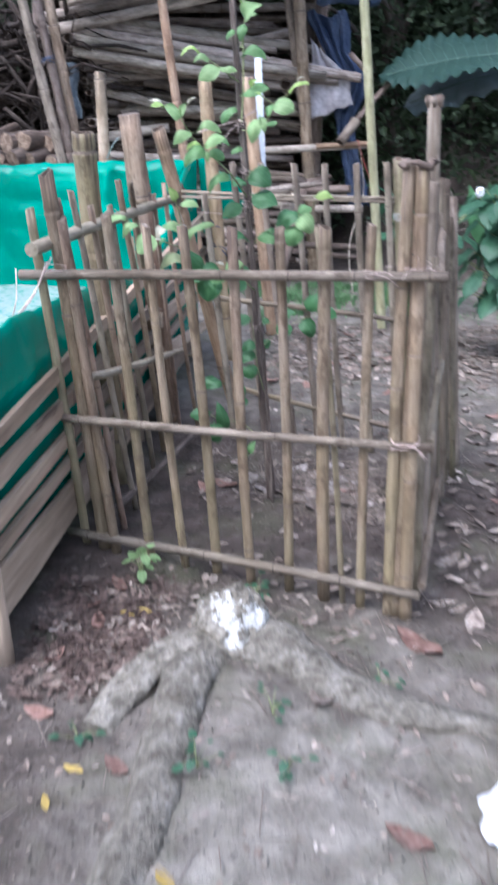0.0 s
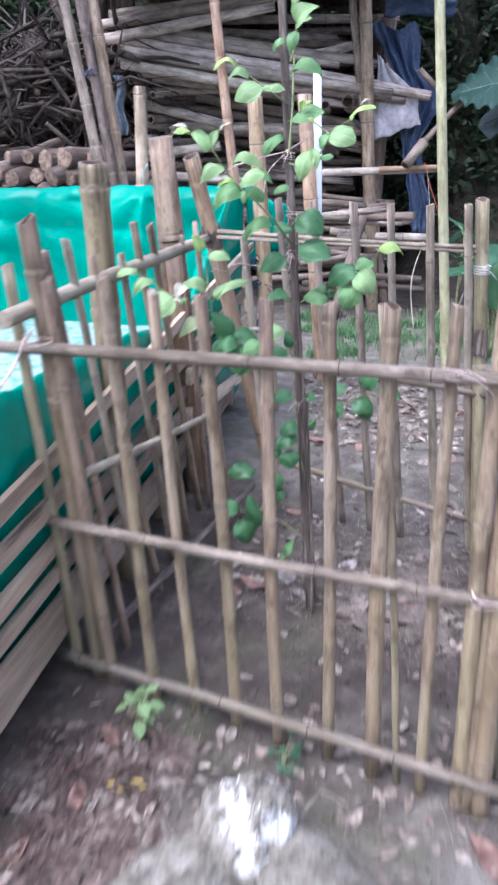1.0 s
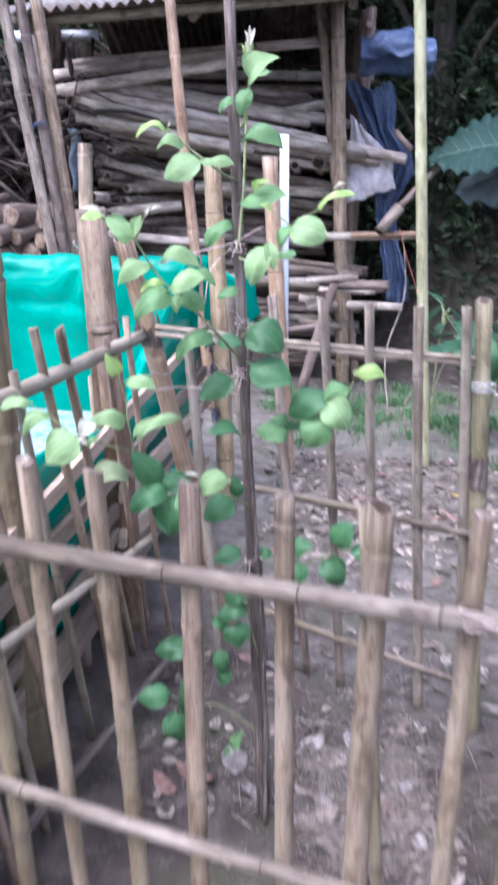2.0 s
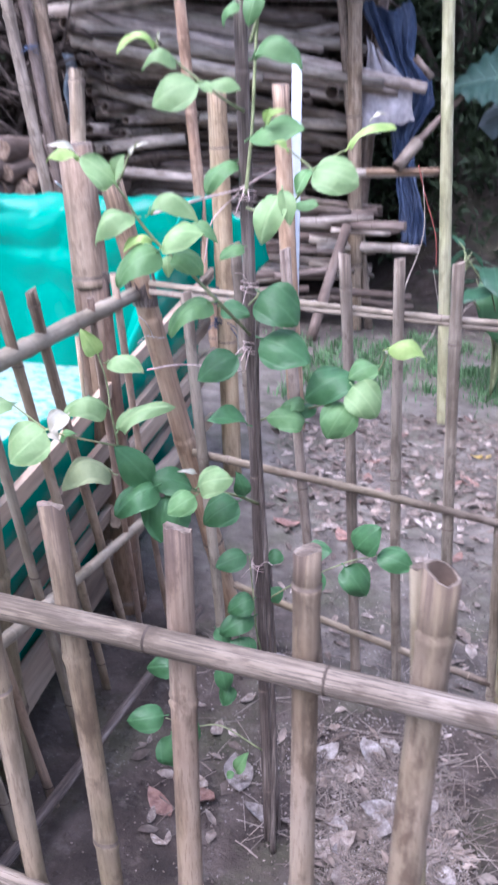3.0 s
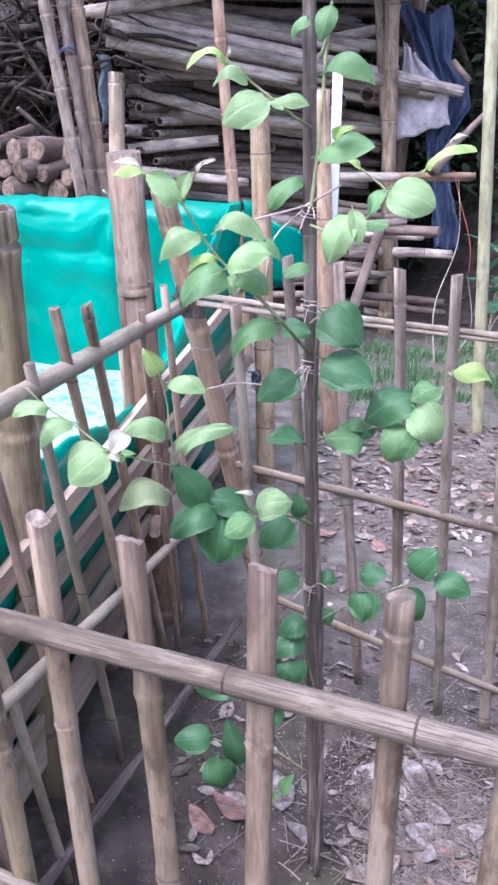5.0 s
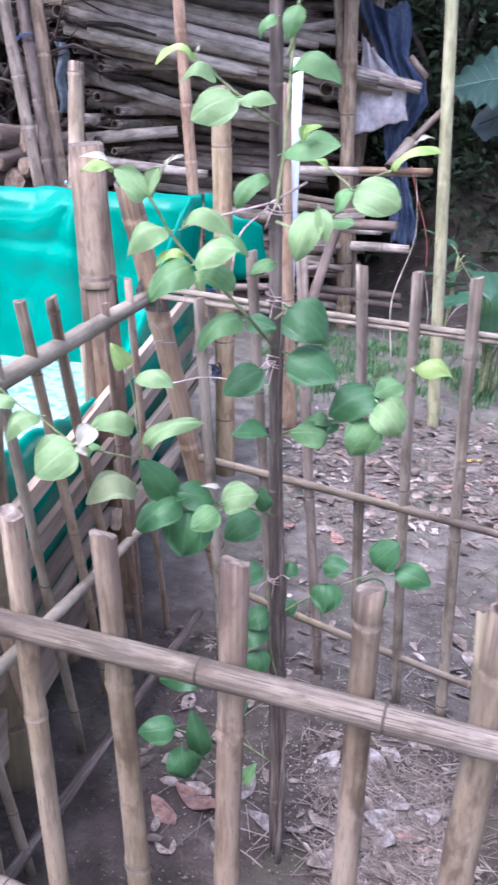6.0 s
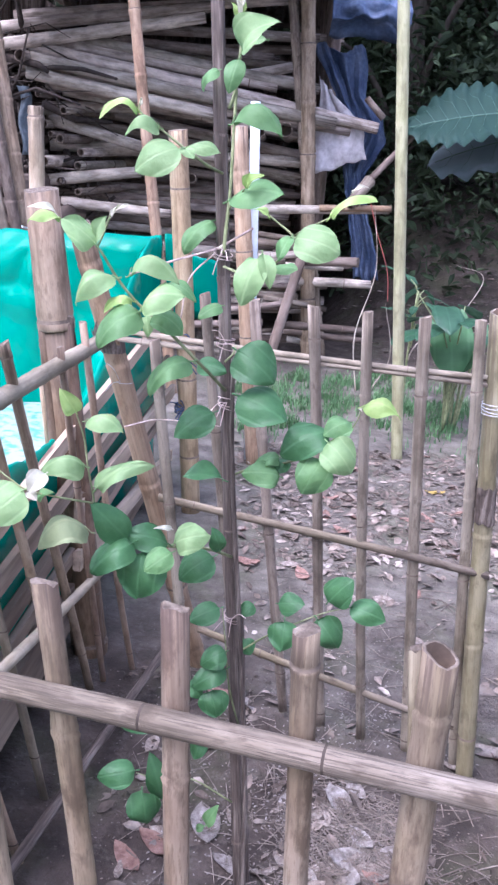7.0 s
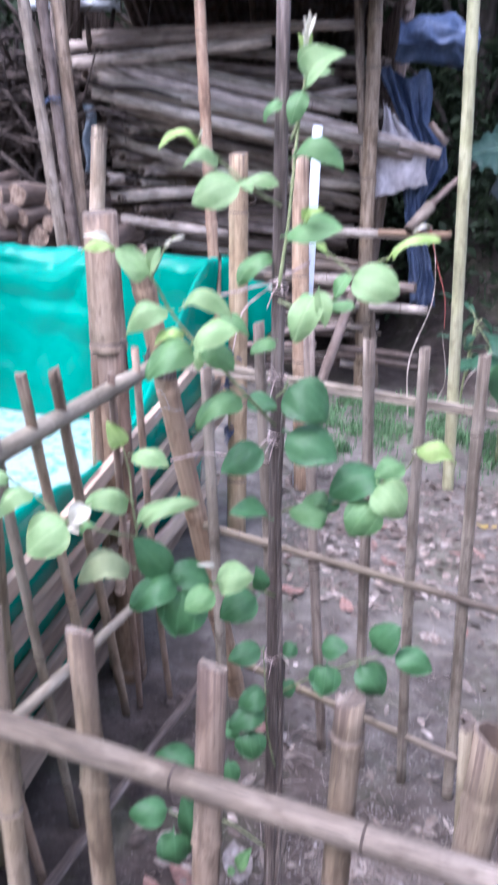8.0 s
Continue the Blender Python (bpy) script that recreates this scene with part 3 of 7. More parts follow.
def knot(name, at, r, parent=None, turns=3, tails=2, height=0.012, ends=0.05, label="", material=None, thin=0.0009):
    """String wound round a cane, with loose ends."""
    verts, faces, at = [], [], Vector(at)
    for s in range(turns):
        tilt, lift = random.uniform(-0.3, 0.3), (s - turns / 2) * height * 0.6
        ring = [at + Vector((r * math.cos(a), r * math.sin(a), lift + tilt * r * math.cos(a + s))) for a in np.linspace(0, 2 * math.pi, 13)]
        tube(verts, faces, ring, thin, 4, False)
    for s in range(tails):
        d = Vector((random.uniform(-1, 1), random.uniform(-1, -0.2), random.uniform(-0.7, 0.7))).normalized() * ends
        p = at + Vector((0, -r, 0))
        tube(verts, faces, smooth_path([p, p + d * 0.5 + Vector((0, 0, 0.008)), p + d], 4), thin * 0.9, 4)
    return put(name, mesh_of("knot", verts, faces, material or M_STRING), parent, None, label)


def sheet(name, material, rows, cols, place, thick=0.003, parent=None, label=""):
    """A thin cloth with real thickness: place(u, v) gives its points."""
    verts, faces = [], []
    grid = [[Vector(place(i / (cols - 1), j / (rows - 1))) for i in range(cols)] for j in range(rows)]
    for j in range(rows):
        for i in range(cols):
            du = grid[j][min(i + 1, cols - 1)] - grid[j][max(i - 1, 0)]
            dv = grid[min(j + 1, rows - 1)][i] - grid[max(j - 1, 0)][i]
            n = du.cross(dv)
            n = n.normalized() if n.length > 1e-9 else Vector((0, 0, 1))
            verts += [grid[j][i] + n * thick / 2, grid[j][i] - n * thick / 2]
    at = lambda j, i, k: 2 * (j * cols + i) + k
    for j in range(rows - 1):
        for i in range(cols - 1):
            faces.append((at(j, i, 0), at(j, i + 1, 0), at(j + 1, i + 1, 0), at(j + 1, i, 0)))
            faces.append((at(j, i, 1), at(j + 1, i, 1), at(j + 1, i + 1, 1), at(j, i + 1, 1)))
    edge = [(0, i) for i in range(cols)] + [(j, cols - 1) for j in range(1, rows)] + [(rows - 1, i) for i in range(cols - 2, -1, -1)] + [(j, 0) for j in range(rows - 2, 0, -1)]
    for (j, i), (q, p) in zip(edge, edge[1:] + edge[:1]):
        faces.append((at(j, i, 0), at(j, i, 1), at(q, p, 1), at(q, p, 0)))
    return put(name, mesh_of(name, verts, faces, material), parent, None, label)


def soft(x):
    x = min(1.0, max(0.0, x))
    return x * x * (3 - 2 * x)


def height(x, y):
    """The height of the ground."""
    h = 0.010 * noise.noise(Vector((x * 3.1, y * 3.1, 0))) + 0.006 * noise.noise(Vector((x * 11, y * 11, 3)))
    h += 0.045 * math.exp(-(((x - 0.05) / 0.30) ** 2 + ((y - 1.62) / 0.33) ** 2))
    h -= 0.03 * math.exp(-(((x + 0.38) / 0.16) ** 2 + ((y - 1.75) / 0.35) ** 2))
    rise = soft((y - 7.5 - 0.25 * math.sin(x * 1.7)) / 2.6) * soft((x - 0.75) / 0.8)
    h += 1.15 * rise + 0.09 * rise * noise.noise(Vector((x * 2.2, y * 2.2, 7)))
    h += 1.2 * soft((y - 10.5) / 5)
    return h - 0.012


# ---- the ground: one sheet to the horizon ----
def ground():
    def axis(lo, hi, step, far):
        a = list(np.arange(lo, hi + 1e-6, step))
        s = step
        while a[-1] < far:
            s *= 1.28
            a.append(a[-1] + s)
        s = step
        while a[0] > -far:
            s *= 1.28
            a.insert(0, a[0] - s)
        return a
    xs, ys = axis(-1.2, 2.2, 0.03, 600), axis(0.4, 6.4, 0.034, 600)
    verts = [(x, y, height(x, y)) for y in ys for x in xs]
    w = len(xs)
    faces = [(j * w + i, j * w + i + 1, (j + 1) * w + i + 1, (j + 1) * w + i) for j in range(len(ys) - 1) for i in range(w - 1)]
    tagged(put("ground", mesh_of("ground", verts, faces, M_SOIL)), "bare brown soil with litter, rising to a bank", "ground", kind="structure")


ground()


# ---- the bamboo fence round the sapling: four panels ----
front = thing("bamboo_fence", (0.0, 2.14, 0), "front panel of split bamboo pickets tied to three rails", "fence", "fence panels")


def front_post(a, b, r, form="s"):
    a, b = Vector(a) - Vector((0, -0.014, a[2] + 0.03)), Vector(b) + Vector((0, 0.014, 0))
    if form == "r" or random.random() < 0.4:
        cane("picket", a, b, r * 1.12, front, "", M_BAMBOO if a[0] > 0.5 else M_PICKET, rag=0.3, gap=0.3, swell=0.13, open_end=form == "r")
    else:
        r *= 1.18
        slat("picket", a, b, r, front, "", random.choice((M_GREY, M_OLIVE, M_OLD)) if 0.42 < a[0] < 0.48 else random.choice((M_PICKET, M_BROWN, M_PICKET, M_OLIVE)))


def front_rail(a, b, r):
    a, b = Vector(a) + Vector((0, -0.012, 0)), Vector(b) + Vector((0, -0.012, 0))
    cane("rail", a, b, r, front, "", M_RAIL, gap=0.2, swell=0.035, bend=0.004, banded=0.7, ring=M_DARKRING)


front_post((-0.445, 2.350, -0.018), (-0.515, 2.181, 1.045), 0.0133, 's')
front_post((-0.380, 2.319, -0.009), (-0.459, 2.147, 1.139), 0.0193, 'r')
front_post((-0.339, 2.287, 0.074), (-0.429, 2.160, 1.023), 0.0142, 's')
front_post((-0.223, 2.236, 0.077), (-0.305, 2.121, 1.040), 0.0136, 's')
front_post((-0.114, 2.196, 0.009), (-0.199, 2.093, 1.018), 0.0117, 's')
front_post((-0.014, 2.153, -0.015), (-0.104, 2.064, 1.021), 0.0131, 's')
front_post((0.089, 2.101, 0.050), (0.023, 2.025, 1.025), 0.0122, 's')
cane("picket", (0.199, 2.072, -0.03), (0.140, 2.004, 1.030), 0.0140, front, "", M_PICKET, rag=0.15, swell=0.13, wall=0.85, at=(0.30, 0.66, 1.030), open_end=False)
cane("picket", (0.297, 2.024, -0.03), (0.250, 1.970, 1.036), 0.0180, front, "", M_PICKET, rag=0.25, swell=0.10, wall=0.2, at=(0.34, 0.70, 1.012))
front_post((0.349, 1.987, 0.014), (0.231, 1.962, 1.037), 0.0073, 's')
front_post((0.396, 1.967, -0.012), (0.357, 1.923, 1.047), 0.0119, 's')
front_post((0.486, 1.926, -0.012), (0.462, 1.889, 1.071), 0.0150, 's')
front_post((0.470, 1.933, 0.011), (0.430, 1.893, 1.185), 0.0149, 's')
front_post((0.514, 1.912, 0.042), (0.459, 1.884, 1.188), 0.0162, 'r')
front_rail((-0.560, 2.237, 0.865), (0.530, 1.861, 0.942), 0.0140)
front_rail((-0.480, 2.283, 0.438), (0.535, 1.888, 0.509), 0.0123)
front_rail((-0.504, 2.369, 0.024), (0.540, 1.899, 0.082), 0.0142)
verts, faces = [], []
ring = [Vector((0.449 + (0.034 + 0.006 * math.sin(5 * a)) * math.cos(a), 1.902 + 0.022 * math.sin(a), 1.186 + 0.006 * math.sin(3 * a + 1))) for a in np.linspace(0, 2 * math.pi, 25)]
tube(verts, faces, ring, [0.0065 + 0.0025 * math.sin(7 * k) for k in range(25)], 7, False)
put("rim", mesh_of("rim", verts, faces, M_WOOD), front, None, "ragged dark brown rim on the corner canes")
knot("tie", (-0.452, 2.17, 0.90), 0.03, front, 3, 0)
knot("tie", (0.361, 1.915, 0.937), 0.022, front, 3, 3, ends=0.07)
knot("tie", (0.465, 1.915, 0.955), 0.035, front, 3, 3, ends=0.06)
knot("tie", (0.470, 1.905, 0.52), 0.036, front, 3, 3, ends=0.06)
verts, faces = [], []
for p, q in (((-0.455, 2.15, 0.925), (-0.585, 2.18, 0.74)), ((-0.565, 2.20, 0.885), (-0.585, 2.18, 0.74)), ((-0.465, 2.145, 0.915), (-0.57, 2.18, 0.75))):
    tube(verts, faces, smooth_path([p, (Vector(p) + Vector(q)) / 2 + Vector((0.008, 0, -0.006)), q], 4), 0.0022, 4)
put("string", mesh_of("string", verts, faces, M_STRING), front, None, "loose raffia string hanging off the rail")

left = thing("bamboo_fence", (-0.33, 2.8, 0), "side panel of split bamboo pickets with a round top rail", "fence", "fence panels")
for a, b, r in (((-0.335, 2.46, -0.03), (-0.452, 2.24, 1.07), 0.0105), ((-0.318, 2.62, -0.03), (-0.435, 2.345, 1.08), 0.0105),
                ((-0.303, 2.776, -0.03), (-0.405, 2.47, 1.03), 0.0110), ((-0.295, 2.971, -0.03), (-0.373, 2.619, 1.017), 0.0115),
                ((-0.280, 3.190, -0.03), (-0.357, 2.699, 1.088), 0.0115), ((-0.265, 3.402, -0.03), (-0.333, 2.803, 1.073), 0.0112),
                ((-0.235, 3.44, -0.03), (-0.282, 3.03, 1.02), 0.0085), ((-0.16, 3.50, -0.03), (-0.258, 3.142, 1.049), 0.0090)):
    slat("picket", a, b, r, left, "", random.choice((M_BROWN, M_BROWN, M_BARE, M_PICKET)))
for a, b, r in (((-0.490, 2.085, 0.953), (-0.236, 3.262, 0.985), 0.0185), ((-0.392, 2.26, 0.565), (-0.222, 3.50, 0.335), 0.0125), ((-0.395, 2.36, 0.06), (-0.075, 3.48, 0.06), 0.0165)):
    cane("rail", a, b, r if a[2] > 0.1 else 0.0125, left, "", M_BARE if a[2] > 0.1 else M_STICK, gap=0.19, swell=0.09, bend=0.006, ring=M_DARKRING)

back = thing("bamboo_fence", (0.3, 3.3, 0), "rear panel of grey split bamboo pickets with twin top rails", "fence", "fence panels")


def back_post(a, b, r):
    a = Vector(a) - Vector((0, 0, a[2] + 0.03))
    slat("picket", a, b, r, back, "", random.choice((M_TAUPE, M_OLD, M_TAUPE)), rag=0.3)


def back_rail(a, b, r):
    d = Vector((0, 0.020 if r < 0.0085 else -0.016, 0))
    slat("rail", Vector(a) + d, Vector(b) + d, r * (1.25 if a[2] < 0.9 else 1.0), back, "", M_DARKCANE if a[2] < 0.9 else M_TAUPE)


back_post((0.005, 3.369, 0.284), (-0.115, 3.220, 1.006), 0.0135)
back_post((0.137, 3.389, 0.025), (-0.010, 3.164, 1.124), 0.0129)
back_post((0.266, 3.346, -0.002), (0.094, 3.137, 1.123), 0.0127)
back_post((0.362, 3.296, 0.048), (0.213, 3.106, 1.126), 0.0131)
back_post((0.465, 3.254, 0.056), (0.320, 3.077, 1.128), 0.0130)
back_post((0.575, 3.221, 0.013), (0.430, 3.048, 1.131), 0.0135)
back_post((0.689, 3.173, 0.027), (0.532, 3.020, 1.138), 0.0137)
back_rail((-0.202, 3.243, 1.011), (0.572, 3.031, 1.017), 0.0068)
back_rail((-0.202, 3.247, 0.992), (0.575, 3.033, 1.003), 0.0068)
back_rail((-0.095, 3.317, 0.602), (0.655, 3.086, 0.568), 0.0090)
back_rail((0.02, 3.386, 0.208), (0.665, 3.167, 0.114), 0.0100)

right = thing("bamboo_fence", (0.6, 2.55, 0), "side panel of close-set weathered bamboo pickets", "fence", "fence panels")
for i in range(19):
    t = i / 18
    x, y = 0.515 + 0.33 * t + random.uniform(-0.018, 0.03), 1.99 + 1.15 * t
    h = random.uniform(0.96, 1.14)
    slat("picket", (x + 0.05 * t, y, -0.03), (x - (0.035 + 0.05 * t) * h + random.uniform(-0.015, 0.02), y - 0.03, h), random.uniform(0.012, 0.019), right, "", random.choice((M_DARKCANE, M_DARKCANE, M_OLD)))
for z in (0.08, 0.50, 0.93):
    cane("rail", (0.555 - 0.03 * z, 1.94, z), (0.88 - 0.10 * z, 3.17, z + 0.01), 0.012, right, "", M_GREY, gap=0.2)

# ---- stout posts that carry the panels ----
POSTS = {}
JOINTS = {"thick split brown bamboo post beside the pond crate": (0.024,),
          "pale bamboo post behind the green tarpaulin": (0.35, 0.72, 1.08, 1.512),
          "stout brown bamboo post with a broken rim": (0.22, 0.56, 0.90, 1.225),
          "tan bamboo post beside a white pipe": (0.3, 0.66, 1.04, 1.37),
          "tan bamboo post wound with blue string": (0.28, 0.60, 0.93, 1.31)}
for name, a, b, r, m, say in (
        ("bamboo_post", (0.707, 3.124, -0.05), (0.575, 3.051, 1.150), 0.0215, M_OLIVE, "olive bamboo corner post with a scorched joint"),
        ("bamboo_post", (-0.3938, 3.5429, 0.944), (-0.431, 3.530, 1.282), 0.0465, M_BROWN, "thick split brown bamboo post beside the pond crate"),
        ("bamboo_post", (-0.410, 2.86, -0.05), (-0.470, 2.75, 1.226), 0.0405, M_BAMBOO, "stout brown bamboo post with a broken rim"),
        ("bamboo_post", (0.030, 3.560, -0.05), (-0.283, 3.225, 1.234), 0.0275, M_TAN, "leaning tan bamboo post at the rear corner"),
        ("bamboo_post", (-0.065, 4.66, -0.05), (-0.193, 4.600, 1.451), 0.0385, M_TAN, "tan bamboo post wound with blue string"),
        ("bamboo_post", (0.20, 5.26, -0.05), (0.014, 5.200, 1.490), 0.0390, M_TAN, "tan bamboo post beside a white pipe"),
        ("bamboo_post", (-0.778, 5.12, -0.05), (-0.803, 5.100, 1.498), 0.0350, M_PALE, "pale bamboo post behind the green tarpaulin"),
        ("bamboo_post", (0.704, 2.66, -0.05), (0.602, 2.600, 1.343), 0.0220, M_OLD, "tall grey bamboo post with a crown of joints")):
    POSTS[say.split()[0]] = tagged(cane(name, a, b, r, None, say, m, gap=0.30, swell=0.12 if say[:4] in ("pale", "stou") else 0.05 if say in JOINTS else 0.09, bend=0.003, sides=16, rag=0.05 if say in JOINTS else 0.12, at=JOINTS.get(say), open_end=say not in JOINTS or "rim" in say), say, "post", "stout posts")
tagged(cane("wooden_pole", (0.919, 5.496, -0.05), (0.572, 5.35, 2.75), 0.0285, None, "", M_GREENPOLE, gap=0.34, swell=0.05, bend=0.003, open_end=False, banded=0.0), "straight pale green wooden pole with small knots", "pole")
pipe = cane("white_pipe", (0.172, 5.31, -0.05), (0.074, 5.300, 1.594), 0.0235, None, "", M_PIPE, gap=9.0, swell=0.0, bend=0.001, wall=0.12)
tagged(pipe, "white plastic pipe standing beside a bamboo post", "pipe")

# the split foot of the thick post: two rust-brown staves, a broken dark edge at the joint, a string to the tarpaulin
thick = POSTS["thick"]
cane("lower_length", (-0.288, 3.579, -0.05), (-0.3925, 3.5433, 0.946), 0.0465, thick, "rust-brown lower length of cane", M_RUST, at=(0.075, 0.56), sides=16, bend=0.002)
slat("stave", (-0.262, 3.553, -0.04), (-0.366, 3.521, 0.965), 0.019, thick, "rust-brown split stave", M_RUST, gap=0.6, rag=0.3, thick=0.9)
slat("stave", (-0.316, 3.553, -0.04), (-0.422, 3.521, 0.960), 0.017, thick, "rust-brown split stave", M_RUST, gap=0.6, rag=0.3, thick=0.9)
slat("stave", (-0.345, 3.600, -0.04), (-0.440, 3.570, 0.80), 0.007, thick, "tan split stave", M_BROWN, gap=0.6, rag=0.3)
slat("splinter", (-0.352, 3.530, 0.900), (-0.361, 3.522, 0.985), 0.013, thick, "blackened splinter", M_DARKRING, gap=1.0, rag=0.8)
verts, faces = [], []
tube(verts, faces, smooth_path([(-0.470, 3.50, 1.195), (-0.56, 3.9, 1.15), (-0.73, 4.78, 1.055)], 6), 0.0026, 5)
put("string", mesh_of("string", verts, faces, M_RAG), thick, None, "white string tied to the tarpaulin")

verts, faces = [], []
for i in range(6):
    t = 0.782 + 0.0085 * i
    c = Vector((0.030, 3.560, -0.05)).lerp(Vector((-0.283, 3.225, 1.234)), t)
    verts += [c + Vector(((0.0290 + 0.0016 * i) * math.cos(a), (0.0290 + 0.0016 * i) * math.sin(a), 0.016 * i * noise.noise(Vector((math.cos(a) * 3, math.sin(a) * 3, 3))))) for a in np.linspace(0, 2 * math.pi, 19)[:-1]]
    if i:
        faces += [((i - 1) * 18 + k, (i - 1) * 18 + (k + 1) % 18, i * 18 + (k + 1) % 18, i * 18 + k) for k in range(18) if i < 3 or k % 3]
put("torn_sheath", mesh_of("torn_sheath", verts, faces, M_STICK), POSTS["leaning"], None, "dark torn sheath at a joint")
tagged(knot("white_string", (-0.196, 3.318, 0.885), 0.0262, None, 1, 2, ends=0.11, material=M_RAG, thin=0.0007), "thin white string looped round the leaning post", "string", "string windings")
for x, y, z in ((-0.137, 4.65, 0.72), (-0.128, 4.652, 0.62), (-0.115, 4.655, 0.43)):
    tagged(knot("blue_string", (x, y, z), 0.0400, None, 5, 5, ends=0.07, material=M_BLUE, thin=0.0032), "blue plastic string wound round a bamboo post", "string", "string windings")
for k in range(7):  # the broken rim of the tall post
    a = k * 0.9
    slat("splinter", (0.605 + 0.017 * math.cos(a), 2.602 + 0.017 * math.sin(a), 1.315), (0.600 + 0.023 * math.cos(a), 2.600 + 0.023 * math.sin(a), 1.338 + random.uniform(0.0, 0.014)), 0.0075, POSTS["tall"], "", M_OLD, gap=1.0)
verts, faces = [], []
for i in range(9):
    z = 0.69 + 0.011 * i
    ring = 0.0222 + 0.0012 * math.sin(i * 1.9)
    c = Vector((0.707 - 0.110 * (z + 0.05), 3.124 - 0.061 * (z + 0.05), z))
    verts += [c + Vector((ring * math.cos(a), ring * math.sin(a), 0.012 * noise.noise(Vector((math.cos(a) * 2, math.sin(a) * 2, i * 0.2))))) for a in np.linspace(0, 2 * math.pi, 17)[:-1]]
    if i:
        faces += [((i - 1) * 16 + k, (i - 1) * 16 + (k + 1) % 16, i * 16 + (k + 1) % 16, i * 16 + k) for k in range(16)]
put("scorched_joint", mesh_of("scorched_joint", verts, faces, M_STICK), POSTS["olive"], None, "blackened joint")
tagged(knot("white_string", (0.598, 3.064, 0.955), 0.024, None, 4, 2, ends=0.05, material=M_RAG), "white plastic string tied round the corner post", "string", "string windings")

# ---- the pond crate: boards outside, a green tarpaulin inside, water ----
F0, F1 = Vector((-0.575, 1.70, 0)), Vector((-0.225, 4.80, 0))
crate = thing("pond_crate", F0, "long crate of rough wooden boards round a lined pond", "crate")
BOARDS = ((0.120, 0.150), (0.262, 0.048), (0.352, 0.050), (0.445, 0.046), (0.532, 0.046))


def board_mesh(length, tall, thick, material):
    """A rough board along z with wavy edges and worn corners."""
    verts, faces, n = [], [], 26
    ph = random.uniform(0, 9)
    for i in range(n + 1):
        z = length * i / n
        thin = 1 - 0.25 * i / n
        up = thin * tall / 2 * (1 + 0.06 * noise.noise(Vector((z * 4, ph, 0))))
        dn = -thin * tall / 2 * (1 + 0.10 * noise.noise(Vector((z * 5, ph, 4))))
        c = min(thick, tall) * 0.28
        for x, y in ((dn + c, -thick / 2), (up - c, -thick / 2), (up, -thick / 2 + c), (up, thick / 2), (dn, thick / 2), (dn, -thick / 2 + c)):
            verts.append((x, y + 0.004 * noise.noise(Vector((z * 2, ph, 8))), z))
    for i in range(n):
        for k in range(6):
            w = (k + 1) % 6
            faces.append((i * 6 + k, i * 6 + w, (i + 1) * 6 + w, (i + 1) * 6 + k))
    faces += [tuple(range(6))[::-1], tuple(n * 6 + k for k in range(6))]
    return mesh_of("board", verts, faces, material, False)


def side_board(a, b, tall, thick=0.022, parent=crate, material=M_BOARD):
    a, b = Vector(a), Vector(b)
    z = (b - a).normalized()
    x = Vector((0, 0, 1)) - z * z.z
    x.normalize()
    y = z.cross(x)
    m = Matrix((x, y, z)).transposed().to_4x4()
    m.translation = a
    return put("board", board_mesh((b - a).length, tall, thick, material), parent, m)


for y0, z0, y1, z1, tall, out in ((1.70, 0.530, 4.80, 0.777, 0.050, 0.022), (1.70, 0.441, 4.78, 0.580, 0.060, 0.022), (3.50, 0.460, 4.80, 0.455, 0.062, 0.047), (1.70, 0.335, 4.76, 0.448, 0.056, 0.022),
                                  (3.50, 0.314, 4.80, 0.170, 0.060, 0.047), (1.70, 0.256, 4.72, 0.366, 0.046, 0.022), (1.70, 0.143, 4.40, 0.177, 0.152, 0.022)):
    a, b = F0.lerp(F1, (y0 - 1.70) / 3.10), F0.lerp(F1, (y1 - 1.70) / 3.10)
    if out > 0.03 or z1 > 0.7:
        side_board(a + Vector((out, 0, z0)), b + Vector((out, 0, z1)), tall, material=M_BOARD)
        continue
    # past y 2.37 the same board takes the copy coloured for shade
    p, q, mid = a + Vector((out, 0, z0)), b + Vector((out, 0, z1)), (2.37 - y0) / (y1 - y0)
    side_board(p, p.lerp(q, mid), tall)
    side_board(p.lerp(q, mid + 0.001), q, tall * 0.94, material=M_SHADEBOARD)
for p, q in (((-2.05, 1.75, 0), (-0.62, 1.70, 0)), ((-2.0, 5.02, 0), (-0.25, 4.90, 0)), ((-2.09, 1.80, 0), (-2.05, 4.95, 0))):
    for z, tall in BOARDS:
        k = 0.085 * (Vector(p).y - 1.7), 0.085 * (Vector(q).y - 1.7)
        side_board(Vector(p) + Vector((0, 0, z - 0.045 + k[0])), Vector(q) + Vector((0, 0, z - 0.045 + k[1])), tall)
for p, h in (((-0.535, 1.705), 0.62), ((-2.06, 1.74), 0.7), ((-2.04, 5.02), 1.0), ((-0.40, 3.32), 0.60), ((-0.262, 4.72), 0.98)):
    cane("leg", (p[0] - (0.03 if h > 0.7 else 0), p[1], -0.05), (p[0] - 0.045, p[1], h), 0.028, crate, "", M_BOARD, gap=0.5, swell=0.04, open_end=False)

CORNERS = [Vector((-0.60, 1.72, 0)), Vector((-0.255, 4.83, 0)), Vector((-1.95, 4.93, 0)), Vector((-2.02, 1.80, 0))]


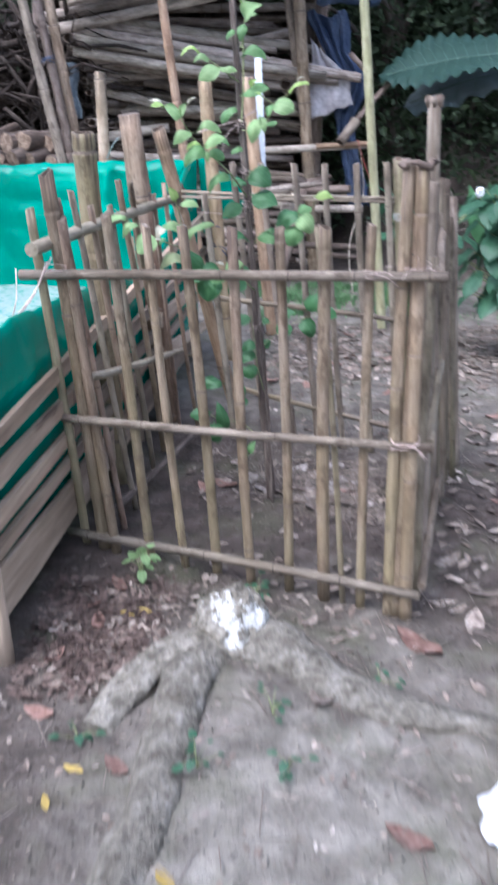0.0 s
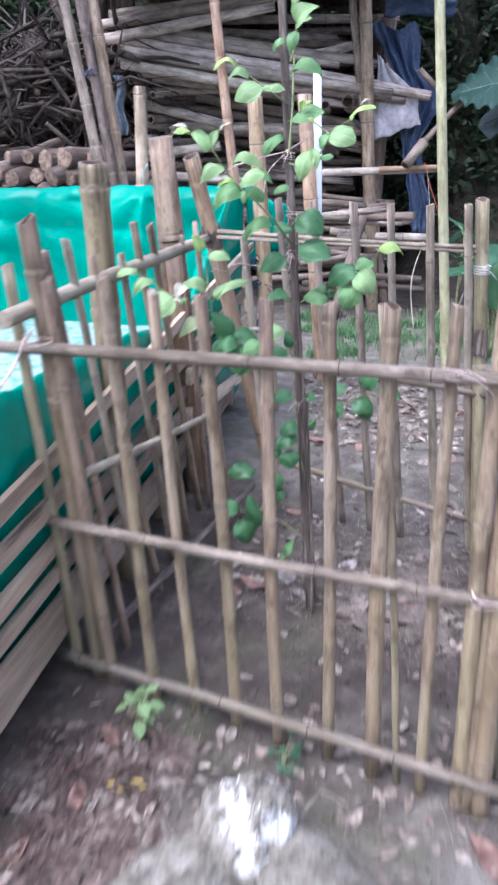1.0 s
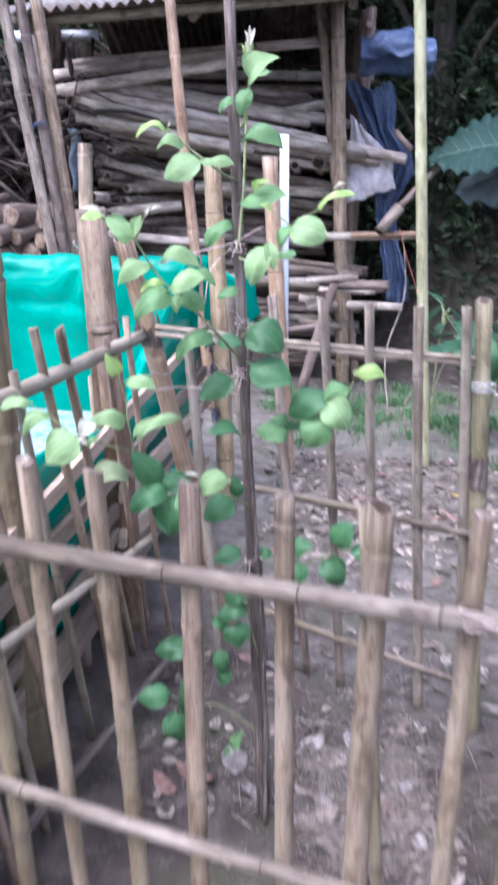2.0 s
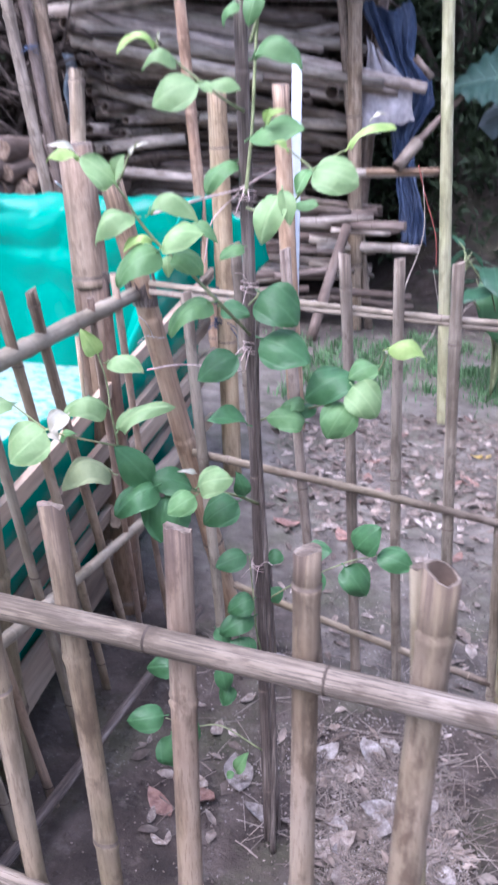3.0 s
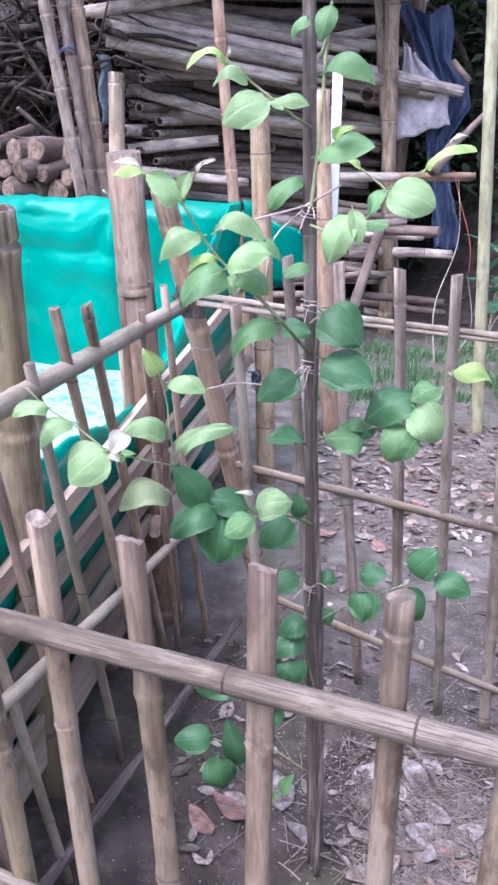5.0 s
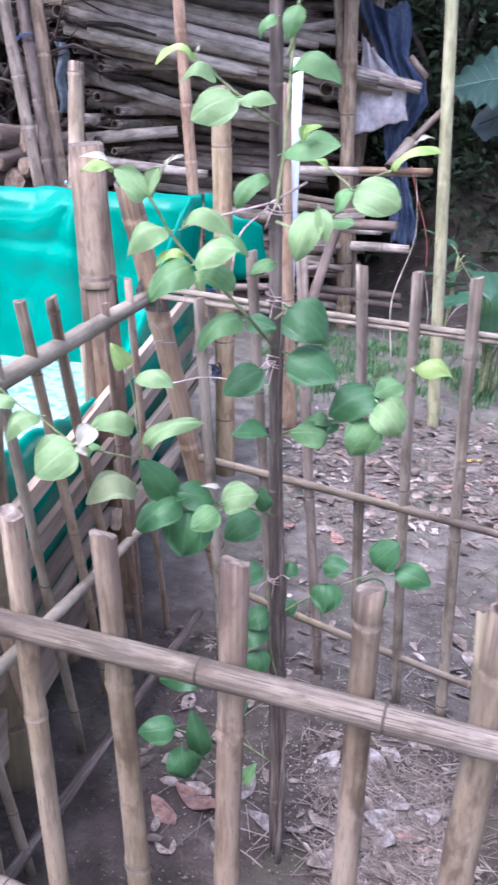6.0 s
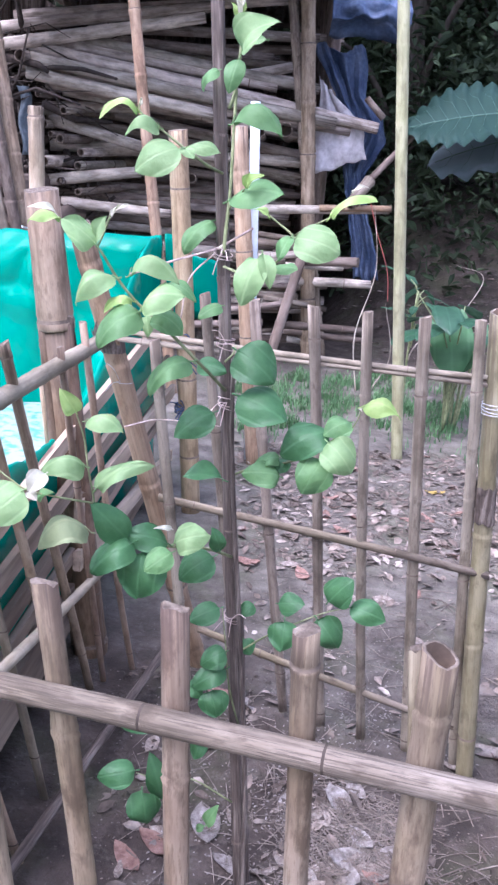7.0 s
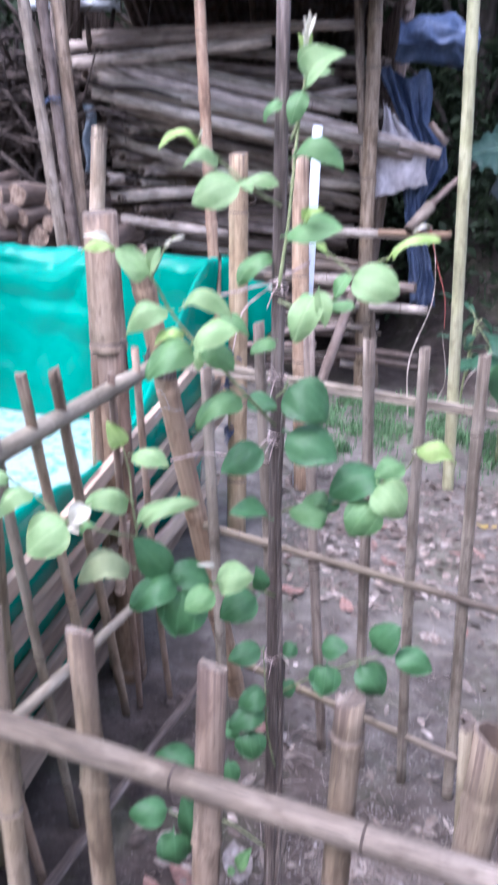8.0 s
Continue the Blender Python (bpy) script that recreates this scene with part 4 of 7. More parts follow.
def liner():
    """The tarpaulin: up the outer side, over the rim, down the inner side to the floor."""
    path, sums = [], 0
    for i in range(4):
        a, b = CORNERS[i], CORNERS[(i + 1) % 4]
        n = int((b - a).length / 0.02)
        path += [(a.lerp(b, k / n), i, k / n) for k in range(n)]
    rim = []
    for p, i, t in path:
        if i == 0:
            z = 0.775 - 0.062 * soft((p.y - 1.9) / 1.3) - 0.055 * soft((p.y - 3.05) / 0.35) + 0.40 * soft((p.y - 3.66) / 1.0)
        elif i == 1:
            z = 1.058 - 0.075 * t
        elif i == 2:
            z = 0.983 - 0.218 * t
        else:
            z = 0.765
        rim.append(z + 0.012 * noise.noise(Vector((p.x * 5, p.y * 5, 2))) + 0.010 * noise.noise(Vector((p.x * 17, p.y * 17, 5))))
    centre = Vector((-1.15, 3.3, 0))
    prof = [(-1, 0.05), (-1, 0.3), (-1, 0.5), (-1, 0.62), (-1, 0.72), (-1, 0.82), (-1, 0.90), (-0.9, 0.96), (-0.5, 0.995), (0, 1.0), (0.5, 0.985)]
    prof += [(1 + 3 * k / 30, 0.96 - 0.52 * k / 30) for k in range(31)] + [(5, 0.24)]
    gather = Vector((-0.735, 0, 1.035))
    verts, faces, n, w = [], [], len(path), len(prof)
    for (p, i, t), z in zip(path, rim):
        inward = (centre - p)
        side = CORNERS[(i + 1) % 4] - CORNERS[i]
        norm = Vector((-side.y, side.x, 0)).normalized()
        corner = min(t, 1 - t)
        if corner < 0.03:
            norm = (norm * corner / 0.03 + inward.normalized() * (1 - corner / 0.03)).normalized()
        for s, v in prof:
            q = p + norm * (0.016 * s)
            q.z = v * z
            fold = 0.022 * noise.noise(Vector((p.x * 2.6 + p.y * 2.6, v * 2.2, 1))) + 0.011 * noise.noise(Vector((p.x * 9 + p.y * 9, v * 4.5, 6)))
            if s > 0.6:
                q += norm * ((0.035 if i == 1 else 0.03) * abs(noise.noise(Vector((p.x * 3.7 + v * 2.0 + p.y * 2.2, v * 3.4 - p.x * 1.1, 4)))) + fold * 1.3 + 0.05 * max(0, v - 0.8) * math.sin(p.x * 14 + v * 9))
                if i == 1:  # folds that run out from the tied gather, and upright pleats beside it
                    dx, dz = p.x - gather.x, q.z - gather.z
                    d, ang = math.hypot(dx, dz), math.atan2(dz, dx)
                    q += norm * (0.040 * abs(math.sin(3.5 * ang + 0.6 * math.sin(5 * d))) ** 0.7 * math.exp(-(d / 0.33) ** 2) * min(1, d / 0.06) + 0.035 * math.exp(-(dx / 0.03) ** 2) * soft(v * 2.2 - 1.0))
                    q += norm * 0.045 * soft((v - 0.60) / 0.2) * abs(math.sin(v * 17 + 2.5 * noise.noise(Vector((p.x * 3.2, v * 3, 9))) + p.x * 1.5)) ** 0.6 * (0.4 + noise.noise(Vector((p.x * 2.4, v * 2, 3))))
                    q += norm * 0.035 * soft((p.x + 0.66) / 0.2) * soft((v - 0.62) / 0.3) * abs(math.sin(13 * p.x + 2.2 * v + 0.8))
            elif s < -0.6 and v > 0.55:
                q += norm * (0.5 * fold)
            verts.append(q)
    for a in range(n):
        b = (a + 1) % n
        for k in range(w - 1):
            faces.append((a * w + k, b * w + k, b * w + k + 1, a * w + k + 1))
    return tagged(put("pond_liner", mesh_of("pond_liner", verts, faces, M_LINER)), "creased glossy green tarpaulin lining the crate, folded over its rim", "tarpaulin")


liner_ob = liner()
me = mesh_of("water", [(c.x * 0.93 - 0.08, c.y * 0.97 + 0.09, 0.36) for c in CORNERS] + [(c.x * 0.93 - 0.08, c.y * 0.97 + 0.09, 0.10) for c in CORNERS],
             [(0, 1, 2, 3), (7, 6, 5, 4), (0, 4, 5, 1), (1, 5, 6, 2), (2, 6, 7, 3), (3, 7, 4, 0)], M_WATER, False)
tagged(put("water", me), "shallow pond water under a milky white film", "water", kind="structure")
flap = sheet("tarpaulin_flap", M_LINER, 10, 12, lambda u, v: (-0.245 + 0.235 * u + 0.03 * v, 4.87 + 0.03 * math.sin(7 * u) + 0.02 * v, 1.065 - 0.115 * u - (0.40 - 0.26 * u) * v + 0.012 * math.sin(9 * u + 5 * v)), 0.003)
flap.parent = liner_ob
tagged(flap, "loose pointed corner of the tarpaulin")


# ---- the shed: posts, roof, stacked canes ----
for name, a, b, r, m, say in (
        ("shed_post", (-1.143, 6.6, -0.05), (-1.655, 6.6, 2.43), 0.0370, M_TAUPE, "leaning grey bamboo shed post"),
        ("shed_post", (-1.085, 6.72, -0.05), (-1.455, 6.66, 2.36), 0.0410, M_BROWN, "leaning brown bamboo shed post tied to its neighbour"),
        ("shed_post", (-1.100, 6.58, -0.05), (-1.545, 6.62, 2.36), 0.0340, M_OLD, "knotty grey bamboo shed post tied with blue string"),
        ("shed_post", (-0.285, 6.4, -0.05), (-0.640, 6.45, 2.40), 0.0340, M_TAN, "slim tan bamboo pole propped against the shed"),
        ("shed_post", (0.592, 7.45, -0.05), (0.335, 7.45, 2.60), 0.0500, M_BROWN, "brown bamboo shed post at the end of the stack"),
        ("shed_post", (0.70, 7.52, -0.05), (0.22, 7.52, 2.60), 0.0330, M_GREY, "thin second bamboo post beside the stack")):
    tagged(cane(name, a, b, r, None, say, m, gap=0.32, swell=0.15, bend=0.005, sides=14), say, "post", "shed posts")


def roof_edge(x):
    """The height of the roof's front edge, which climbs to one side."""
    return 2.285 + 0.12 * (x + 1.5)


def shed_roof():
    """Corrugated sheets, one lapped over the next, on purlins and rafters."""
    roof = thing("shed_roof", (-0.6, 6.75, 2.3), "low roof of rusty corrugated sheets over the stacked canes", "roof", kind="structure")
    for k in range(3):
        x0, x1 = -1.66 + 0.70 * k, -0.88 + 0.70 * k
        verts, faces, n, rows = [], [], 66, 13
        front = 6.72 + random.uniform(-0.04, 0.04)
        for j in range(rows):
            for i in range(n):
                x = x0 + (x1 - x0) * i / (n - 1)
                # the rear half, sloping down again, is unseen and added to darken the shed
                y = front + 3.9 * j / (rows - 1)
                z = roof_edge(x) + 0.26 * min(y - 6.72, 10.62 - y) + 0.016 * math.sin(x * 2 * math.pi / 0.076) + 0.008 * (k % 2) + 0.012 * noise.noise(Vector((x * 3, y * 2, k)))
                verts += [(x, y, z), (x, y, z - 0.003)]
        for j in range(rows - 1):
            for i in range(n - 1):
                q = 2 * (j * n + i)
                faces += [(q, q + 2, q + 2 * n + 2, q + 2 * n), (q + 1, q + 2 * n + 1, q + 2 * n + 3, q + 3)]
        for i in range(n - 1):
            q = 2 * i
            faces.append((q, q + 1, q + 3, q + 2))
        put("roof_sheet", mesh_of("roof_sheet", verts, faces, M_ROOF), roof)
    for y in (6.86, 7.7, 8.55):
        up = 0.26 * (y - 6.72) - 0.065
        cane("purlin", (-1.95, y, roof_edge(-1.95) + up), (0.55, y, roof_edge(0.55) + up), 0.036, roof, "", M_GREY, gap=0.4)
    for x in (-1.55, -0.55, 0.42):
        cane("rafter", (x, 6.92, roof_edge(x) - 0.075), (x, 8.66, roof_edge(x) + 0.37), 0.03, roof, "", M_OLD, gap=0.4)
        # rafter of the added rear slope
        cane("rafter", (x, 8.68, roof_edge(x) + 0.37), (x, 10.55, roof_edge(x) - 0.11), 0.03, roof, "", M_OLD, gap=0.4)


shed_roof()


def shade_wall(a, b, tall):
    """An added, unseen wall of close upright canes that darkens the gaps in the stack."""
    a, b = Vector(a), Vector(b)
    n = int((b - a).length / 0.05)
    verts, faces = [], []
    for i in range(n + 1):
        p = a.lerp(b, i / n) + Vector((random.uniform(-0.008, 0.008), random.uniform(-0.012, 0.012), 0))
        tube(verts, faces, [p - Vector((0, 0, 0.05)), p + Vector((random.uniform(-0.02, 0.02), 0, tall))], random.uniform(0.036, 0.042), 8)
    wall = thing("shade_wall", a, "added close wall of old brown canes, keeping the shed interior dark", "wall", kind="structure")
    put("canes", mesh_of("canes", verts, faces, M_OLD), wall)["kind"] = "stuff"
    for z in (0.5, 1.5, 2.5):
        cane("wall_rail", a + Vector((0, -0.05, z)), b + Vector((0, -0.05, z)), 0.025, wall, "", M_OLD)


# rear and both sides, none of them seen, put up to block light
shade_wall((-1.75, 10.5, 0), (0.62, 10.5, 0), 2.45)
shade_wall((-1.72, 7.75, 0), (-1.72, 10.4, 0), 2.40)
shade_wall((0.60, 8.0, 0), (0.60, 10.4, 0), 2.62)


def stack_pole(a, b, r, m=None):
    a, b, r = Vector(a), Vector(b), min(r, 0.041 + 0.1 * (r - 0.041))
    d = (b - a).normalized()
    tagged(cane("bamboo_pole", a, b + d * 0.02, r, None, "", m or M_STACK, gap=0.42, swell=0.06, bend=0.004, sides=12, banded=0.12), "grey weathered bamboo pole in the stack under the shed", "pole", "stacked poles")


stack_pole((-1.601, 7.500, 1.894), (-0.294, 7.500, 2.158), 0.053)
stack_pole((-1.658, 7.700, 2.013), (-0.202, 7.700, 2.258), 0.046)
stack_pole((-1.560, 7.800, 2.104), (0.292, 7.800, 2.350), 0.038)
stack_pole((-1.400, 7.550, 1.907), (0.887, 7.550, 1.586), 0.053)
stack_pole((-1.386, 7.500, 1.838), (0.602, 7.500, 1.593), 0.049)
stack_pole((-1.472, 7.600, 1.800), (0.419, 7.600, 1.619), 0.049)
stack_pole((-1.408, 7.500, 1.750), (-0.178, 7.500, 1.587), 0.044)
stack_pole((-1.351, 7.800, 1.549), (-0.507, 7.800, 1.626), 0.046)
stack_pole((-1.306, 7.700, 1.476), (-0.608, 7.700, 1.329), 0.046)
stack_pole((-1.340, 7.900, 1.309), (0.439, 7.900, 1.324), 0.047)
stack_pole((-0.977, 7.900, 1.936), (0.368, 7.900, 1.843), 0.055)
stack_pole((-1.284, 7.600, 1.084), (-0.682, 7.600, 1.182), 0.045)
stack_pole((-1.157, 7.400, 0.964), (-0.447, 7.400, 0.937), 0.036)
stack_pole((0.077, 7.300, 1.017), (0.990, 7.300, 1.082), 0.030)
stack_pole((-0.101, 7.900, 1.835), (0.353, 7.900, 1.951), 0.038)
for a, b, r in (((-1.05, 7.62, 1.985), (0.48, 7.62, 1.80), 0.038), ((-1.30, 7.58, 1.70), (0.71, 7.58, 1.555), 0.036), ((-1.43, 7.66, 1.872), (0.66, 7.66, 1.645), 0.035),
                ((-1.20, 7.64, 1.66), (0.40, 7.64, 1.50), 0.034), ((-1.36, 7.62, 1.965), (0.20, 7.62, 1.79), 0.036)):
    stack_pole(a, b, r)
random.seed(11)
for i in range(46):
    z = 0.22 + 2.0 * (i / 46)
    slope = random.uniform(-0.16, -0.05) if 1.1 < z < 1.8 else random.uniform(-0.03, 0.06)
    x0, x1 = random.uniform(-1.55, -1.0), random.uniform(0.15, 0.75)
    y = random.uniform(8.05, 8.75)
    r = random.uniform(0.024, 0.05)
    mid = z + random.uniform(-0.04, 0.04)
    stack_pole((x0, y + random.uniform(-0.12, 0.12), mid - slope * 0.9), (x1, y + random.uniform(-0.15, 0.15), mid + slope * 0.9), r, random.choice((M_STACK, M_OLD)))
for i in range(15):  # canes whose open ends face out
    x, z = -1.28 + random.uniform(-0.10, 0.22), 1.05 + 0.75 * i / 15 + random.uniform(-0.03, 0.03)
    r = random.uniform(0.022, 0.036)
    tagged(cane("bamboo_pole", (x + 0.4, 8.85, z + 0.02), (x, 7.55 + random.uniform(-0.1, 0.15), z), r, None, "", random.choice((M_STACK, M_OLD)), gap=0.42, bend=0.003), "bamboo pole lying end-on with its hollow end showing", "pole", "stacked poles")
for i in range(30):  # crossed sticks at the foot of the stack
    x, z = random.uniform(-0.1, 0.75), 0.10 + 0.75 * (i / 30)
    L, a = random.uniform(0.3, 0.75), random.choice((0.0, 0.05, -0.1, 0.25, -0.2, 0.15))
    c = Vector((x, random.uniform(7.2, 7.75), z))
    d = Vector((math.cos(a), random.uniform(-0.5, 0.5), math.sin(a) * 0.6)).normalized() * L / 2
    if c.z - abs(d.z) < 0.02:
        d.z *= 0.1
    tagged(cane("stick", c - d, c + d, random.uniform(0.016, 0.036), None, "", random.choice((M_STACK, M_WOOD, M_OLD)), gap=0.3, swell=0.05, bend=0.012, open_end=False), "short crooked stick in the lower pile", "stick", "lower pile")


for a, b, r in (((-1.12, 8.7, 1.86), (-1.431, 7.40, 1.839), 0.043), ((0.36, 8.5, 1.50), (0.296, 7.50, 1.528), 0.052), ((-1.16, 8.2, 1.20), (-1.245, 7.25, 1.215), 0.036), ((0.16, 8.5, 1.47), (0.13, 7.52, 1.50), 0.032), ((-0.35, 8.4, 1.13), (-0.30, 7.35, 1.18), 0.034)):
    tagged(cane("bamboo_pole", a, b, r, None, "", M_STACK, gap=0.42, bend=0.003, wall=0.18), "thick bamboo pole lying end-on with its hollow end showing", "pole", "stacked poles")
tagged(knot("blue_string", (-1.414, 6.60, 1.645), 0.038, None, 4, 3, ends=0.07, material=M_BLUE, thin=0.003), "blue plastic string wound round a shed post", "string", "string windings")
tagged(sheet("blue_rag", M_FADED, 16, 6, lambda u, v: (-1.455 + 0.07 * u + 0.03 * v + 0.015 * math.sin(9 * v), 7.42 + 0.03 * math.sin(7 * u + 4 * v), 1.66 - 0.42 * v), 0.004), "narrow faded grey-blue rag hanging among the canes", "rag")


def firewood():
    """Short round logs with pale cut ends."""
    for i in range(26):
        row = i // 7
        x, z = -2.25 + 0.145 * (i % 7) + 0.07 * (row % 2) + random.uniform(-0.02, 0.02), 0.70 + 0.12 * row + random.uniform(-0.015, 0.015)
        r, L = random.uniform(0.048, 0.084), random.uniform(0.5, 0.75)
        verts, faces, sides, rings = [], [], 14, 7
        ph = random.uniform(0, 9)
        for k in range(rings):
            for s in range(sides):
                a = 2 * math.pi * s / sides
                rr = r * (0.90 if k in (0, rings - 1) else 1.0) * (1 + 0.30 * noise.noise(Vector((math.cos(a) * 1.5, math.sin(a) * 1.5, ph + k * 0.7))))
                verts.append((rr * math.cos(a), rr * math.sin(a), L * (0.03, 0.05, 0.3, 0.5, 0.7, 0.95, 0.97)[k] + (0.014 * noise.noise(Vector((math.cos(a), math.sin(a), ph))) if k in (0, rings - 1) else 0)))
        for k in range(rings - 1):
            for s in range(sides):
                w = (s + 1) % sides
                faces.append((k * sides + s, k * sides + w, (k + 1) * sides + w, (k + 1) * sides + s))
        faces += [tuple(range(sides))[::-1], tuple((rings - 1) * sides + s for s in range(sides))]
        me = mesh_of("log", verts, faces, [M_WOOD, M_CUT])
        for p in me.polygons[-2:]:
            p.material_index = 1
        y = 6.95 + random.uniform(-0.1, 0.12)
        d = Vector((random.uniform(0.2, 0.95), 1, random.uniform(-0.05, 0.25)))
        tagged(put("firewood_log", me, None, along((x, y, z), Vector((x, y, z)) + d)), "short brown log with a pale sawn end", "log", "firewood pile")
    for i in range(10):  # bearers under the logs
        z = 0.05 + 0.105 * (i // 2)
        y = 7.05 + 0.35 * (i % 2)
        tagged(cane("bearer", (-2.35, y, z), (-1.15, y, z + random.uniform(-0.01, 0.02)), 0.052, None, "", M_STACK, gap=0.5, open_end=False), "bamboo bearer beneath the firewood", "pole", "bearers")


firewood()


def brushwood():
    verts, faces = [], []
    for i in range(2200):
        p = Vector((random.uniform(-2.9, -1.25), random.uniform(7.45, 8.9), 0))
        p.z = random.uniform(0.1, 2.0)
        d = Vector((random.gauss(0, 1), random.gauss(0, 0.7), random.gauss(0, 0.6))).normalized()
        L = random.uniform(0.2, 0.7)
        mid = p + d * L / 2 + Vector((random.gauss(0, 0.05), random.gauss(0, 0.05), random.gauss(0, 0.05)))
        r = random.choice((0.004, 0.006, 0.011, 0.018, 0.028))
        tube(verts, faces, [p, mid, p + d * L], [r, r * 0.85, r * 0.5], 5)
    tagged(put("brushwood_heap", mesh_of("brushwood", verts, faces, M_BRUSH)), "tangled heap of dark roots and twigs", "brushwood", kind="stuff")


brushwood()
stack_pole((-2.05, 8.2, 2.33), (-1.42, 8.2, 2.37), 0.04, M_PIPE)

# ---- cloths hung at the end of the stack ----
DROP = (0.55, 0.72, 1.02, 1.28, 1.50, 1.64, 1.78, 2.01, 2.08)
HEM_L = (0.88, 0.85, 0.79, 0.73, 0.69, 0.66, 0.62, 0.48, 0.44)
HEM_R = (1.06, 1.03, 0.93, 0.885, 0.99, 0.965, 0.83, 0.82, 0.79)


def blue_folds(u, v):
    """The hanging sheet: gathered at the prop, deep creases running down it."""
    z = 2.07 - 1.52 * v + 0.03 * math.sin(9 * u) + 0.02 * noise.noise(Vector((9 * u, 3 * v, 2)))
    lo, hi = float(np.interp(z, DROP, HEM_L)), float(np.interp(z, DROP, HEM_R))
    run = u + 0.25 * v + 0.12 * noise.noise(Vector((2 * u, 3 * v, 1)))
    crease = 0.012 * (1 - 2 * abs(math.sin(5 * run + 5 * noise.noise(Vector((2.2 * u, 3 * v, 8)))))) + 0.10 * noise.noise(Vector((4.5 * run, 2.6 * v, 4))) + 0.03 * noise.noise(Vector((13 * run, 8 * v, 9)))
    return lo + (hi - lo) * u + 0.012 * noise.noise(Vector((4 * u, 14 * v, 6))), 7.72 + crease, z


blue = sheet("blue_sheet", M_BLUE, 90, 48, blue_folds, 0.004)
tagged(blue, "faded blue plastic sheet hanging in folds", "plastic sheet")
blue = sheet("blue_sheet", M_BLUE, 18, 26, lambda u, v: (
    0.52 + 0.50 * u, 7.55 - 0.16 * math.sin(3.1 * v) + 0.08 * noise.noise(Vector((6 * u, 5 * v, 3))), 2.36 - 0.24 * v + 0.05 * math.sin(3.1 * u) * (1 - v) + 0.06 * noise.noise(Vector((4 * u, 3 * v, 7)))), 0.004)
tagged(blue, "bundled blue plastic sheet over the end of the canes", "plastic sheet")
grey = sheet("grey_cloth", M_CLOTH, 22, 16, lambda u, v: (
    0.49 + (0.10 + 0.26 * soft(v * 1.6)) * u + 0.02 * math.sin(7 * v), 7.59 + 0.02 * math.sin(13 * u + 3 * v) + 0.02 * v, 1.88 - 0.10 * u * (1 - v) - (0.62 - 0.12 * u) * v + 0.05 * noise.noise(Vector((4 * u, 3 * v, 1)))), 0.004)
tagged(grey, "dirty grey sack cloth hung over the canes", "cloth")
tagged(cane("stick", (0.275, 7.03, -0.01), (0.458, 7.20, 0.73), 0.036, None, "", M_WOOD, gap=0.4, swell=0.05, bend=0.01, open_end=False), "crooked stick leaning steeply against the lower pile", "stick", "lower pile")
stack_pole((0.86, 7.29, 1.26), (0.742, 7.19, 1.11), 0.044, M_OLD)
stack_pole((0.84, 7.29, 1.24), (1.17, 7.46, 1.60), 0.022, M_WOOD)
stack_pole((0.93, 7.52, 1.65), (0.82, 7.50, 1.75), 0.024, M_OLD)
stack_pole((0.55, 7.28, 1.06), (1.00, 7.28, 1.09), 0.024, M_TAN)

# y > 9: trees in view; the others are unseen, added to block sky
TREES = ((1.47, 9.75, 7.0, 1.9, 200), (3.2, 11.8, 7.5, 2.2, 220), (6.4, 7.4, 8.0, 2.6, 240), (-5.2, 4.0, 8.0, 2.6, 240), (4.6, 1.0, 8.5, 2.8, 240), (-4.2, -3.2, 8.5, 2.8, 240), (2.2, -5.5, 8.5, 3.0, 240))

# ---- the sapling and its stake ----
stake = cane("stake", (0.153, 2.735, -0.05), (-0.008, 2.745, 1.690), 0.0112, None, "", M_STICK, gap=0.22, swell=0.10, bend=0.001, open_end=False)
tagged(stake, "dark weathered stick holding up the sapling", "stake")
second = slat("stake", (0.172, 2.76, -0.05), (0.108, 2.755, 0.62), 0.0050, None, "", M_STICK)
tagged(second, "short dark splint beside the main stake", "stake")
for z in (1.262, 1.12, 1.02, 0.62):
    x = 0.153 - 0.0925 * (z + 0.05)
    knot("string_tie", (x, 2.738, z), 0.0150, stake, 3, 3, ends=0.04, label="pinkish raffia string knotted round the stick")
for p, r in ((((0.022, 2.715, 1.268), (-0.04, 2.66, 1.252), (-0.10, 2.63, 1.232)), 0.0022), (((0.022, 2.715, 1.268), (0.05, 2.73, 1.285), (0.075, 2.75, 1.30)), 0.0020),
             (((0.02, 2.72, 1.262), (-0.02, 2.735, 1.215), (-0.03, 2.74, 1.15)), 0.0012), (((-0.10, 2.62, 1.00), (-0.05, 2.70, 0.99), (0.045, 2.735, 0.975)), 0.0012)):
    verts, faces = [], []
    tube(verts, faces, smooth_path(p, 5), r, 4)
    put("string_end", mesh_of("string_end", verts, faces, M_STRING), stake)

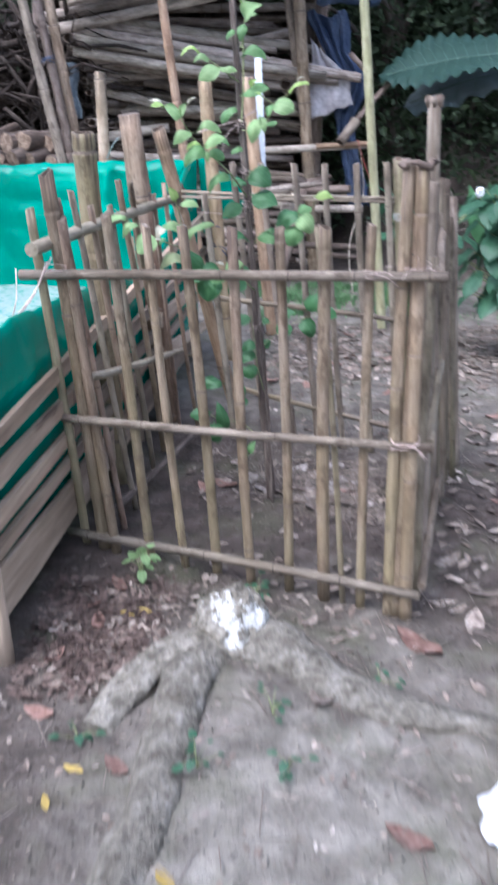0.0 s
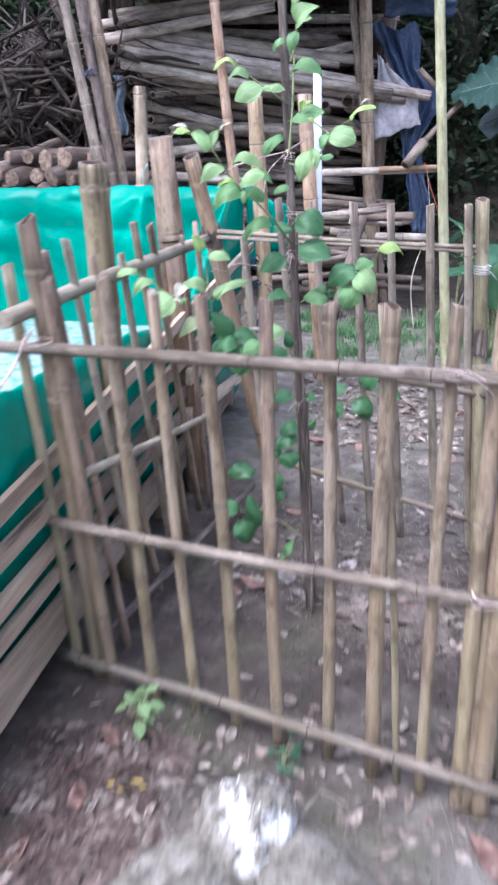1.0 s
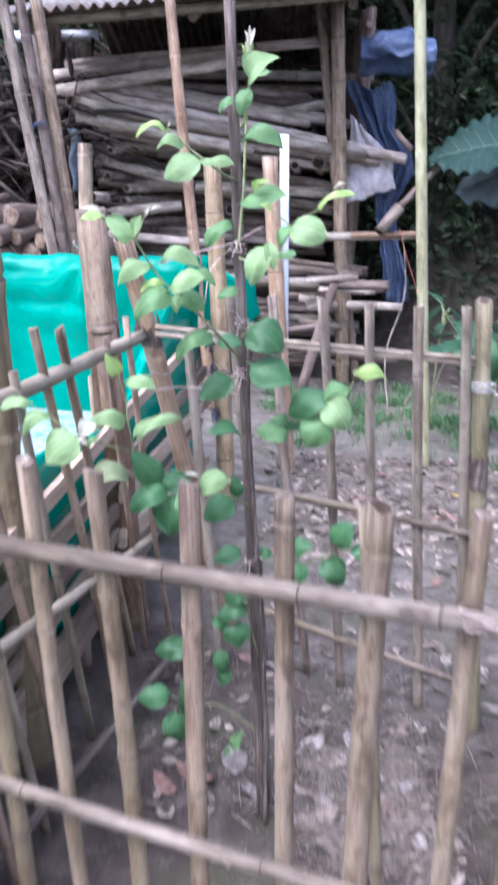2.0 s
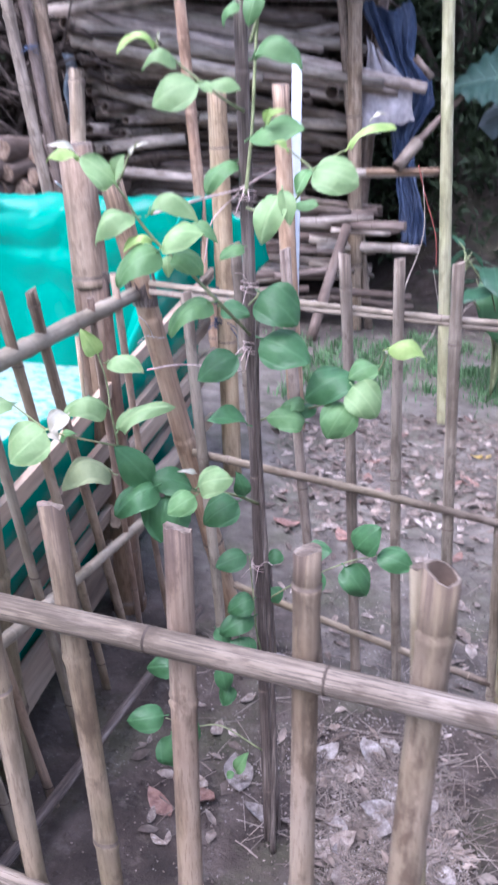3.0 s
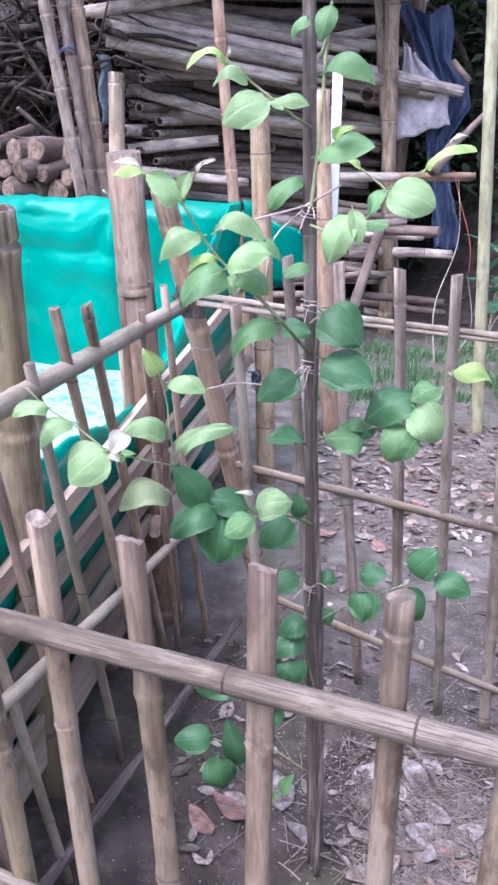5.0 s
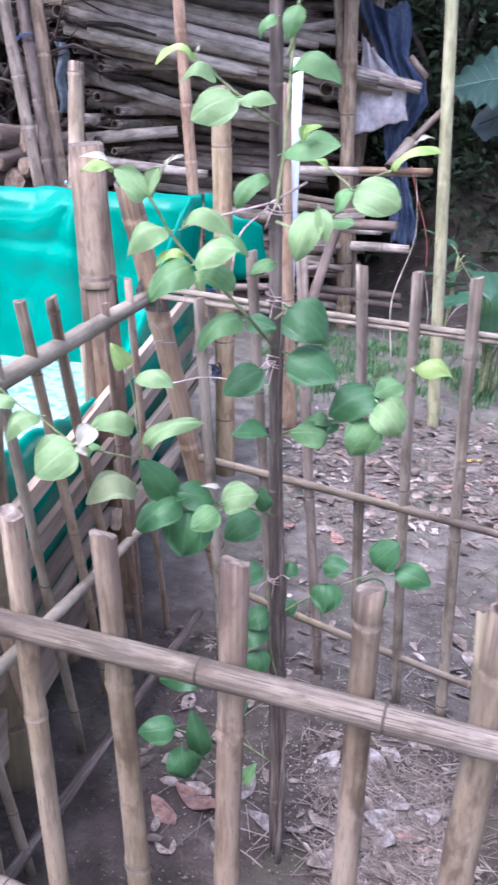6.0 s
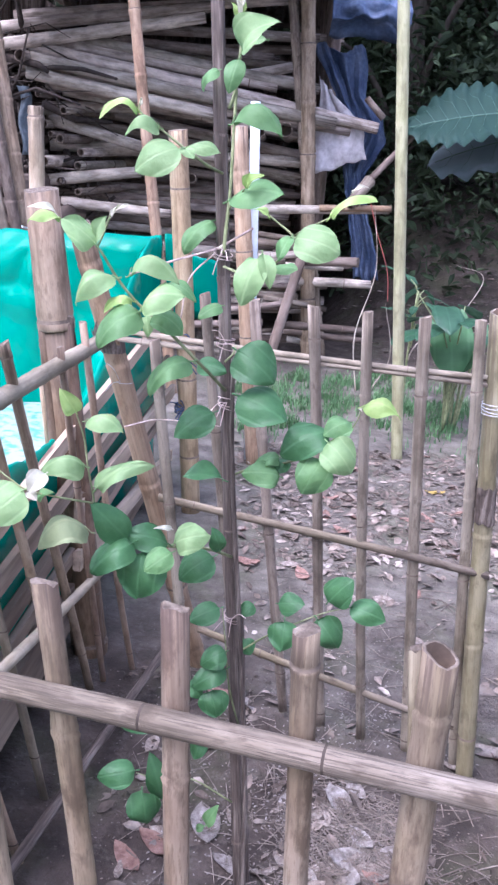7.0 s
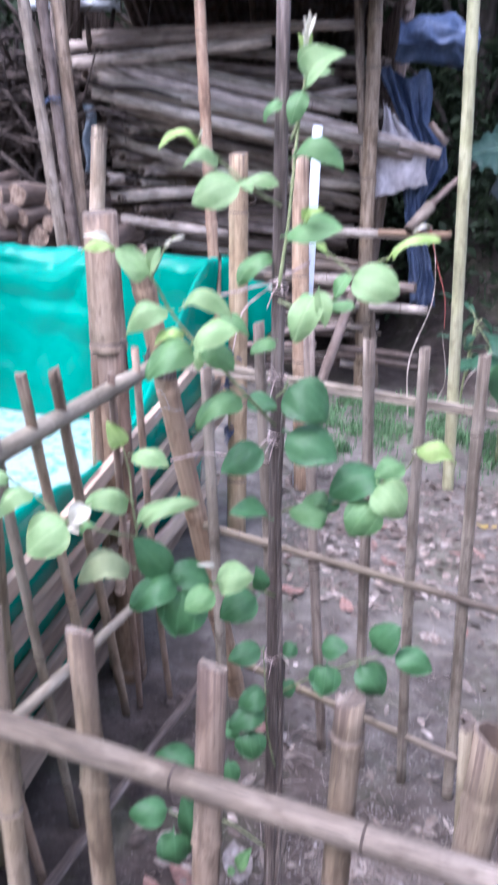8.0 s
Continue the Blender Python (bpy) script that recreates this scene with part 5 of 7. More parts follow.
sapling = thing("sapling", (0.150, 2.715, 0), "young jujube sapling with round glossy leaves tied to a stick", "sapling")
def leaf_mesh(wide, arch, fold, material):
    """A round-ovate leaf along y, 1 long: an arched midrib, halves that lift or hang, a finely toothed edge, a short stalk."""
    rows, cols = 17, 9
    wave, twist, lop, ph = random.uniform(0.04, 0.11), random.uniform(-0.45, 0.45), random.uniform(-0.10, 0.10), random.uniform(0, 6.3)
    curl = random.uniform(0.0, 0.28)
    verts, faces = [], []
    for j in range(rows):
        t = j / (rows - 1)
        w = wide / 2 * (math.sin(math.pi * min(1, t ** 0.74)) ** 0.62 * (1 - 0.30 * max(0, t - 0.7)) if 0 < t < 1 else 0.02)
        for i in range(cols):
            s = 2 * i / (cols - 1) - 1
            edge = 1 + (0.022 * (j % 2) if abs(s) == 1 else 0) + lop * s * math.sin(3.1 * t)
            z = arch * (4 * t * (1 - t)) ** 0.8 - curl * t ** 3 + fold * abs(s) ** 1.25 * w
            z += wave * math.sin(6 * t + 2 * s + ph) * abs(s) + twist * (t - 0.4) * s * w + 0.05 * w * abs(math.sin(4.712 * s))
            verts.append((s * w * edge, 0.05 + 0.95 * t, z))
    for j in range(rows - 1):
        for i in range(cols - 1):
            faces.append((j * cols + i, j * cols + i + 1, (j + 1) * cols + i + 1, (j + 1) * cols + i))
    tube(verts, faces, [(0, -0.07, -0.03), (0, 0.0, -0.012), (0, 0.10, arch * 0.42 - 0.006)], [0.020, 0.017, 0.010], 5)
    return mesh_of("leaf", verts, faces, material)


def leaf(parent, base, tip, wide, tilt, arch, fold, tint):
    """One leaf from its stalk to its tip; tilt: how far its face turns from the walker up to the sky, in degrees."""
    base, tip = Vector(base), Vector(tip)
    way = tip - base
    length = way.length
    if tint == "d":
        wide *= 1.12
    way.normalize()
    face, up = Vector((0, -0.92, 0.40)), Vector((0, 0, 1))
    face, up = (face - way * face.dot(way)).normalized(), up - way * up.dot(way)
    if up.length > 0.2:
        a = radians(tilt + random.uniform(-5, 5))
        face = face * math.cos(a) + up.normalized() * math.sin(a)
        face = (face - way * face.dot(way)).normalized()
    x = way.cross(face)
    m = Matrix((x, way, face)).transposed().to_4x4()
    m.translation = base
    put("leaf", leaf_mesh(wide / length, arch, fold, LEAF[tint]), parent, m @ Matrix.Diagonal((length, length, length, 1)))


def shoot(points, r0, r1, parent=None):
    """A twig of the sapling along points."""
    pts = smooth_path(points, 5)
    verts, faces, n = [], [], len(pts)
    tube(verts, faces, pts, [r0 + (r1 - r0) * i / (n - 1) for i in range(n)], 6)
    return put("twig", mesh_of("twig", verts, faces, M_SHOOT), parent or sapling)


pts = smooth_path([(0.158, 2.70, -0.03), (0.142, 2.712, 0.25), (0.112, 2.716, 0.55), (0.072, 2.718, 0.90), (0.059, 2.720, 1.095)], 7)
verts, faces = [], []
tube(verts, faces, pts, [0.006 - 0.0025 * i / (len(pts) - 1) for i in range(len(pts))], 7)
put("stem", mesh_of("stem", verts, faces, M_STICK), sapling)
random.seed(5)
sprig = shoot([(0.027, 2.700, 1.471), (0.034, 2.700, 1.498), (0.037, 2.700, 1.539), (0.037, 2.700, 1.569), (0.034, 2.700, 1.604)], 0.0030, 0.0014)
leaf(sprig, (0.035, 2.700, 1.603), (0.040, 2.690, 1.634), 0.011, 20, 0.12, 0.60, 'w')
leaf(sprig, (0.035, 2.700, 1.605), (0.026, 2.695, 1.631), 0.010, 20, 0.12, 0.60, 'w')
leaf(sprig, (0.035, 2.700, 1.612), (0.034, 2.690, 1.639), 0.008, 20, 0.10, 0.60, 'w')
leaf(sprig, (0.033, 2.700, 1.589), (0.020, 2.700, 1.611), 0.012, 20, 0.10, 0.50, 'y')
leaf(sprig, (0.033, 2.700, 1.592), (0.028, 2.690, 1.614), 0.009, 20, 0.10, 0.50, 'w')
leaf(sprig, (0.036, 2.700, 1.598), (0.039, 2.700, 1.614), 0.010, 20, 0.10, 0.30, 'y')
leaf(sprig, (0.039, 2.680, 1.545), (0.079, 2.650, 1.589), 0.056, 15, 0.22, 0.45, 'l')
leaf(sprig, (0.044, 2.690, 1.554), (0.076, 2.710, 1.570), 0.024, 40, 0.10, 0.30, 'l')
leaf(sprig, (0.037, 2.680, 1.539), (0.024, 2.660, 1.495), 0.030, 10, 0.10, -0.30, 'm')
leaf(sprig, (0.009, 2.710, 1.523), (-0.021, 2.720, 1.498), 0.027, 30, 0.20, -0.40, 'm')
sprig = shoot([(0.032, 2.715, 1.262), (0.034, 2.715, 1.310), (0.036, 2.715, 1.366), (0.035, 2.715, 1.456), (0.035, 2.715, 1.521)], 0.0030, 0.0022)
leaf(sprig, (0.032, 2.680, 1.450), (0.104, 2.640, 1.445), 0.050, 68, 0.42, -0.90, 'm')
leaf(sprig, (0.032, 2.680, 1.342), (0.114, 2.650, 1.363), 0.053, 35, 0.14, -0.35, 'm')
sprig = shoot([(0.037, 2.700, 1.330), (0.048, 2.680, 1.348), (0.058, 2.660, 1.364)], 0.0014, 0.0010)
leaf(sprig, (0.058, 2.660, 1.364), (0.080, 2.640, 1.386), 0.019, 15, 0.10, 0.50, 'y')
leaf(sprig, (0.058, 2.660, 1.364), (0.064, 2.640, 1.387), 0.011, 15, 0.10, 0.50, 'y')
leaf(sprig, (-0.032, 2.700, 1.414), (0.018, 2.700, 1.412), 0.032, 35, 0.15, -0.40, 'l')
leaf(sprig, (0.015, 2.740, 1.309), (-0.031, 2.720, 1.258), 0.040, 30, 0.22, -0.40, 'm')
sprig = shoot([(0.022, 2.720, 1.380), (0.002, 2.660, 1.391), (-0.026, 2.620, 1.410), (-0.046, 2.620, 1.423), (-0.067, 2.620, 1.437), (-0.093, 2.620, 1.456), (-0.092, 2.620, 1.473)], 0.0024, 0.0012)
leaf(sprig, (-0.093, 2.610, 1.454), (-0.141, 2.590, 1.458), 0.024, 66, 0.34, -0.70, 'y')
leaf(sprig, (-0.062, 2.600, 1.436), (-0.108, 2.580, 1.427), 0.035, 62, 0.42, -0.90, 'l')
leaf(sprig, (-0.030, 2.580, 1.413), (-0.092, 2.560, 1.387), 0.053, 14, 0.10, -0.25, 'l')
leaf(sprig, (-0.031, 2.600, 1.412), (-0.013, 2.580, 1.400), 0.018, 20, 0.10, 0.20, 'l')
leaf(sprig, (-0.092, 2.620, 1.463), (-0.092, 2.620, 1.474), 0.004, 20, 0.10, 0.30, 'w')
sprig = shoot([(0.050, 2.720, 1.042), (0.002, 2.620, 1.115), (-0.046, 2.620, 1.159), (-0.085, 2.620, 1.190), (-0.117, 2.620, 1.225), (-0.150, 2.620, 1.271), (-0.194, 2.610, 1.301), (-0.202, 2.610, 1.308)], 0.0030, 0.0012)
leaf(sprig, (-0.193, 2.590, 1.305), (-0.234, 2.570, 1.310), 0.024, 66, 0.25, -0.70, 'y')
leaf(sprig, (-0.200, 2.600, 1.309), (-0.232, 2.580, 1.327), 0.011, 40, 0.15, 0.30, 'w')
leaf(sprig, (-0.143, 2.590, 1.274), (-0.185, 2.570, 1.311), 0.050, 22, 0.05, -0.25, 'l')
leaf(sprig, (-0.145, 2.600, 1.274), (-0.137, 2.580, 1.314), 0.027, 30, 0.10, 0.20, 'l')
sprig = shoot([(-0.144, 2.600, 1.271), (-0.135, 2.600, 1.292), (-0.127, 2.600, 1.315), (-0.115, 2.600, 1.331)], 0.0016, 0.0012)
leaf(sprig, (-0.127, 2.600, 1.312), (-0.117, 2.600, 1.331), 0.006, 20, 0.10, 0.30, 'w')
leaf(sprig, (-0.124, 2.600, 1.318), (-0.103, 2.600, 1.334), 0.007, 20, 0.10, 0.30, 'w')
leaf(sprig, (-0.111, 2.580, 1.233), (-0.171, 2.560, 1.205), 0.047, 48, 0.34, -0.70, 'l')
leaf(sprig, (-0.096, 2.580, 1.237), (-0.028, 2.560, 1.249), 0.040, 62, 0.42, -0.90, 'l')
leaf(sprig, (-0.088, 2.580, 1.201), (-0.126, 2.560, 1.197), 0.027, 55, 0.28, -0.50, 'y')
leaf(sprig, (-0.073, 2.560, 1.192), (-0.135, 2.540, 1.144), 0.053, 22, 0.22, -0.35, 'm')
leaf(sprig, (-0.076, 2.560, 1.193), (-0.019, 2.540, 1.226), 0.050, 28, 0.25, -0.50, 'l')
leaf(sprig, (-0.064, 2.600, 1.182), (-0.016, 2.580, 1.166), 0.045, 30, 0.20, -0.40, 'm')
leaf(sprig, (-0.049, 2.660, 1.218), (-0.002, 2.640, 1.202), 0.027, 40, 0.20, -0.40, 'm')
leaf(sprig, (0.038, 2.660, 1.191), (0.002, 2.640, 1.173), 0.026, 30, 0.15, -0.30, 'm')
leaf(sprig, (-0.072, 2.600, 1.180), (-0.065, 2.580, 1.153), 0.019, 20, 0.10, -0.30, 'l')
leaf(sprig, (0.000, 2.600, 1.116), (-0.064, 2.580, 1.069), 0.045, 34, 0.30, -0.50, 'm')
leaf(sprig, (0.000, 2.700, 1.089), (0.050, 2.680, 1.083), 0.032, 25, 0.10, -0.30, 'd')
leaf(sprig, (0.038, 2.660, 1.023), (-0.024, 2.630, 0.993), 0.047, 20, 0.12, -0.35, 'd')
leaf(sprig, (0.061, 2.660, 0.908), (-0.006, 2.640, 0.919), 0.034, 58, 0.10, 0.50, 'd')
sprig = shoot([(0.034, 2.720, 1.241), (0.077, 2.660, 1.237), (0.102, 2.600, 1.260), (0.123, 2.550, 1.296), (0.126, 2.540, 1.313), (0.106, 2.540, 1.328), (0.092, 2.540, 1.338)], 0.0022, 0.0011)
leaf(sprig, (0.094, 2.540, 1.333), (0.073, 2.520, 1.346), 0.011, 40, 0.10, 0.40, 'y')
leaf(sprig, (0.125, 2.500, 1.315), (0.186, 2.480, 1.302), 0.059, 8, 0.14, -0.22, 'l')
leaf(sprig, (0.125, 2.530, 1.314), (0.108, 2.510, 1.284), 0.021, 30, 0.10, 0.40, 'm')
sprig = shoot([(0.127, 2.540, 1.313), (0.152, 2.510, 1.332), (0.170, 2.500, 1.343)], 0.0012, 0.0010)
leaf(sprig, (0.168, 2.490, 1.343), (0.221, 2.470, 1.375), 0.024, 50, 0.22, -0.60, 'y')
leaf(sprig, (0.192, 2.480, 1.377), (0.208, 2.460, 1.388), 0.005, 40, 0.10, 0.30, 'w')
leaf(sprig, (0.103, 2.600, 1.259), (0.059, 2.580, 1.249), 0.048, 45, 0.35, -0.60, 'm')
leaf(sprig, (0.087, 2.580, 1.278), (0.060, 2.560, 1.214), 0.045, 12, 0.12, -0.30, 'l')
leaf(sprig, (0.089, 2.580, 1.284), (0.103, 2.560, 1.237), 0.024, 10, 0.08, 0.40, 'l')
leaf(sprig, (0.103, 2.600, 1.259), (0.140, 2.580, 1.265), 0.026, 40, 0.10, -0.30, 'm')
sprig = shoot([(0.046, 2.700, 1.094), (0.058, 2.700, 1.108), (0.062, 2.700, 1.122)], 0.0020, 0.0012)
leaf(sprig, (0.061, 2.670, 1.123), (0.125, 2.640, 1.085), 0.068, 8, 0.12, -0.28, 'd')
leaf(sprig, (0.067, 2.660, 1.053), (0.149, 2.630, 1.026), 0.063, 22, 0.10, -0.30, 'd')
sprig = shoot([(0.065, 2.740, 0.884), (0.112, 2.720, 0.914), (0.160, 2.700, 0.932), (0.202, 2.690, 0.954), (0.231, 2.680, 0.986), (0.257, 2.670, 1.010), (0.268, 2.660, 1.045)], 0.0022, 0.0010)
leaf(sprig, (0.263, 2.650, 1.050), (0.323, 2.630, 1.051), 0.036, 48, 0.28, -0.60, 'y')
leaf(sprig, (0.216, 2.650, 0.991), (0.261, 2.630, 0.949), 0.065, 8, 0.14, -0.25, 'l')
leaf(sprig, (0.215, 2.660, 0.958), (0.183, 2.640, 0.903), 0.063, 8, 0.14, -0.30, 'm')
leaf(sprig, (0.224, 2.680, 0.999), (0.144, 2.660, 0.967), 0.058, 32, 0.16, -0.40, 'd')
leaf(sprig, (0.257, 2.680, 1.016), (0.211, 2.660, 0.998), 0.042, 35, 0.20, -0.40, 'm')
leaf(sprig, (0.152, 2.680, 0.913), (0.093, 2.660, 0.928), 0.047, 22, 0.16, -0.35, 'm')
leaf(sprig, (0.149, 2.700, 0.940), (0.106, 2.680, 0.932), 0.031, 45, 0.15, -0.30, 'm')
leaf(sprig, (0.167, 2.710, 0.932), (0.136, 2.690, 0.919), 0.022, 35, 0.10, -0.30, 'd')
leaf(sprig, (0.268, 2.660, 1.041), (0.262, 2.660, 1.046), 0.005, 20, 0.10, 0.30, 'w')
sprig = shoot([(0.081, 2.720, 0.743), (0.041, 2.660, 0.784), (-0.017, 2.620, 0.803), (-0.078, 2.600, 0.816), (-0.129, 2.580, 0.837), (-0.137, 2.570, 0.902), (-0.145, 2.560, 0.954), (-0.151, 2.560, 0.997), (-0.164, 2.550, 1.046)], 0.0030, 0.0011)
leaf(sprig, (-0.159, 2.540, 1.041), (-0.177, 2.520, 1.080), 0.029, 12, 0.08, 0.50, 'y')
leaf(sprig, (-0.147, 2.540, 1.030), (-0.089, 2.520, 1.025), 0.037, 55, 0.32, -0.60, 'l')
leaf(sprig, (-0.141, 2.530, 0.964), (-0.204, 2.510, 0.961), 0.050, 55, 0.36, -0.80, 'l')
leaf(sprig, (-0.129, 2.530, 0.929), (-0.062, 2.510, 0.989), 0.037, 38, 0.14, -0.40, 'l')
leaf(sprig, (-0.131, 2.520, 0.865), (-0.207, 2.500, 0.856), 0.060, 58, 0.48, -0.80, 'p')
leaf(sprig, (-0.082, 2.580, 0.826), (-0.138, 2.560, 0.893), 0.047, 20, 0.08, -0.30, 'd')
leaf(sprig, (-0.072, 2.570, 0.830), (-0.136, 2.550, 0.782), 0.050, 30, 0.22, -0.50, 'd')
leaf(sprig, (-0.019, 2.600, 0.816), (-0.086, 2.580, 0.843), 0.045, 30, 0.12, -0.35, 'd')
leaf(sprig, (-0.061, 2.580, 0.813), (-0.065, 2.560, 0.733), 0.072, 6, 0.10, -0.25, 'd')
leaf(sprig, (-0.011, 2.560, 0.823), (-0.053, 2.540, 0.797), 0.042, 15, 0.14, -0.35, 'm')
leaf(sprig, (-0.013, 2.580, 0.827), (0.040, 2.560, 0.857), 0.053, 20, 0.20, -0.35, 'l')
leaf(sprig, (0.053, 2.620, 0.792), (-0.003, 2.600, 0.756), 0.051, 28, 0.18, -0.35, 'd')
leaf(sprig, (0.061, 2.640, 0.790), (0.047, 2.620, 0.838), 0.025, 15, 0.10, -0.30, 'd')
leaf(sprig, (-0.017, 2.600, 0.843), (-0.042, 2.580, 0.853), 0.009, 30, 0.10, 0.30, 'w')
sprig = shoot([(-0.137, 2.560, 0.895), (-0.183, 2.520, 0.918), (-0.221, 2.500, 0.934), (-0.245, 2.500, 0.949), (-0.275, 2.500, 0.971), (-0.307, 2.500, 0.989), (-0.338, 2.500, 1.017)], 0.0018, 0.0010)
leaf(sprig, (-0.218, 2.480, 0.944), (-0.271, 2.460, 0.897), 0.066, 6, 0.10, -0.25, 'l')
leaf(sprig, (-0.191, 2.490, 0.966), (-0.212, 2.470, 0.943), 0.032, 20, 0.15, 0.60, 'w')
leaf(sprig, (-0.215, 2.490, 0.937), (-0.201, 2.470, 0.932), 0.018, 10, 0.10, 0.50, 'w')
leaf(sprig, (-0.267, 2.490, 0.976), (-0.317, 2.470, 0.948), 0.038, 52, 0.34, -0.60, 'l')
leaf(sprig, (-0.302, 2.490, 0.995), (-0.349, 2.470, 0.993), 0.032, 40, 0.15, -0.40, 'l')
leaf(sprig, (-0.212, 2.520, 0.913), (-0.183, 2.500, 0.932), 0.018, 40, 0.15, -0.30, 'm')
sprig = shoot([(0.110, 2.730, 0.549), (0.156, 2.710, 0.598), (0.202, 2.700, 0.631), (0.252, 2.700, 0.657), (0.293, 2.700, 0.670)], 0.0018, 0.0010)
leaf(sprig, (0.253, 2.690, 0.682), (0.286, 2.670, 0.739), 0.050, 22, 0.12, -0.30, 'd')
leaf(sprig, (0.168, 2.710, 0.664), (0.213, 2.690, 0.676), 0.038, 25, 0.10, -0.30, 'd')
leaf(sprig, (0.182, 2.690, 0.644), (0.180, 2.670, 0.591), 0.049, 10, 0.12, -0.30, 'd')
leaf(sprig, (0.237, 2.690, 0.652), (0.282, 2.670, 0.604), 0.051, 10, 0.12, -0.30, 'd')
leaf(sprig, (0.288, 2.680, 0.683), (0.353, 2.660, 0.673), 0.042, 25, 0.14, -0.30, 'd')
sprig = shoot([(0.119, 2.730, 0.391), (0.096, 2.710, 0.483), (0.085, 2.700, 0.565), (0.072, 2.700, 0.654)], 0.0020, 0.0010)
leaf(sprig, (0.070, 2.690, 0.659), (0.015, 2.675, 0.637), 0.038, 25, 0.15, -0.30, 'd')
leaf(sprig, (0.086, 2.690, 0.573), (0.040, 2.675, 0.552), 0.040, 25, 0.15, -0.30, 'd')
leaf(sprig, (0.089, 2.690, 0.538), (0.027, 2.675, 0.504), 0.040, 30, 0.15, -0.30, 'd')
leaf(sprig, (0.064, 2.680, 0.500), (0.077, 2.665, 0.450), 0.050, 8, 0.12, -0.30, 'd')
leaf(sprig, (0.019, 2.700, 0.500), (0.048, 2.685, 0.474), 0.026, 15, 0.10, -0.30, 'd')
leaf(sprig, (0.053, 2.700, 0.379), (0.041, 2.685, 0.341), 0.030, 15, 0.10, -0.30, 'd')
leaf(sprig, (0.129, 2.740, 0.644), (0.107, 2.725, 0.625), 0.026, 25, 0.10, -0.30, 'd')
leaf(sprig, (0.114, 2.740, 0.570), (0.131, 2.725, 0.546), 0.029, 15, 0.10, -0.30, 'd')
sprig = shoot([(0.120, 2.730, 0.211), (0.041, 2.700, 0.284), (-0.010, 2.680, 0.294), (-0.042, 2.670, 0.310), (-0.062, 2.660, 0.324)], 0.0018, 0.0010)
leaf(sprig, (-0.060, 2.650, 0.338), (-0.130, 2.635, 0.330), 0.046, 22, 0.12, -0.30, 'd')
leaf(sprig, (-0.008, 2.660, 0.265), (-0.035, 2.645, 0.370), 0.039, 12, 0.10, -0.40, 'd')
leaf(sprig, (-0.048, 2.640, 0.304), (-0.036, 2.625, 0.232), 0.057, 8, 0.12, -0.30, 'd')
leaf(sprig, (-0.018, 2.670, 0.434), (-0.097, 2.655, 0.438), 0.046, 25, 0.12, -0.30, 'd')
leaf(sprig, (0.033, 2.690, 0.427), (0.047, 2.675, 0.378), 0.031, 15, 0.10, -0.30, 'd')
leaf(sprig, (0.072, 2.720, 0.159), (0.095, 2.720, 0.210), 0.027, 30, 0.10, 0.30, 'm')
leaf(sprig, (0.070, 2.720, 0.159), (0.054, 2.720, 0.146), 0.016, 30, 0.10, 0.30, 'm')


# ---- the old stump and its roots ----
def swollen(path, radii, flat=0.7, sides=14, seed=0.0):
    verts, faces, pts = [], [], [Vector(p) for p in path]
    n = len(pts)
    for i, p in enumerate(pts):
        t = (pts[min(i + 1, n - 1)] - pts[max(i - 1, 0)]).normalized()
        u = t.cross(Vector((0, 0, 1))).normalized()
        v = u.cross(t)
        for k in range(sides):
            a = 2 * math.pi * k / sides
            r = radii[i] * (1 + 0.30 * noise.noise(Vector((math.cos(a) + seed, math.sin(a), i * 0.35))) + 0.12 * noise.noise(Vector((math.cos(a) * 3 + seed, math.sin(a) * 4, i * 0.9))))
            verts.append(p + u * r * math.cos(a) + v * r * flat * math.sin(a))
    for i in range(n - 1):
        for k in range(sides):
            w = (k + 1) % sides
            faces.append((i * sides + k, i * sides + w, (i + 1) * sides + w, (i + 1) * sides + k))
    faces += [tuple(range(sides))[::-1], tuple((n - 1) * sides + k for k in range(sides))]
    return verts, faces


stump = thing("tree_stump", (0.05, 1.70, 0), "low grey stump with spreading roots and flaking white paint", "stump")


def root(points, r0, r1, seed):
    pts = smooth_path(points, 7)
    n = len(pts)
    verts, faces = swollen(pts, [r0 + (r1 - r0) * (i / (n - 1)) ** 0.8 for i in range(n)], 0.72, 22, seed)
    put("root", mesh_of("root", verts, faces, M_ROOT), stump)


root([(0.03, 1.74, 0.03), (-0.055, 1.58, 0.030), (-0.085, 1.40, 0.004), (-0.105, 1.20, -0.008), (-0.150, 1.00, -0.020), (-0.17, 0.80, -0.03)], 0.062, 0.050, 1.0)
root([(0.0, 1.74, 0.035), (-0.12, 1.64, 0.035), (-0.20, 1.54, 0.018), (-0.255, 1.43, -0.012)], 0.058, 0.042, 4.0)
root([(0.07, 1.74, 0.03), (0.19, 1.66, 0.028), (0.30, 1.57, 0.008), (0.46, 1.50, -0.006), (0.68, 1.47, -0.025)], 0.098, 0.038, 7.0)
root([(0.05, 1.72, 0.01), (0.12, 1.58, -0.005), (0.16, 1.48, -0.03)], 0.07, 0.04, 9.0)
verts, faces = [], []
rows, cols = 110, 200
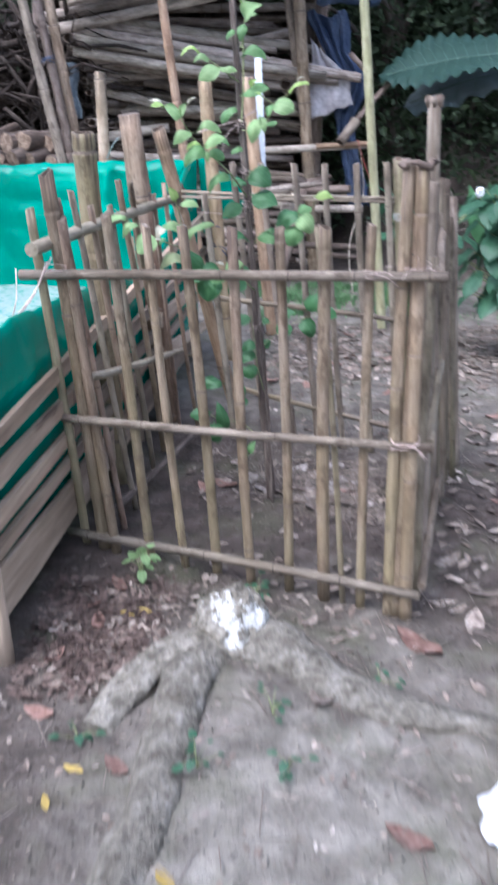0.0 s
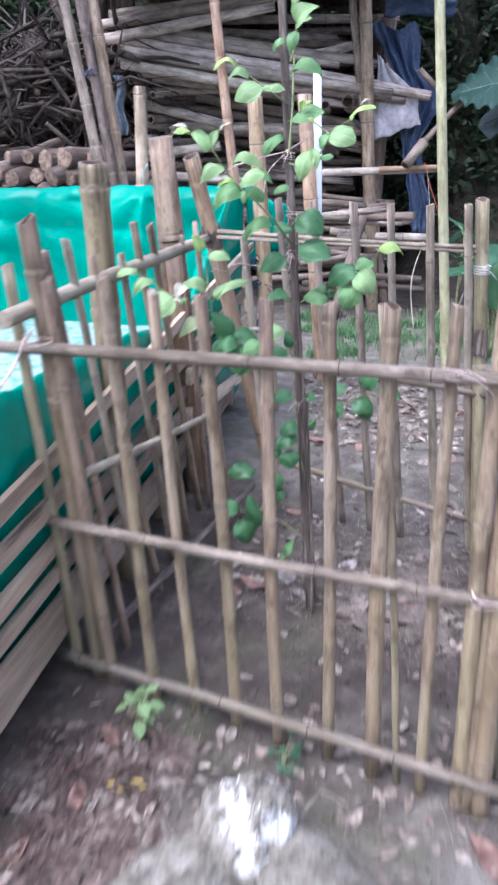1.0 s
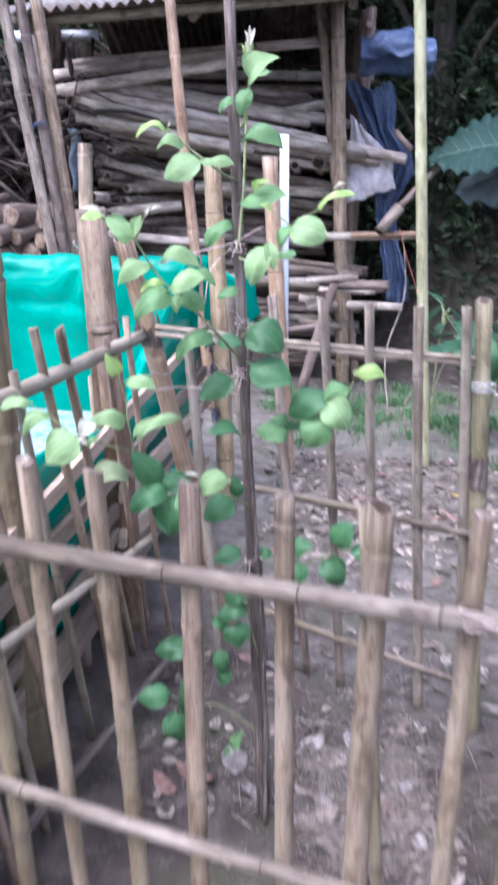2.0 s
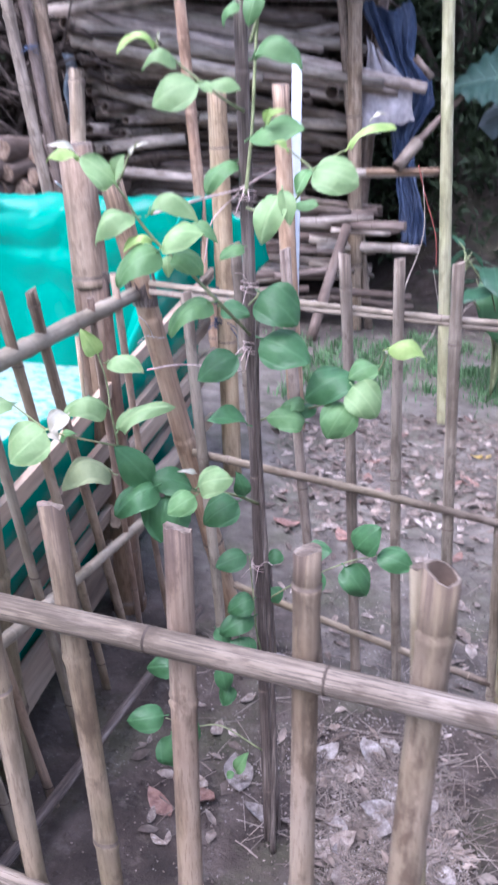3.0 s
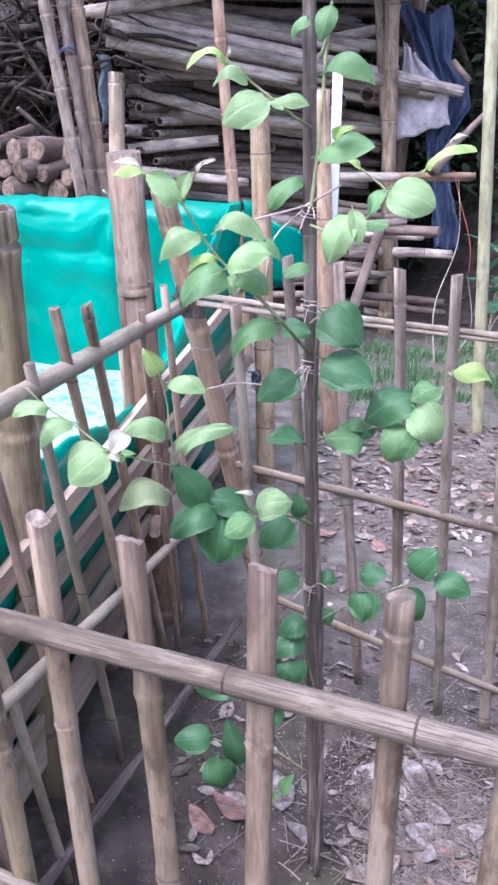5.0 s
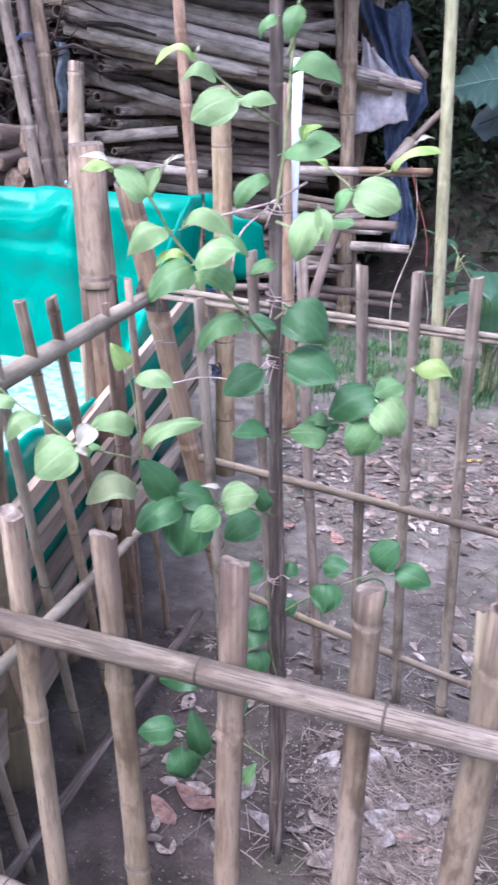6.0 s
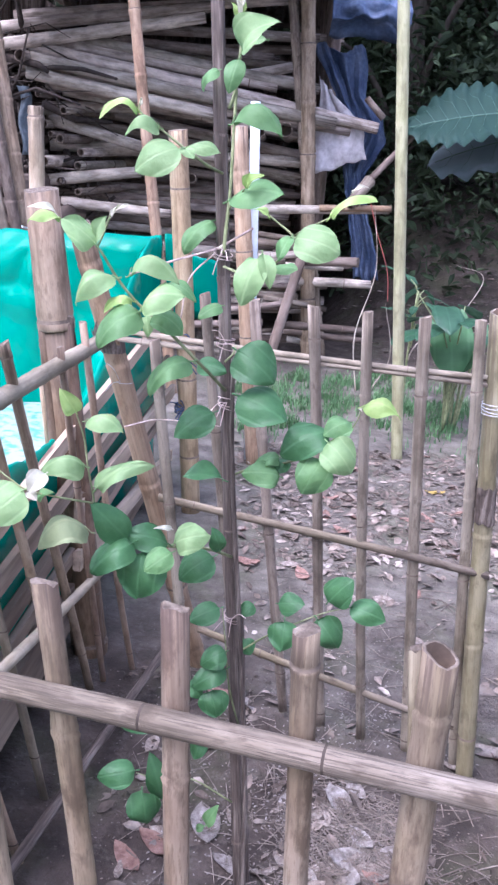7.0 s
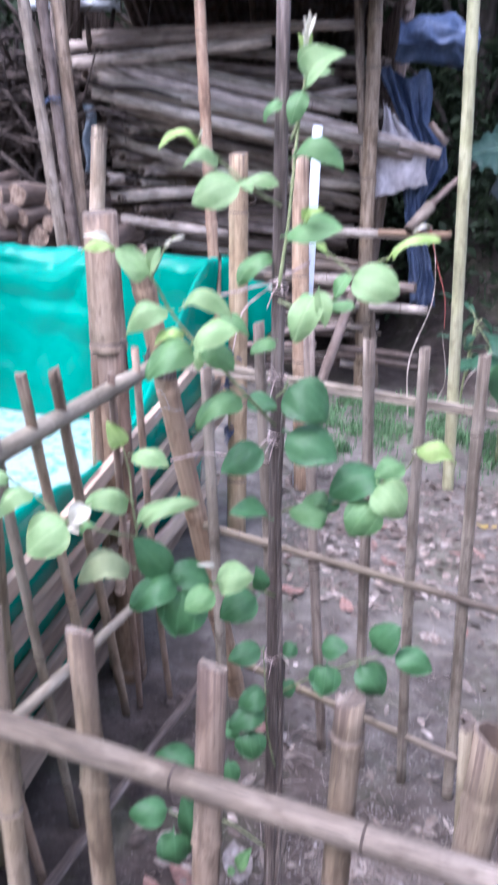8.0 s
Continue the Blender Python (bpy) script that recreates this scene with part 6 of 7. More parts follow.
for j in range(rows):
    for i in range(cols):
        a, b = 2 * math.pi * i / cols, math.pi / 2 * j / (rows - 1)
        q = Vector((math.cos(a) * math.cos(b), math.sin(a) * math.cos(b), math.sin(b)))
        k = 1 + 0.26 * noise.noise(q * 1.6 + Vector((3, 1, 0))) + 0.12 * noise.noise(q * 4) + 0.04 * noise.noise(q * 13)
        verts.append((0.045 + 0.105 * q.x * k, 1.77 + 0.115 * q.y * k, 0.0 + 0.155 * q.z * k - 0.03 * q.y))
for j in range(rows - 1):
    for i in range(cols):
        w = (i + 1) % cols
        faces.append((j * cols + i, j * cols + w, (j + 1) * cols + w, (j + 1) * cols + i))
crown = mesh_of("crown", verts, faces, [M_ROOT, M_PAINT])
for p in crown.polygons:
    c = p.center
    blot = noise.noise(Vector((c.x * 15 + 2, c.y * 11, c.z * 15))) + 0.35 * noise.noise(c * 40) + 0.42 * noise.noise(c * 70) + 0.42 * noise.noise(c * 170) + 0.34 * max(0, 1 - (c - Vector((0.04, 1.70, 0.115))).length / 0.085)
    if c.z > 0.06 and blot > 0.13 and c.y < 1.84:
        p.material_index = 1
put("crown", crown, stump, None, "flaking white paint on grey bark")


# ---- litter ----
def dead_leaf_mesh(form, material):
    rng = random.Random(form * 31 + 7)
    wide, curl, cup = rng.uniform(0.36, 0.56), rng.uniform(0.02, 0.15), rng.uniform(0.05, 0.28)
    verts, faces, rows, cols = [], [], 9, 6
    for k in (0, 1):
        for j in range(rows):
            t = j / (rows - 1)
            w = wide / 2 * (math.sin(math.pi * t ** 0.9) ** 0.7 if 0 < t < 1 else 0.03)
            for i in range(cols):
                s = 2 * i / (cols - 1) - 1
                verts.append((s * w, t - 0.5, cup * s * s * w + curl * (2 * t - 1) ** 2 + 0.03 * math.sin(9 * t + 3 * s + form) - 0.012 * k))
    for j in range(rows - 1):
        for i in range(cols - 1):
            q = j * cols + i
            faces.append((q, q + 1, q + cols + 1, q + cols))
            q += rows * cols
            faces.append((q, q + cols, q + cols + 1, q + 1))
    return mesh_of("dead_leaf", verts, faces, material)


DEAD = [dead_leaf_mesh(i, M_DEAD) for i in range(7)]
PALE = [dead_leaf_mesh(i + 30, M_DEADPALE) for i in range(4)]
RUST = [dead_leaf_mesh(i + 10, M_DEADRED) for i in range(3)]
GOLD = [dead_leaf_mesh(i + 20, M_YELLOW) for i in range(2)]


def fallen(x, y, size, turn, me, say, tilt=0.12):
    m = pose(x, y, height(x, y) + 0.004, random.uniform(-tilt, tilt) * 57, random.uniform(-tilt, tilt) * 57, turn) @ Matrix.Diagonal((size, size, size, 1))
    tagged(put("fallen_leaf", me, None, m), say, "leaf", "fallen leaves")


random.seed(21)
BUFF, RUSTY, GOLDEN = "curled pale brown dead leaf on the soil", "large rust-coloured dead leaf on the soil", "yellow fallen leaf on the soil"
for x, y, s, a in ((0.527, 1.785, 0.15, 40), (-0.40, 1.50, 0.08, 70), (-0.19, 1.30, 0.07, 50), (-0.30, 2.08, 0.10, 30), (-0.33, 1.90, 0.09, 10), (-0.02, 2.84, 0.12, 55), (0.397, 1.129, 0.10, 60)):
    fallen(x, y, s, a, random.choice(RUST), RUSTY)
for x, y, s, a in ((-0.316, 1.201, 0.045, 20), (-0.28, 1.30, 0.05, 70), (-0.23, 1.93, 0.09, 85), (1.02, 5.05, 0.09, 80), (-0.06, 1.02, 0.07, 30)):
    fallen(x, y, s, a, random.choice(GOLD), GOLDEN)
for x, y, s, a in ((0.09, 3.40, 0.075, 80), (0.16, 4.20, 0.10, 80), (0.36, 4.15, 0.09, 20)):
    fallen(x, y, s, a, RUST[1], RUSTY)
fallen(0.072, 2.915, 0.13, 8, PALE[2], "long pale curled dead leaf beside the stake")
fallen(0.128, 2.80, 0.085, 70, PALE[0], "large bleached dead leaf on the straw heap", 0.35)
fallen(0.165, 3.36, 0.085, 70, PALE[1], BUFF, 0.35)
fallen(-0.088, 2.80, 0.09, 40, RUST[0], RUSTY)
fallen(0.445, 2.775, 0.085, 60, RUST[2], RUSTY)
fallen(0.27, 2.72, 0.13, 120, DEAD[4], BUFF)
fallen(0.265, 1.54, 0.13, -25, DEAD[1], BUFF)
for i in range(170):  # a drift of leaves beyond the rear panel
    x, y = random.uniform(0.1, 2.3), random.gauss(4.8, 0.5)
    if 3.6 < y < 5.9:
        fallen(x, y, random.uniform(0.03, 0.10), random.uniform(0, 360), random.choice(DEAD + RUST[:2]), BUFF, 0.3)
for i in range(9):
    x, y = random.gauss(0.37, 0.08), random.gauss(2.85, 0.19)
    fallen(x, y, random.uniform(0.05, 0.11), random.uniform(0, 360), random.choice(DEAD), BUFF, 0.3)
for i in range(11):
    x, y = random.gauss(0.37, 0.09), random.gauss(2.80, 0.17)
    fallen(x, y, random.uniform(0.05, 0.11), random.uniform(0, 360), random.choice(PALE), "large bleached dead leaf on the straw heap", 0.35)
for i in range(22):  # inside the fence
    x, y = random.uniform(-0.15, 0.6), random.uniform(2.15, 3.2)
    fallen(x, y, random.uniform(0.03, 0.075), random.uniform(0, 360), random.choice(DEAD), BUFF, 0.25)
for i in range(55):  # along the right-hand path and round the stump
    x, y = random.uniform(0.62, 1.6), random.uniform(1.6, 3.8)
    fallen(x, y, random.uniform(0.05, 0.12), random.uniform(0, 360), random.choice(DEAD + RUST[:1]), BUFF, 0.25)
for i in range(18):
    x, y = random.uniform(-0.45, 0.55), random.uniform(1.6, 2.2)
    fallen(x, y, random.uniform(0.03, 0.075), random.uniform(0, 360), random.choice(DEAD + RUST[:1]), BUFF, 0.2)


def crumbs(name, boxes, label, size, material, flat):
    """Loose bits lying on the soil: straw or chips."""
    verts, faces = [], []
    for x0, x1, y0, y1, count in boxes:
        for i in range(count):
            x, y = random.uniform(x0, x1), random.uniform(y0, y1)
            z, a = height(x, y), random.uniform(0, 6.3)
            L, w = random.uniform(*size), random.uniform(0.0007, 0.0018) if flat else random.uniform(0.001, 0.003)
            d = Vector((math.cos(a), math.sin(a), random.uniform(-0.05, 0.18)))
            p = Vector((x, y, z + 0.004))
            if flat:
                tube(verts, faces, [p - d * L / 2, p + Vector((0, 0, 0.003)), p + d * L / 2], [w, w, w * 0.6], 4)
            else:
                s = Vector((-d.y, d.x, 0)) * w
                b = len(verts)
                up = Vector((0, 0, w * 0.7))
                verts += [p - d * L / 2 - s * 0.6, p - d * L / 2 + s, p + d * L / 2 + s * 0.5, p + d * L / 2 - s, p - s * 0.4 + up, p + s * 0.5 + up]
                faces += [(b, b + 3, b + 5, b + 4), (b + 3, b + 2, b + 5), (b + 2, b + 1, b + 4, b + 5), (b + 1, b, b + 4)]
    tagged(put(name, mesh_of(name, verts, faces, material, False)), label, "litter", kind="stuff")


crumbs("straw_litter", ((0.21, 0.58, 2.55, 3.1, 300), (0.28, 0.54, 2.62, 2.98, 260), (-0.1, 0.7, 2.7, 3.5, 190), (0.2, 2.2, 3.5, 4.2, 260), (0.2, 2.2, 4.2, 5.6, 2300), (0.65, 1.6, 1.5, 3.5, 260), (-0.4, 0.6, 1.4, 2.1, 120), (-0.5, 0.7, 0.9, 1.7, 130)), "dry straw and twigs strewn over the soil", (0.045, 0.15), M_STRAW, True)
crumbs("pale_crumbs", ((0.23, 0.58, 2.55, 3.15, 900), (0.28, 0.55, 2.6, 3.0, 1300), (0.07, 0.3, 2.75, 3.05, 130), (0.30, 0.75, 3.1, 3.8, 420), (0.42, 0.56, 3.3, 3.45, 120), (-0.1, 0.5, 2.6, 3.5, 260)), "pale crumbs of leaf and husk on the soil", (0.003, 0.009), M_DEADPALE, False)
crumbs("leaf_crumbs", ((0.10, 0.65, 2.4, 3.1, 1000), (-0.25, 0.7, 2.6, 3.5, 600), (0.1, 2.3, 3.5, 5.6, 1300), (0.6, 1.7, 1.3, 3.6, 350), (-0.5, 0.6, 0.9, 2.2, 200)), "crumbled dead leaves and chips on the soil", (0.002, 0.006), M_STRAW, False)


def litter(boxes, name="leaf_litter", material=M_LITTER, label="brown leaf litter trodden into the soil"):
    """Many small curled dead leaves or chips, trodden into the soil."""
    verts, faces = [], []
    for x0, x1, y0, y1, count, size in boxes:
        for i in range(count):
            x, y = random.uniform(x0, x1), random.uniform(y0, y1)
            a, L = random.uniform(0, 6.3), size * random.uniform(0.5, 1.4)
            d = Vector((math.cos(a), math.sin(a), random.uniform(-0.15, 0.35)))
            s = Vector((-math.sin(a), math.cos(a), random.uniform(-0.3, 0.5))) * L * random.uniform(0.16, 0.3)
            p = Vector((x, y, height(x, y) + 0.003))
            up = Vector((0, 0, L * random.uniform(0.03, 0.14)))
            b = len(verts)
            verts += [p, p + d * L * 0.35 + s + up, p + d * L * 0.75 + s * 0.7 + up, p + d * L, p + d * L * 0.75 - s * 0.8 + up * 0.8, p + d * L * 0.35 - s + up * 0.6, p + d * L * 0.5]
            faces += [(b, b + 1, b + 6), (b + 1, b + 2, b + 6), (b + 2, b + 3, b + 6), (b + 3, b + 4, b + 6), (b + 4, b + 5, b + 6), (b + 5, b, b + 6)]
    tagged(put(name, mesh_of(name, verts, faces, material, False)), label, "litter", kind="stuff")


litter(((0.1, 2.4, 3.5, 4.2, 260, 0.035), (0.1, 2.4, 4.15, 5.6, 2100, 0.045), (0.2, 0.58, 2.5, 3.1, 150, 0.034), (-0.2, 0.7, 2.7, 3.5, 70, 0.04), (0.65, 1.7, 1.5, 3.6, 420, 0.055), (-0.45, 0.55, 1.72, 2.25, 200, 0.035), (-0.45, -0.08, 1.6, 2.1, 170, 0.028), (-0.5, 0.6, 0.9, 1.75, 260, 0.02), (1.0, 3.0, 7.2, 9.0, 260, 0.06)))

litter(((-0.50, -0.14, 1.55, 2.12, 1100, 0.026), (-0.42, -0.20, 1.65, 2.0, 700, 0.022)), "bark_mulch", M_MULCH, "dark reddish-brown rotted bark strewn beside the crate")


def clods(boxes):
    """Small lumps of earth."""
    verts, faces = [], []
    for x0, x1, y0, y1, count in boxes:
        for i in range(count):
            x, y, r = random.uniform(x0, x1), random.uniform(y0, y1), 0.002 + 0.009 * random.random() ** 3
            c, b = Vector((x, y, height(x, y) + r * 0.2)), len(verts)
            for q in ((1, 0, 0), (0.2, 1, 0), (-1, 0.1, 0), (-0.1, -1, 0), (0, 0, 0.8)):
                verts.append(c + Vector(q) * r * random.uniform(0.6, 1.3))
            faces += [(b, b + 1, b + 4), (b + 1, b + 2, b + 4), (b + 2, b + 3, b + 4), (b + 3, b, b + 4)]
    tagged(put("soil_clods", mesh_of("soil_clods", verts, faces, M_SOIL, False)), "loose crumbs of brown earth", "soil", kind="stuff")


clods(((-0.6, 0.7, 0.85, 2.2, 3000), (-0.3, 0.7, 2.1, 3.5, 1600), (0.6, 1.8, 1.4, 3.6, 1500), (0.0, 2.3, 3.5, 5.6, 2500)))


def tufts():
    verts, faces = [], []
    spots = [(random.uniform(0.05, 1.5), random.gauss(6.55, 0.36)) for i in range(70)]
    for i in range(5600):
        cx, cy = spots[i % 70]
        x, y = random.gauss(cx, 0.045), random.gauss(cy, 0.045)
        if i % 11 == 0:
            x, y = random.uniform(0.1, 2.4), random.uniform(5.6, 7.4)
        z, a, L = height(x, y), random.uniform(0, 6.3), random.uniform(0.025, 0.085)
        lean = Vector((math.cos(a), math.sin(a), 0)) * L * random.uniform(0.2, 0.7)
        s = Vector((-math.sin(a), math.cos(a), 0)) * random.uniform(0.002, 0.004)
        p = Vector((x, y, z - 0.005))
        b = len(verts)
        m, t = p + lean * 0.35 + Vector((0, 0, L * 0.6)), p + lean + Vector((0, 0, L * 0.9))
        verts += [p - s, p + s, m + s * 0.8, m - s * 0.8, t]
        faces += [(b, b + 1, b + 2, b + 3), (b + 3, b + 2, b + 4)]
    tagged(put("grass", mesh_of("grass", verts, faces, M_GRASS, False)), "short green grass tufts before the shed", "grass", kind="stuff")


tufts()


# ---- broad-leaved plants ----
def blade_mesh(form, notch, material, lobes=0):
    """A broad leaf along y, 1 long; notch: how deep the lobes at the stalk run back; lobes: waves along the edge."""
    rng, rows, cols = random.Random(form + 3), 13 if not lobes else 52, 13
    droop, fold = rng.uniform(0.12, 0.3), rng.uniform(0.06, 0.2)
    verts, faces = [], []
    for j in range(rows):
        t = j / (rows - 1)
        w = 0.40 * (math.sin(math.pi * (0.16 + 0.84 * t)) ** (0.5 if lobes else 0.8) if t < 1 else 0.01)
        for i in range(cols):
            s = 2 * i / (cols - 1) - 1
            back = notch * s * s * (1 - t) ** 2
            rim = 1 + ((0.16 + 0.06 * math.sin(5 * t + 3 * s)) * abs(math.sin(lobes * t * 3.14)) ** 0.8 - 0.08 if lobes and abs(s) > 0.9 else 0)
            verts.append((s * w * rim, t - back, fold * abs(s) * w - droop * t * t - 0.05 * s * s + ((0.055 * abs(math.sin(lobes * (t - 0.06 * abs(s)) * 3.14)) * abs(s) ** 1.3 + 0.035 * math.sin(9 * t + 2 * s) * s * s) if lobes else 0.018 * math.sin(16 * t) * abs(s))))
    for j in range(rows - 1):
        for i in range(cols - 1):
            q = j * cols + i
            faces.append((q, q + 1, q + cols + 1, q + cols))
    if not lobes:
        return mesh_of("blade", verts, faces, material)
    flat, spot = len(faces), lambda j, i: Vector(verts[max(0, min(rows - 1, j)) * cols + i]) + Vector((0, 0, 0.004))
    tube(verts, faces, [spot(j, cols // 2) for j in range(0, rows, 4)], 0.005, 5)
    for k in range(1, lobes):
        end = int((k + 0.5) / lobes * (rows - 1))
        for way in (-1, 1):
            tube(verts, faces, [spot(end - 5 + 5 * q // 4, cols // 2 + way * q) for q in range(cols // 2 + 1)], [0.003 - 0.0005 * q for q in range(cols // 2 + 1)], 4)
    me = mesh_of("blade", verts, faces, [material, M_VEIN])
    for p in me.polygons[flat:]:
        p.material_index = 1
    return me


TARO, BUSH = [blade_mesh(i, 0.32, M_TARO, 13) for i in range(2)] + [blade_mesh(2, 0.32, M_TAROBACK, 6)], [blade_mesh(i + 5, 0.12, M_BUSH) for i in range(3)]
HEART = [blade_mesh(i + 14, 0.30, LEAF["d"]) for i in range(2)]
POINTED = [blade_mesh(i + 17, 0.02, M_BUSH) for i in range(2)]
for me in POINTED:
    me.transform(Matrix.Diagonal((0.42, 1, 1, 1)))
BRIGHT = [blade_mesh(i + 8, 0.12, LEAF["l"]) for i in range(2)]


def broad_leaf(parent, foot, tip_base, length, yaw, pitch, me, r=0.012, roll=0.0):
    """A stalk from foot to the leaf, and the blade there."""
    verts, faces = [], []
    foot, top = Vector(foot), Vector(tip_base)
    bow = (foot + top) / 2 + Vector(((foot - top).x * 0.25, (foot - top).y * 0.25, abs(top.z - foot.z) * 0.12))
    pts = smooth_path([foot, bow, top], 6)
    tube(verts, faces, pts, [r * (1 - 0.5 * i / (len(pts) - 1)) for i in range(len(pts))], 7)
    stalk = put("stalk", mesh_of("stalk", verts, faces, M_SHOOT), parent)
    put("blade", me, stalk, pose(*top, 0, 0, yaw) @ pose(0, 0, 0, pitch, roll, 0) @ Matrix.Diagonal((length, length, length, 1)))


random.seed(8)
taro = thing("taro_plant", (2.35, 7.5, height(2.35, 7.5)), "elephant-ear plant with one huge scalloped leaf", "plant")
foot = (2.35, 7.5, height(2.35, 7.5))
broad_leaf(taro, foot, (2.02, 7.25, 1.76), 1.0, 86, -2, TARO[0], 0.022, -25)
broad_leaf(taro, foot, (2.10, 7.45, 1.64), 0.86, 84, -8, TARO[2], 0.018, -32)
broad_leaf(taro, foot, (2.75, 7.4, 1.55), 0.70, -60, -15, TARO[1], 0.018, 20)
yam = thing("taro_plant", (1.25, 6.0, 0), "small broad-leaved plant behind the rear panel", "plant")
for k in range(11):
    a = 0.57 * k + random.uniform(-0.2, 0.2)
    q = (1.20 + random.uniform(0.06, 0.30) * math.cos(a), 5.95 + 0.12 * math.sin(a), random.uniform(0.50, 0.80))
    broad_leaf(yam, (1.25, 6.0, 0), q, random.uniform(0.13, 0.21), math.degrees(a) - 90 + random.uniform(-25, 25), random.uniform(-45, 10), BUSH[k % 3], 0.006)
broad_leaf(yam, (1.30, 6.05, 0), (1.20, 5.98, 0.60), 0.30, 175, -58, HEART[0], 0.009, 8)
broad_leaf(yam, (1.32, 6.05, 0), (1.33, 5.98, 0.56), 0.24, 150, -64, HEART[1], 0.009, -10)
broad_leaf(yam, (1.34, 6.10, 0), (1.62, 6.05, 0.78), 0.34, 200, -70, HEART[0], 0.010, 5)
shrub = thing("seedling", (1.06, 6.25, 0), "young plant with long pointed green leaves before the bank", "seedling")
for k in range(11):
    a, z = 0.9 * k + random.uniform(-0.3, 0.3), 0.50 + 0.028 * k
    q = (1.06 + 0.05 * math.cos(a), 6.25 + 0.05 * math.sin(a), z)
    broad_leaf(shrub, (1.06, 6.25, z - 0.10), q, random.uniform(0.13, 0.19), math.degrees(a) - 90, random.uniform(-30, 35), POINTED[k % 2], 0.005)
verts, faces = [], []
tube(verts, faces, smooth_path([(1.06, 6.25, -0.02), (1.05, 6.25, 0.35), (1.06, 6.25, 0.72)], 6), 0.007, 6)
put("stem", mesh_of("stem", verts, faces, M_SHOOT), shrub)
bush = thing("bush", (1.72, 4.85, 0), "leafy green bush with a white flower beside the path", "bush")
for i in range(90):
    a, z = random.uniform(0, 6.3), random.uniform(0.3, 0.95)
    x, y = 1.53 + 0.30 * math.cos(a) * random.uniform(0.4, 1), 4.75 + 0.26 * math.sin(a) * random.uniform(0.4, 1)
    broad_leaf(bush, (1.72 + random.uniform(-0.08, 0.08), 4.85, 0), (x, y, z), random.uniform(0.10, 0.18), math.degrees(a) - 90 + random.uniform(-40, 40), random.uniform(-60, -15), random.choice(BUSH), 0.006)
verts, faces = [], []
for k in range(7):
    a = k * 0.9
    tube(verts, faces, [(1.235, 4.55, 0.93), (1.235 + (0.016 + 0.006 * (k % 3)) * math.cos(a), 4.53 + 0.008 * (k % 2), 0.93 + (0.02 + 0.006 * (k % 2)) * math.sin(a))], [0.004, 0.010], 5)
put("flower", mesh_of("flower", verts, faces, M_RAG), bush, None, "white flower")
weed = thing("weed", (-0.24, 2.117, 0), "bright green seedling beside the bottom rail", "weed")
for i in range(12):
    a = random.uniform(0, 6.3)
    q = (-0.24 + 0.03 * math.cos(a), 2.117 + 0.03 * math.sin(a), random.uniform(0.03, 0.09))
    broad_leaf(weed, (-0.24, 2.117, -0.01), q, random.uniform(0.026, 0.042), math.degrees(a) - 90, random.uniform(-30, 20), BRIGHT[i % 2], 0.002)
for wx, wy, n in ((0.10, 2.03, 12), (-0.29, 1.40, 7), (-0.02, 1.30, 10), (0.14, 1.46, 10), (0.17, 1.30, 7), (0.40, 1.62, 5)):
    low = thing("weed", (wx, wy, 0), "tiny dark green weed in the soil", "weed", "small weeds")
    for i in range(n):
        a, d = random.uniform(0, 6.3), random.uniform(0.01, 0.05)
        broad_leaf(low, (wx, wy, height(wx, wy) - 0.005), (wx + d * math.cos(a), wy + d * math.sin(a), height(wx, wy) + random.uniform(0.01, 0.05)), random.uniform(0.012, 0.026), math.degrees(a) - 90, random.uniform(-30, 20), BUSH[i % 3], 0.0012)

vine = thing("dry_vine", (0.85, 6.75, 0), "thin dry vine stems standing before the bank", "vine")
for q in (((0.85, 6.75, -0.02), (0.80, 6.72, 0.35), (0.88, 6.7, 0.75), (0.83, 6.7, 1.12)), ((1.15, 6.9, -0.02), (1.22, 6.85, 0.3), (1.45, 6.8, 0.42), (1.75, 6.8, 0.50)), ((1.55, 7.0, -0.02), (1.50, 7.0, 0.4), (1.62, 7.0, 0.72), (1.42, 6.95, 0.80)), ((0.95, 6.8, -0.02), (1.05, 6.8, 0.22), (0.98, 6.8, 0.55))):
    verts, faces = [], []
    pts = smooth_path(q, 7)
    tube(verts, faces, pts, [0.0055 - 0.004 * i / len(pts) for i in range(len(pts))], 5)
    put("vine_stem", mesh_of("vine_stem", verts, faces, M_STACK), vine)

crumbs("straw_heap", ((0.25, 0.53, 2.58, 3.02, 800),), "small heap of frayed grey fibres and straw", (0.02, 0.07), M_STRAW, True)
verts, faces = [], []
tube(verts, faces, smooth_path([(0.87, 7.2, 1.12), (0.93, 7.2, 0.95), (1.03, 7.2, 0.70), (1.06, 7.2, 0.50)], 6), 0.0035, 5)
tagged(put("red_cord", mesh_of("red_cord", verts, faces, M_RED)), "thin faded red cord hanging beside the blue sheet", "cord")

rag = sheet("plastic_bag", M_RAG, 34, 26, lambda u, v: (
    0.545 + 0.10 * soft((v - 0.5) / 0.35) + 0.24 * u + 0.025 * noise.noise(Vector((3, 7 * v, 1))) * (1 - u), 0.98 + 0.43 * v + 0.02 * noise.noise(Vector((7 * u, 5 * v, 8))), 0.012 + 0.04 * math.sin(3.1 * u) + 0.035 * noise.noise(Vector((9 * u, 14 * v, 2))) + 0.012 * noise.noise(Vector((25 * u, 30 * v, 5)))), 0.003)
tagged(rag, "crumpled white plastic bag on the soil", "plastic bag")


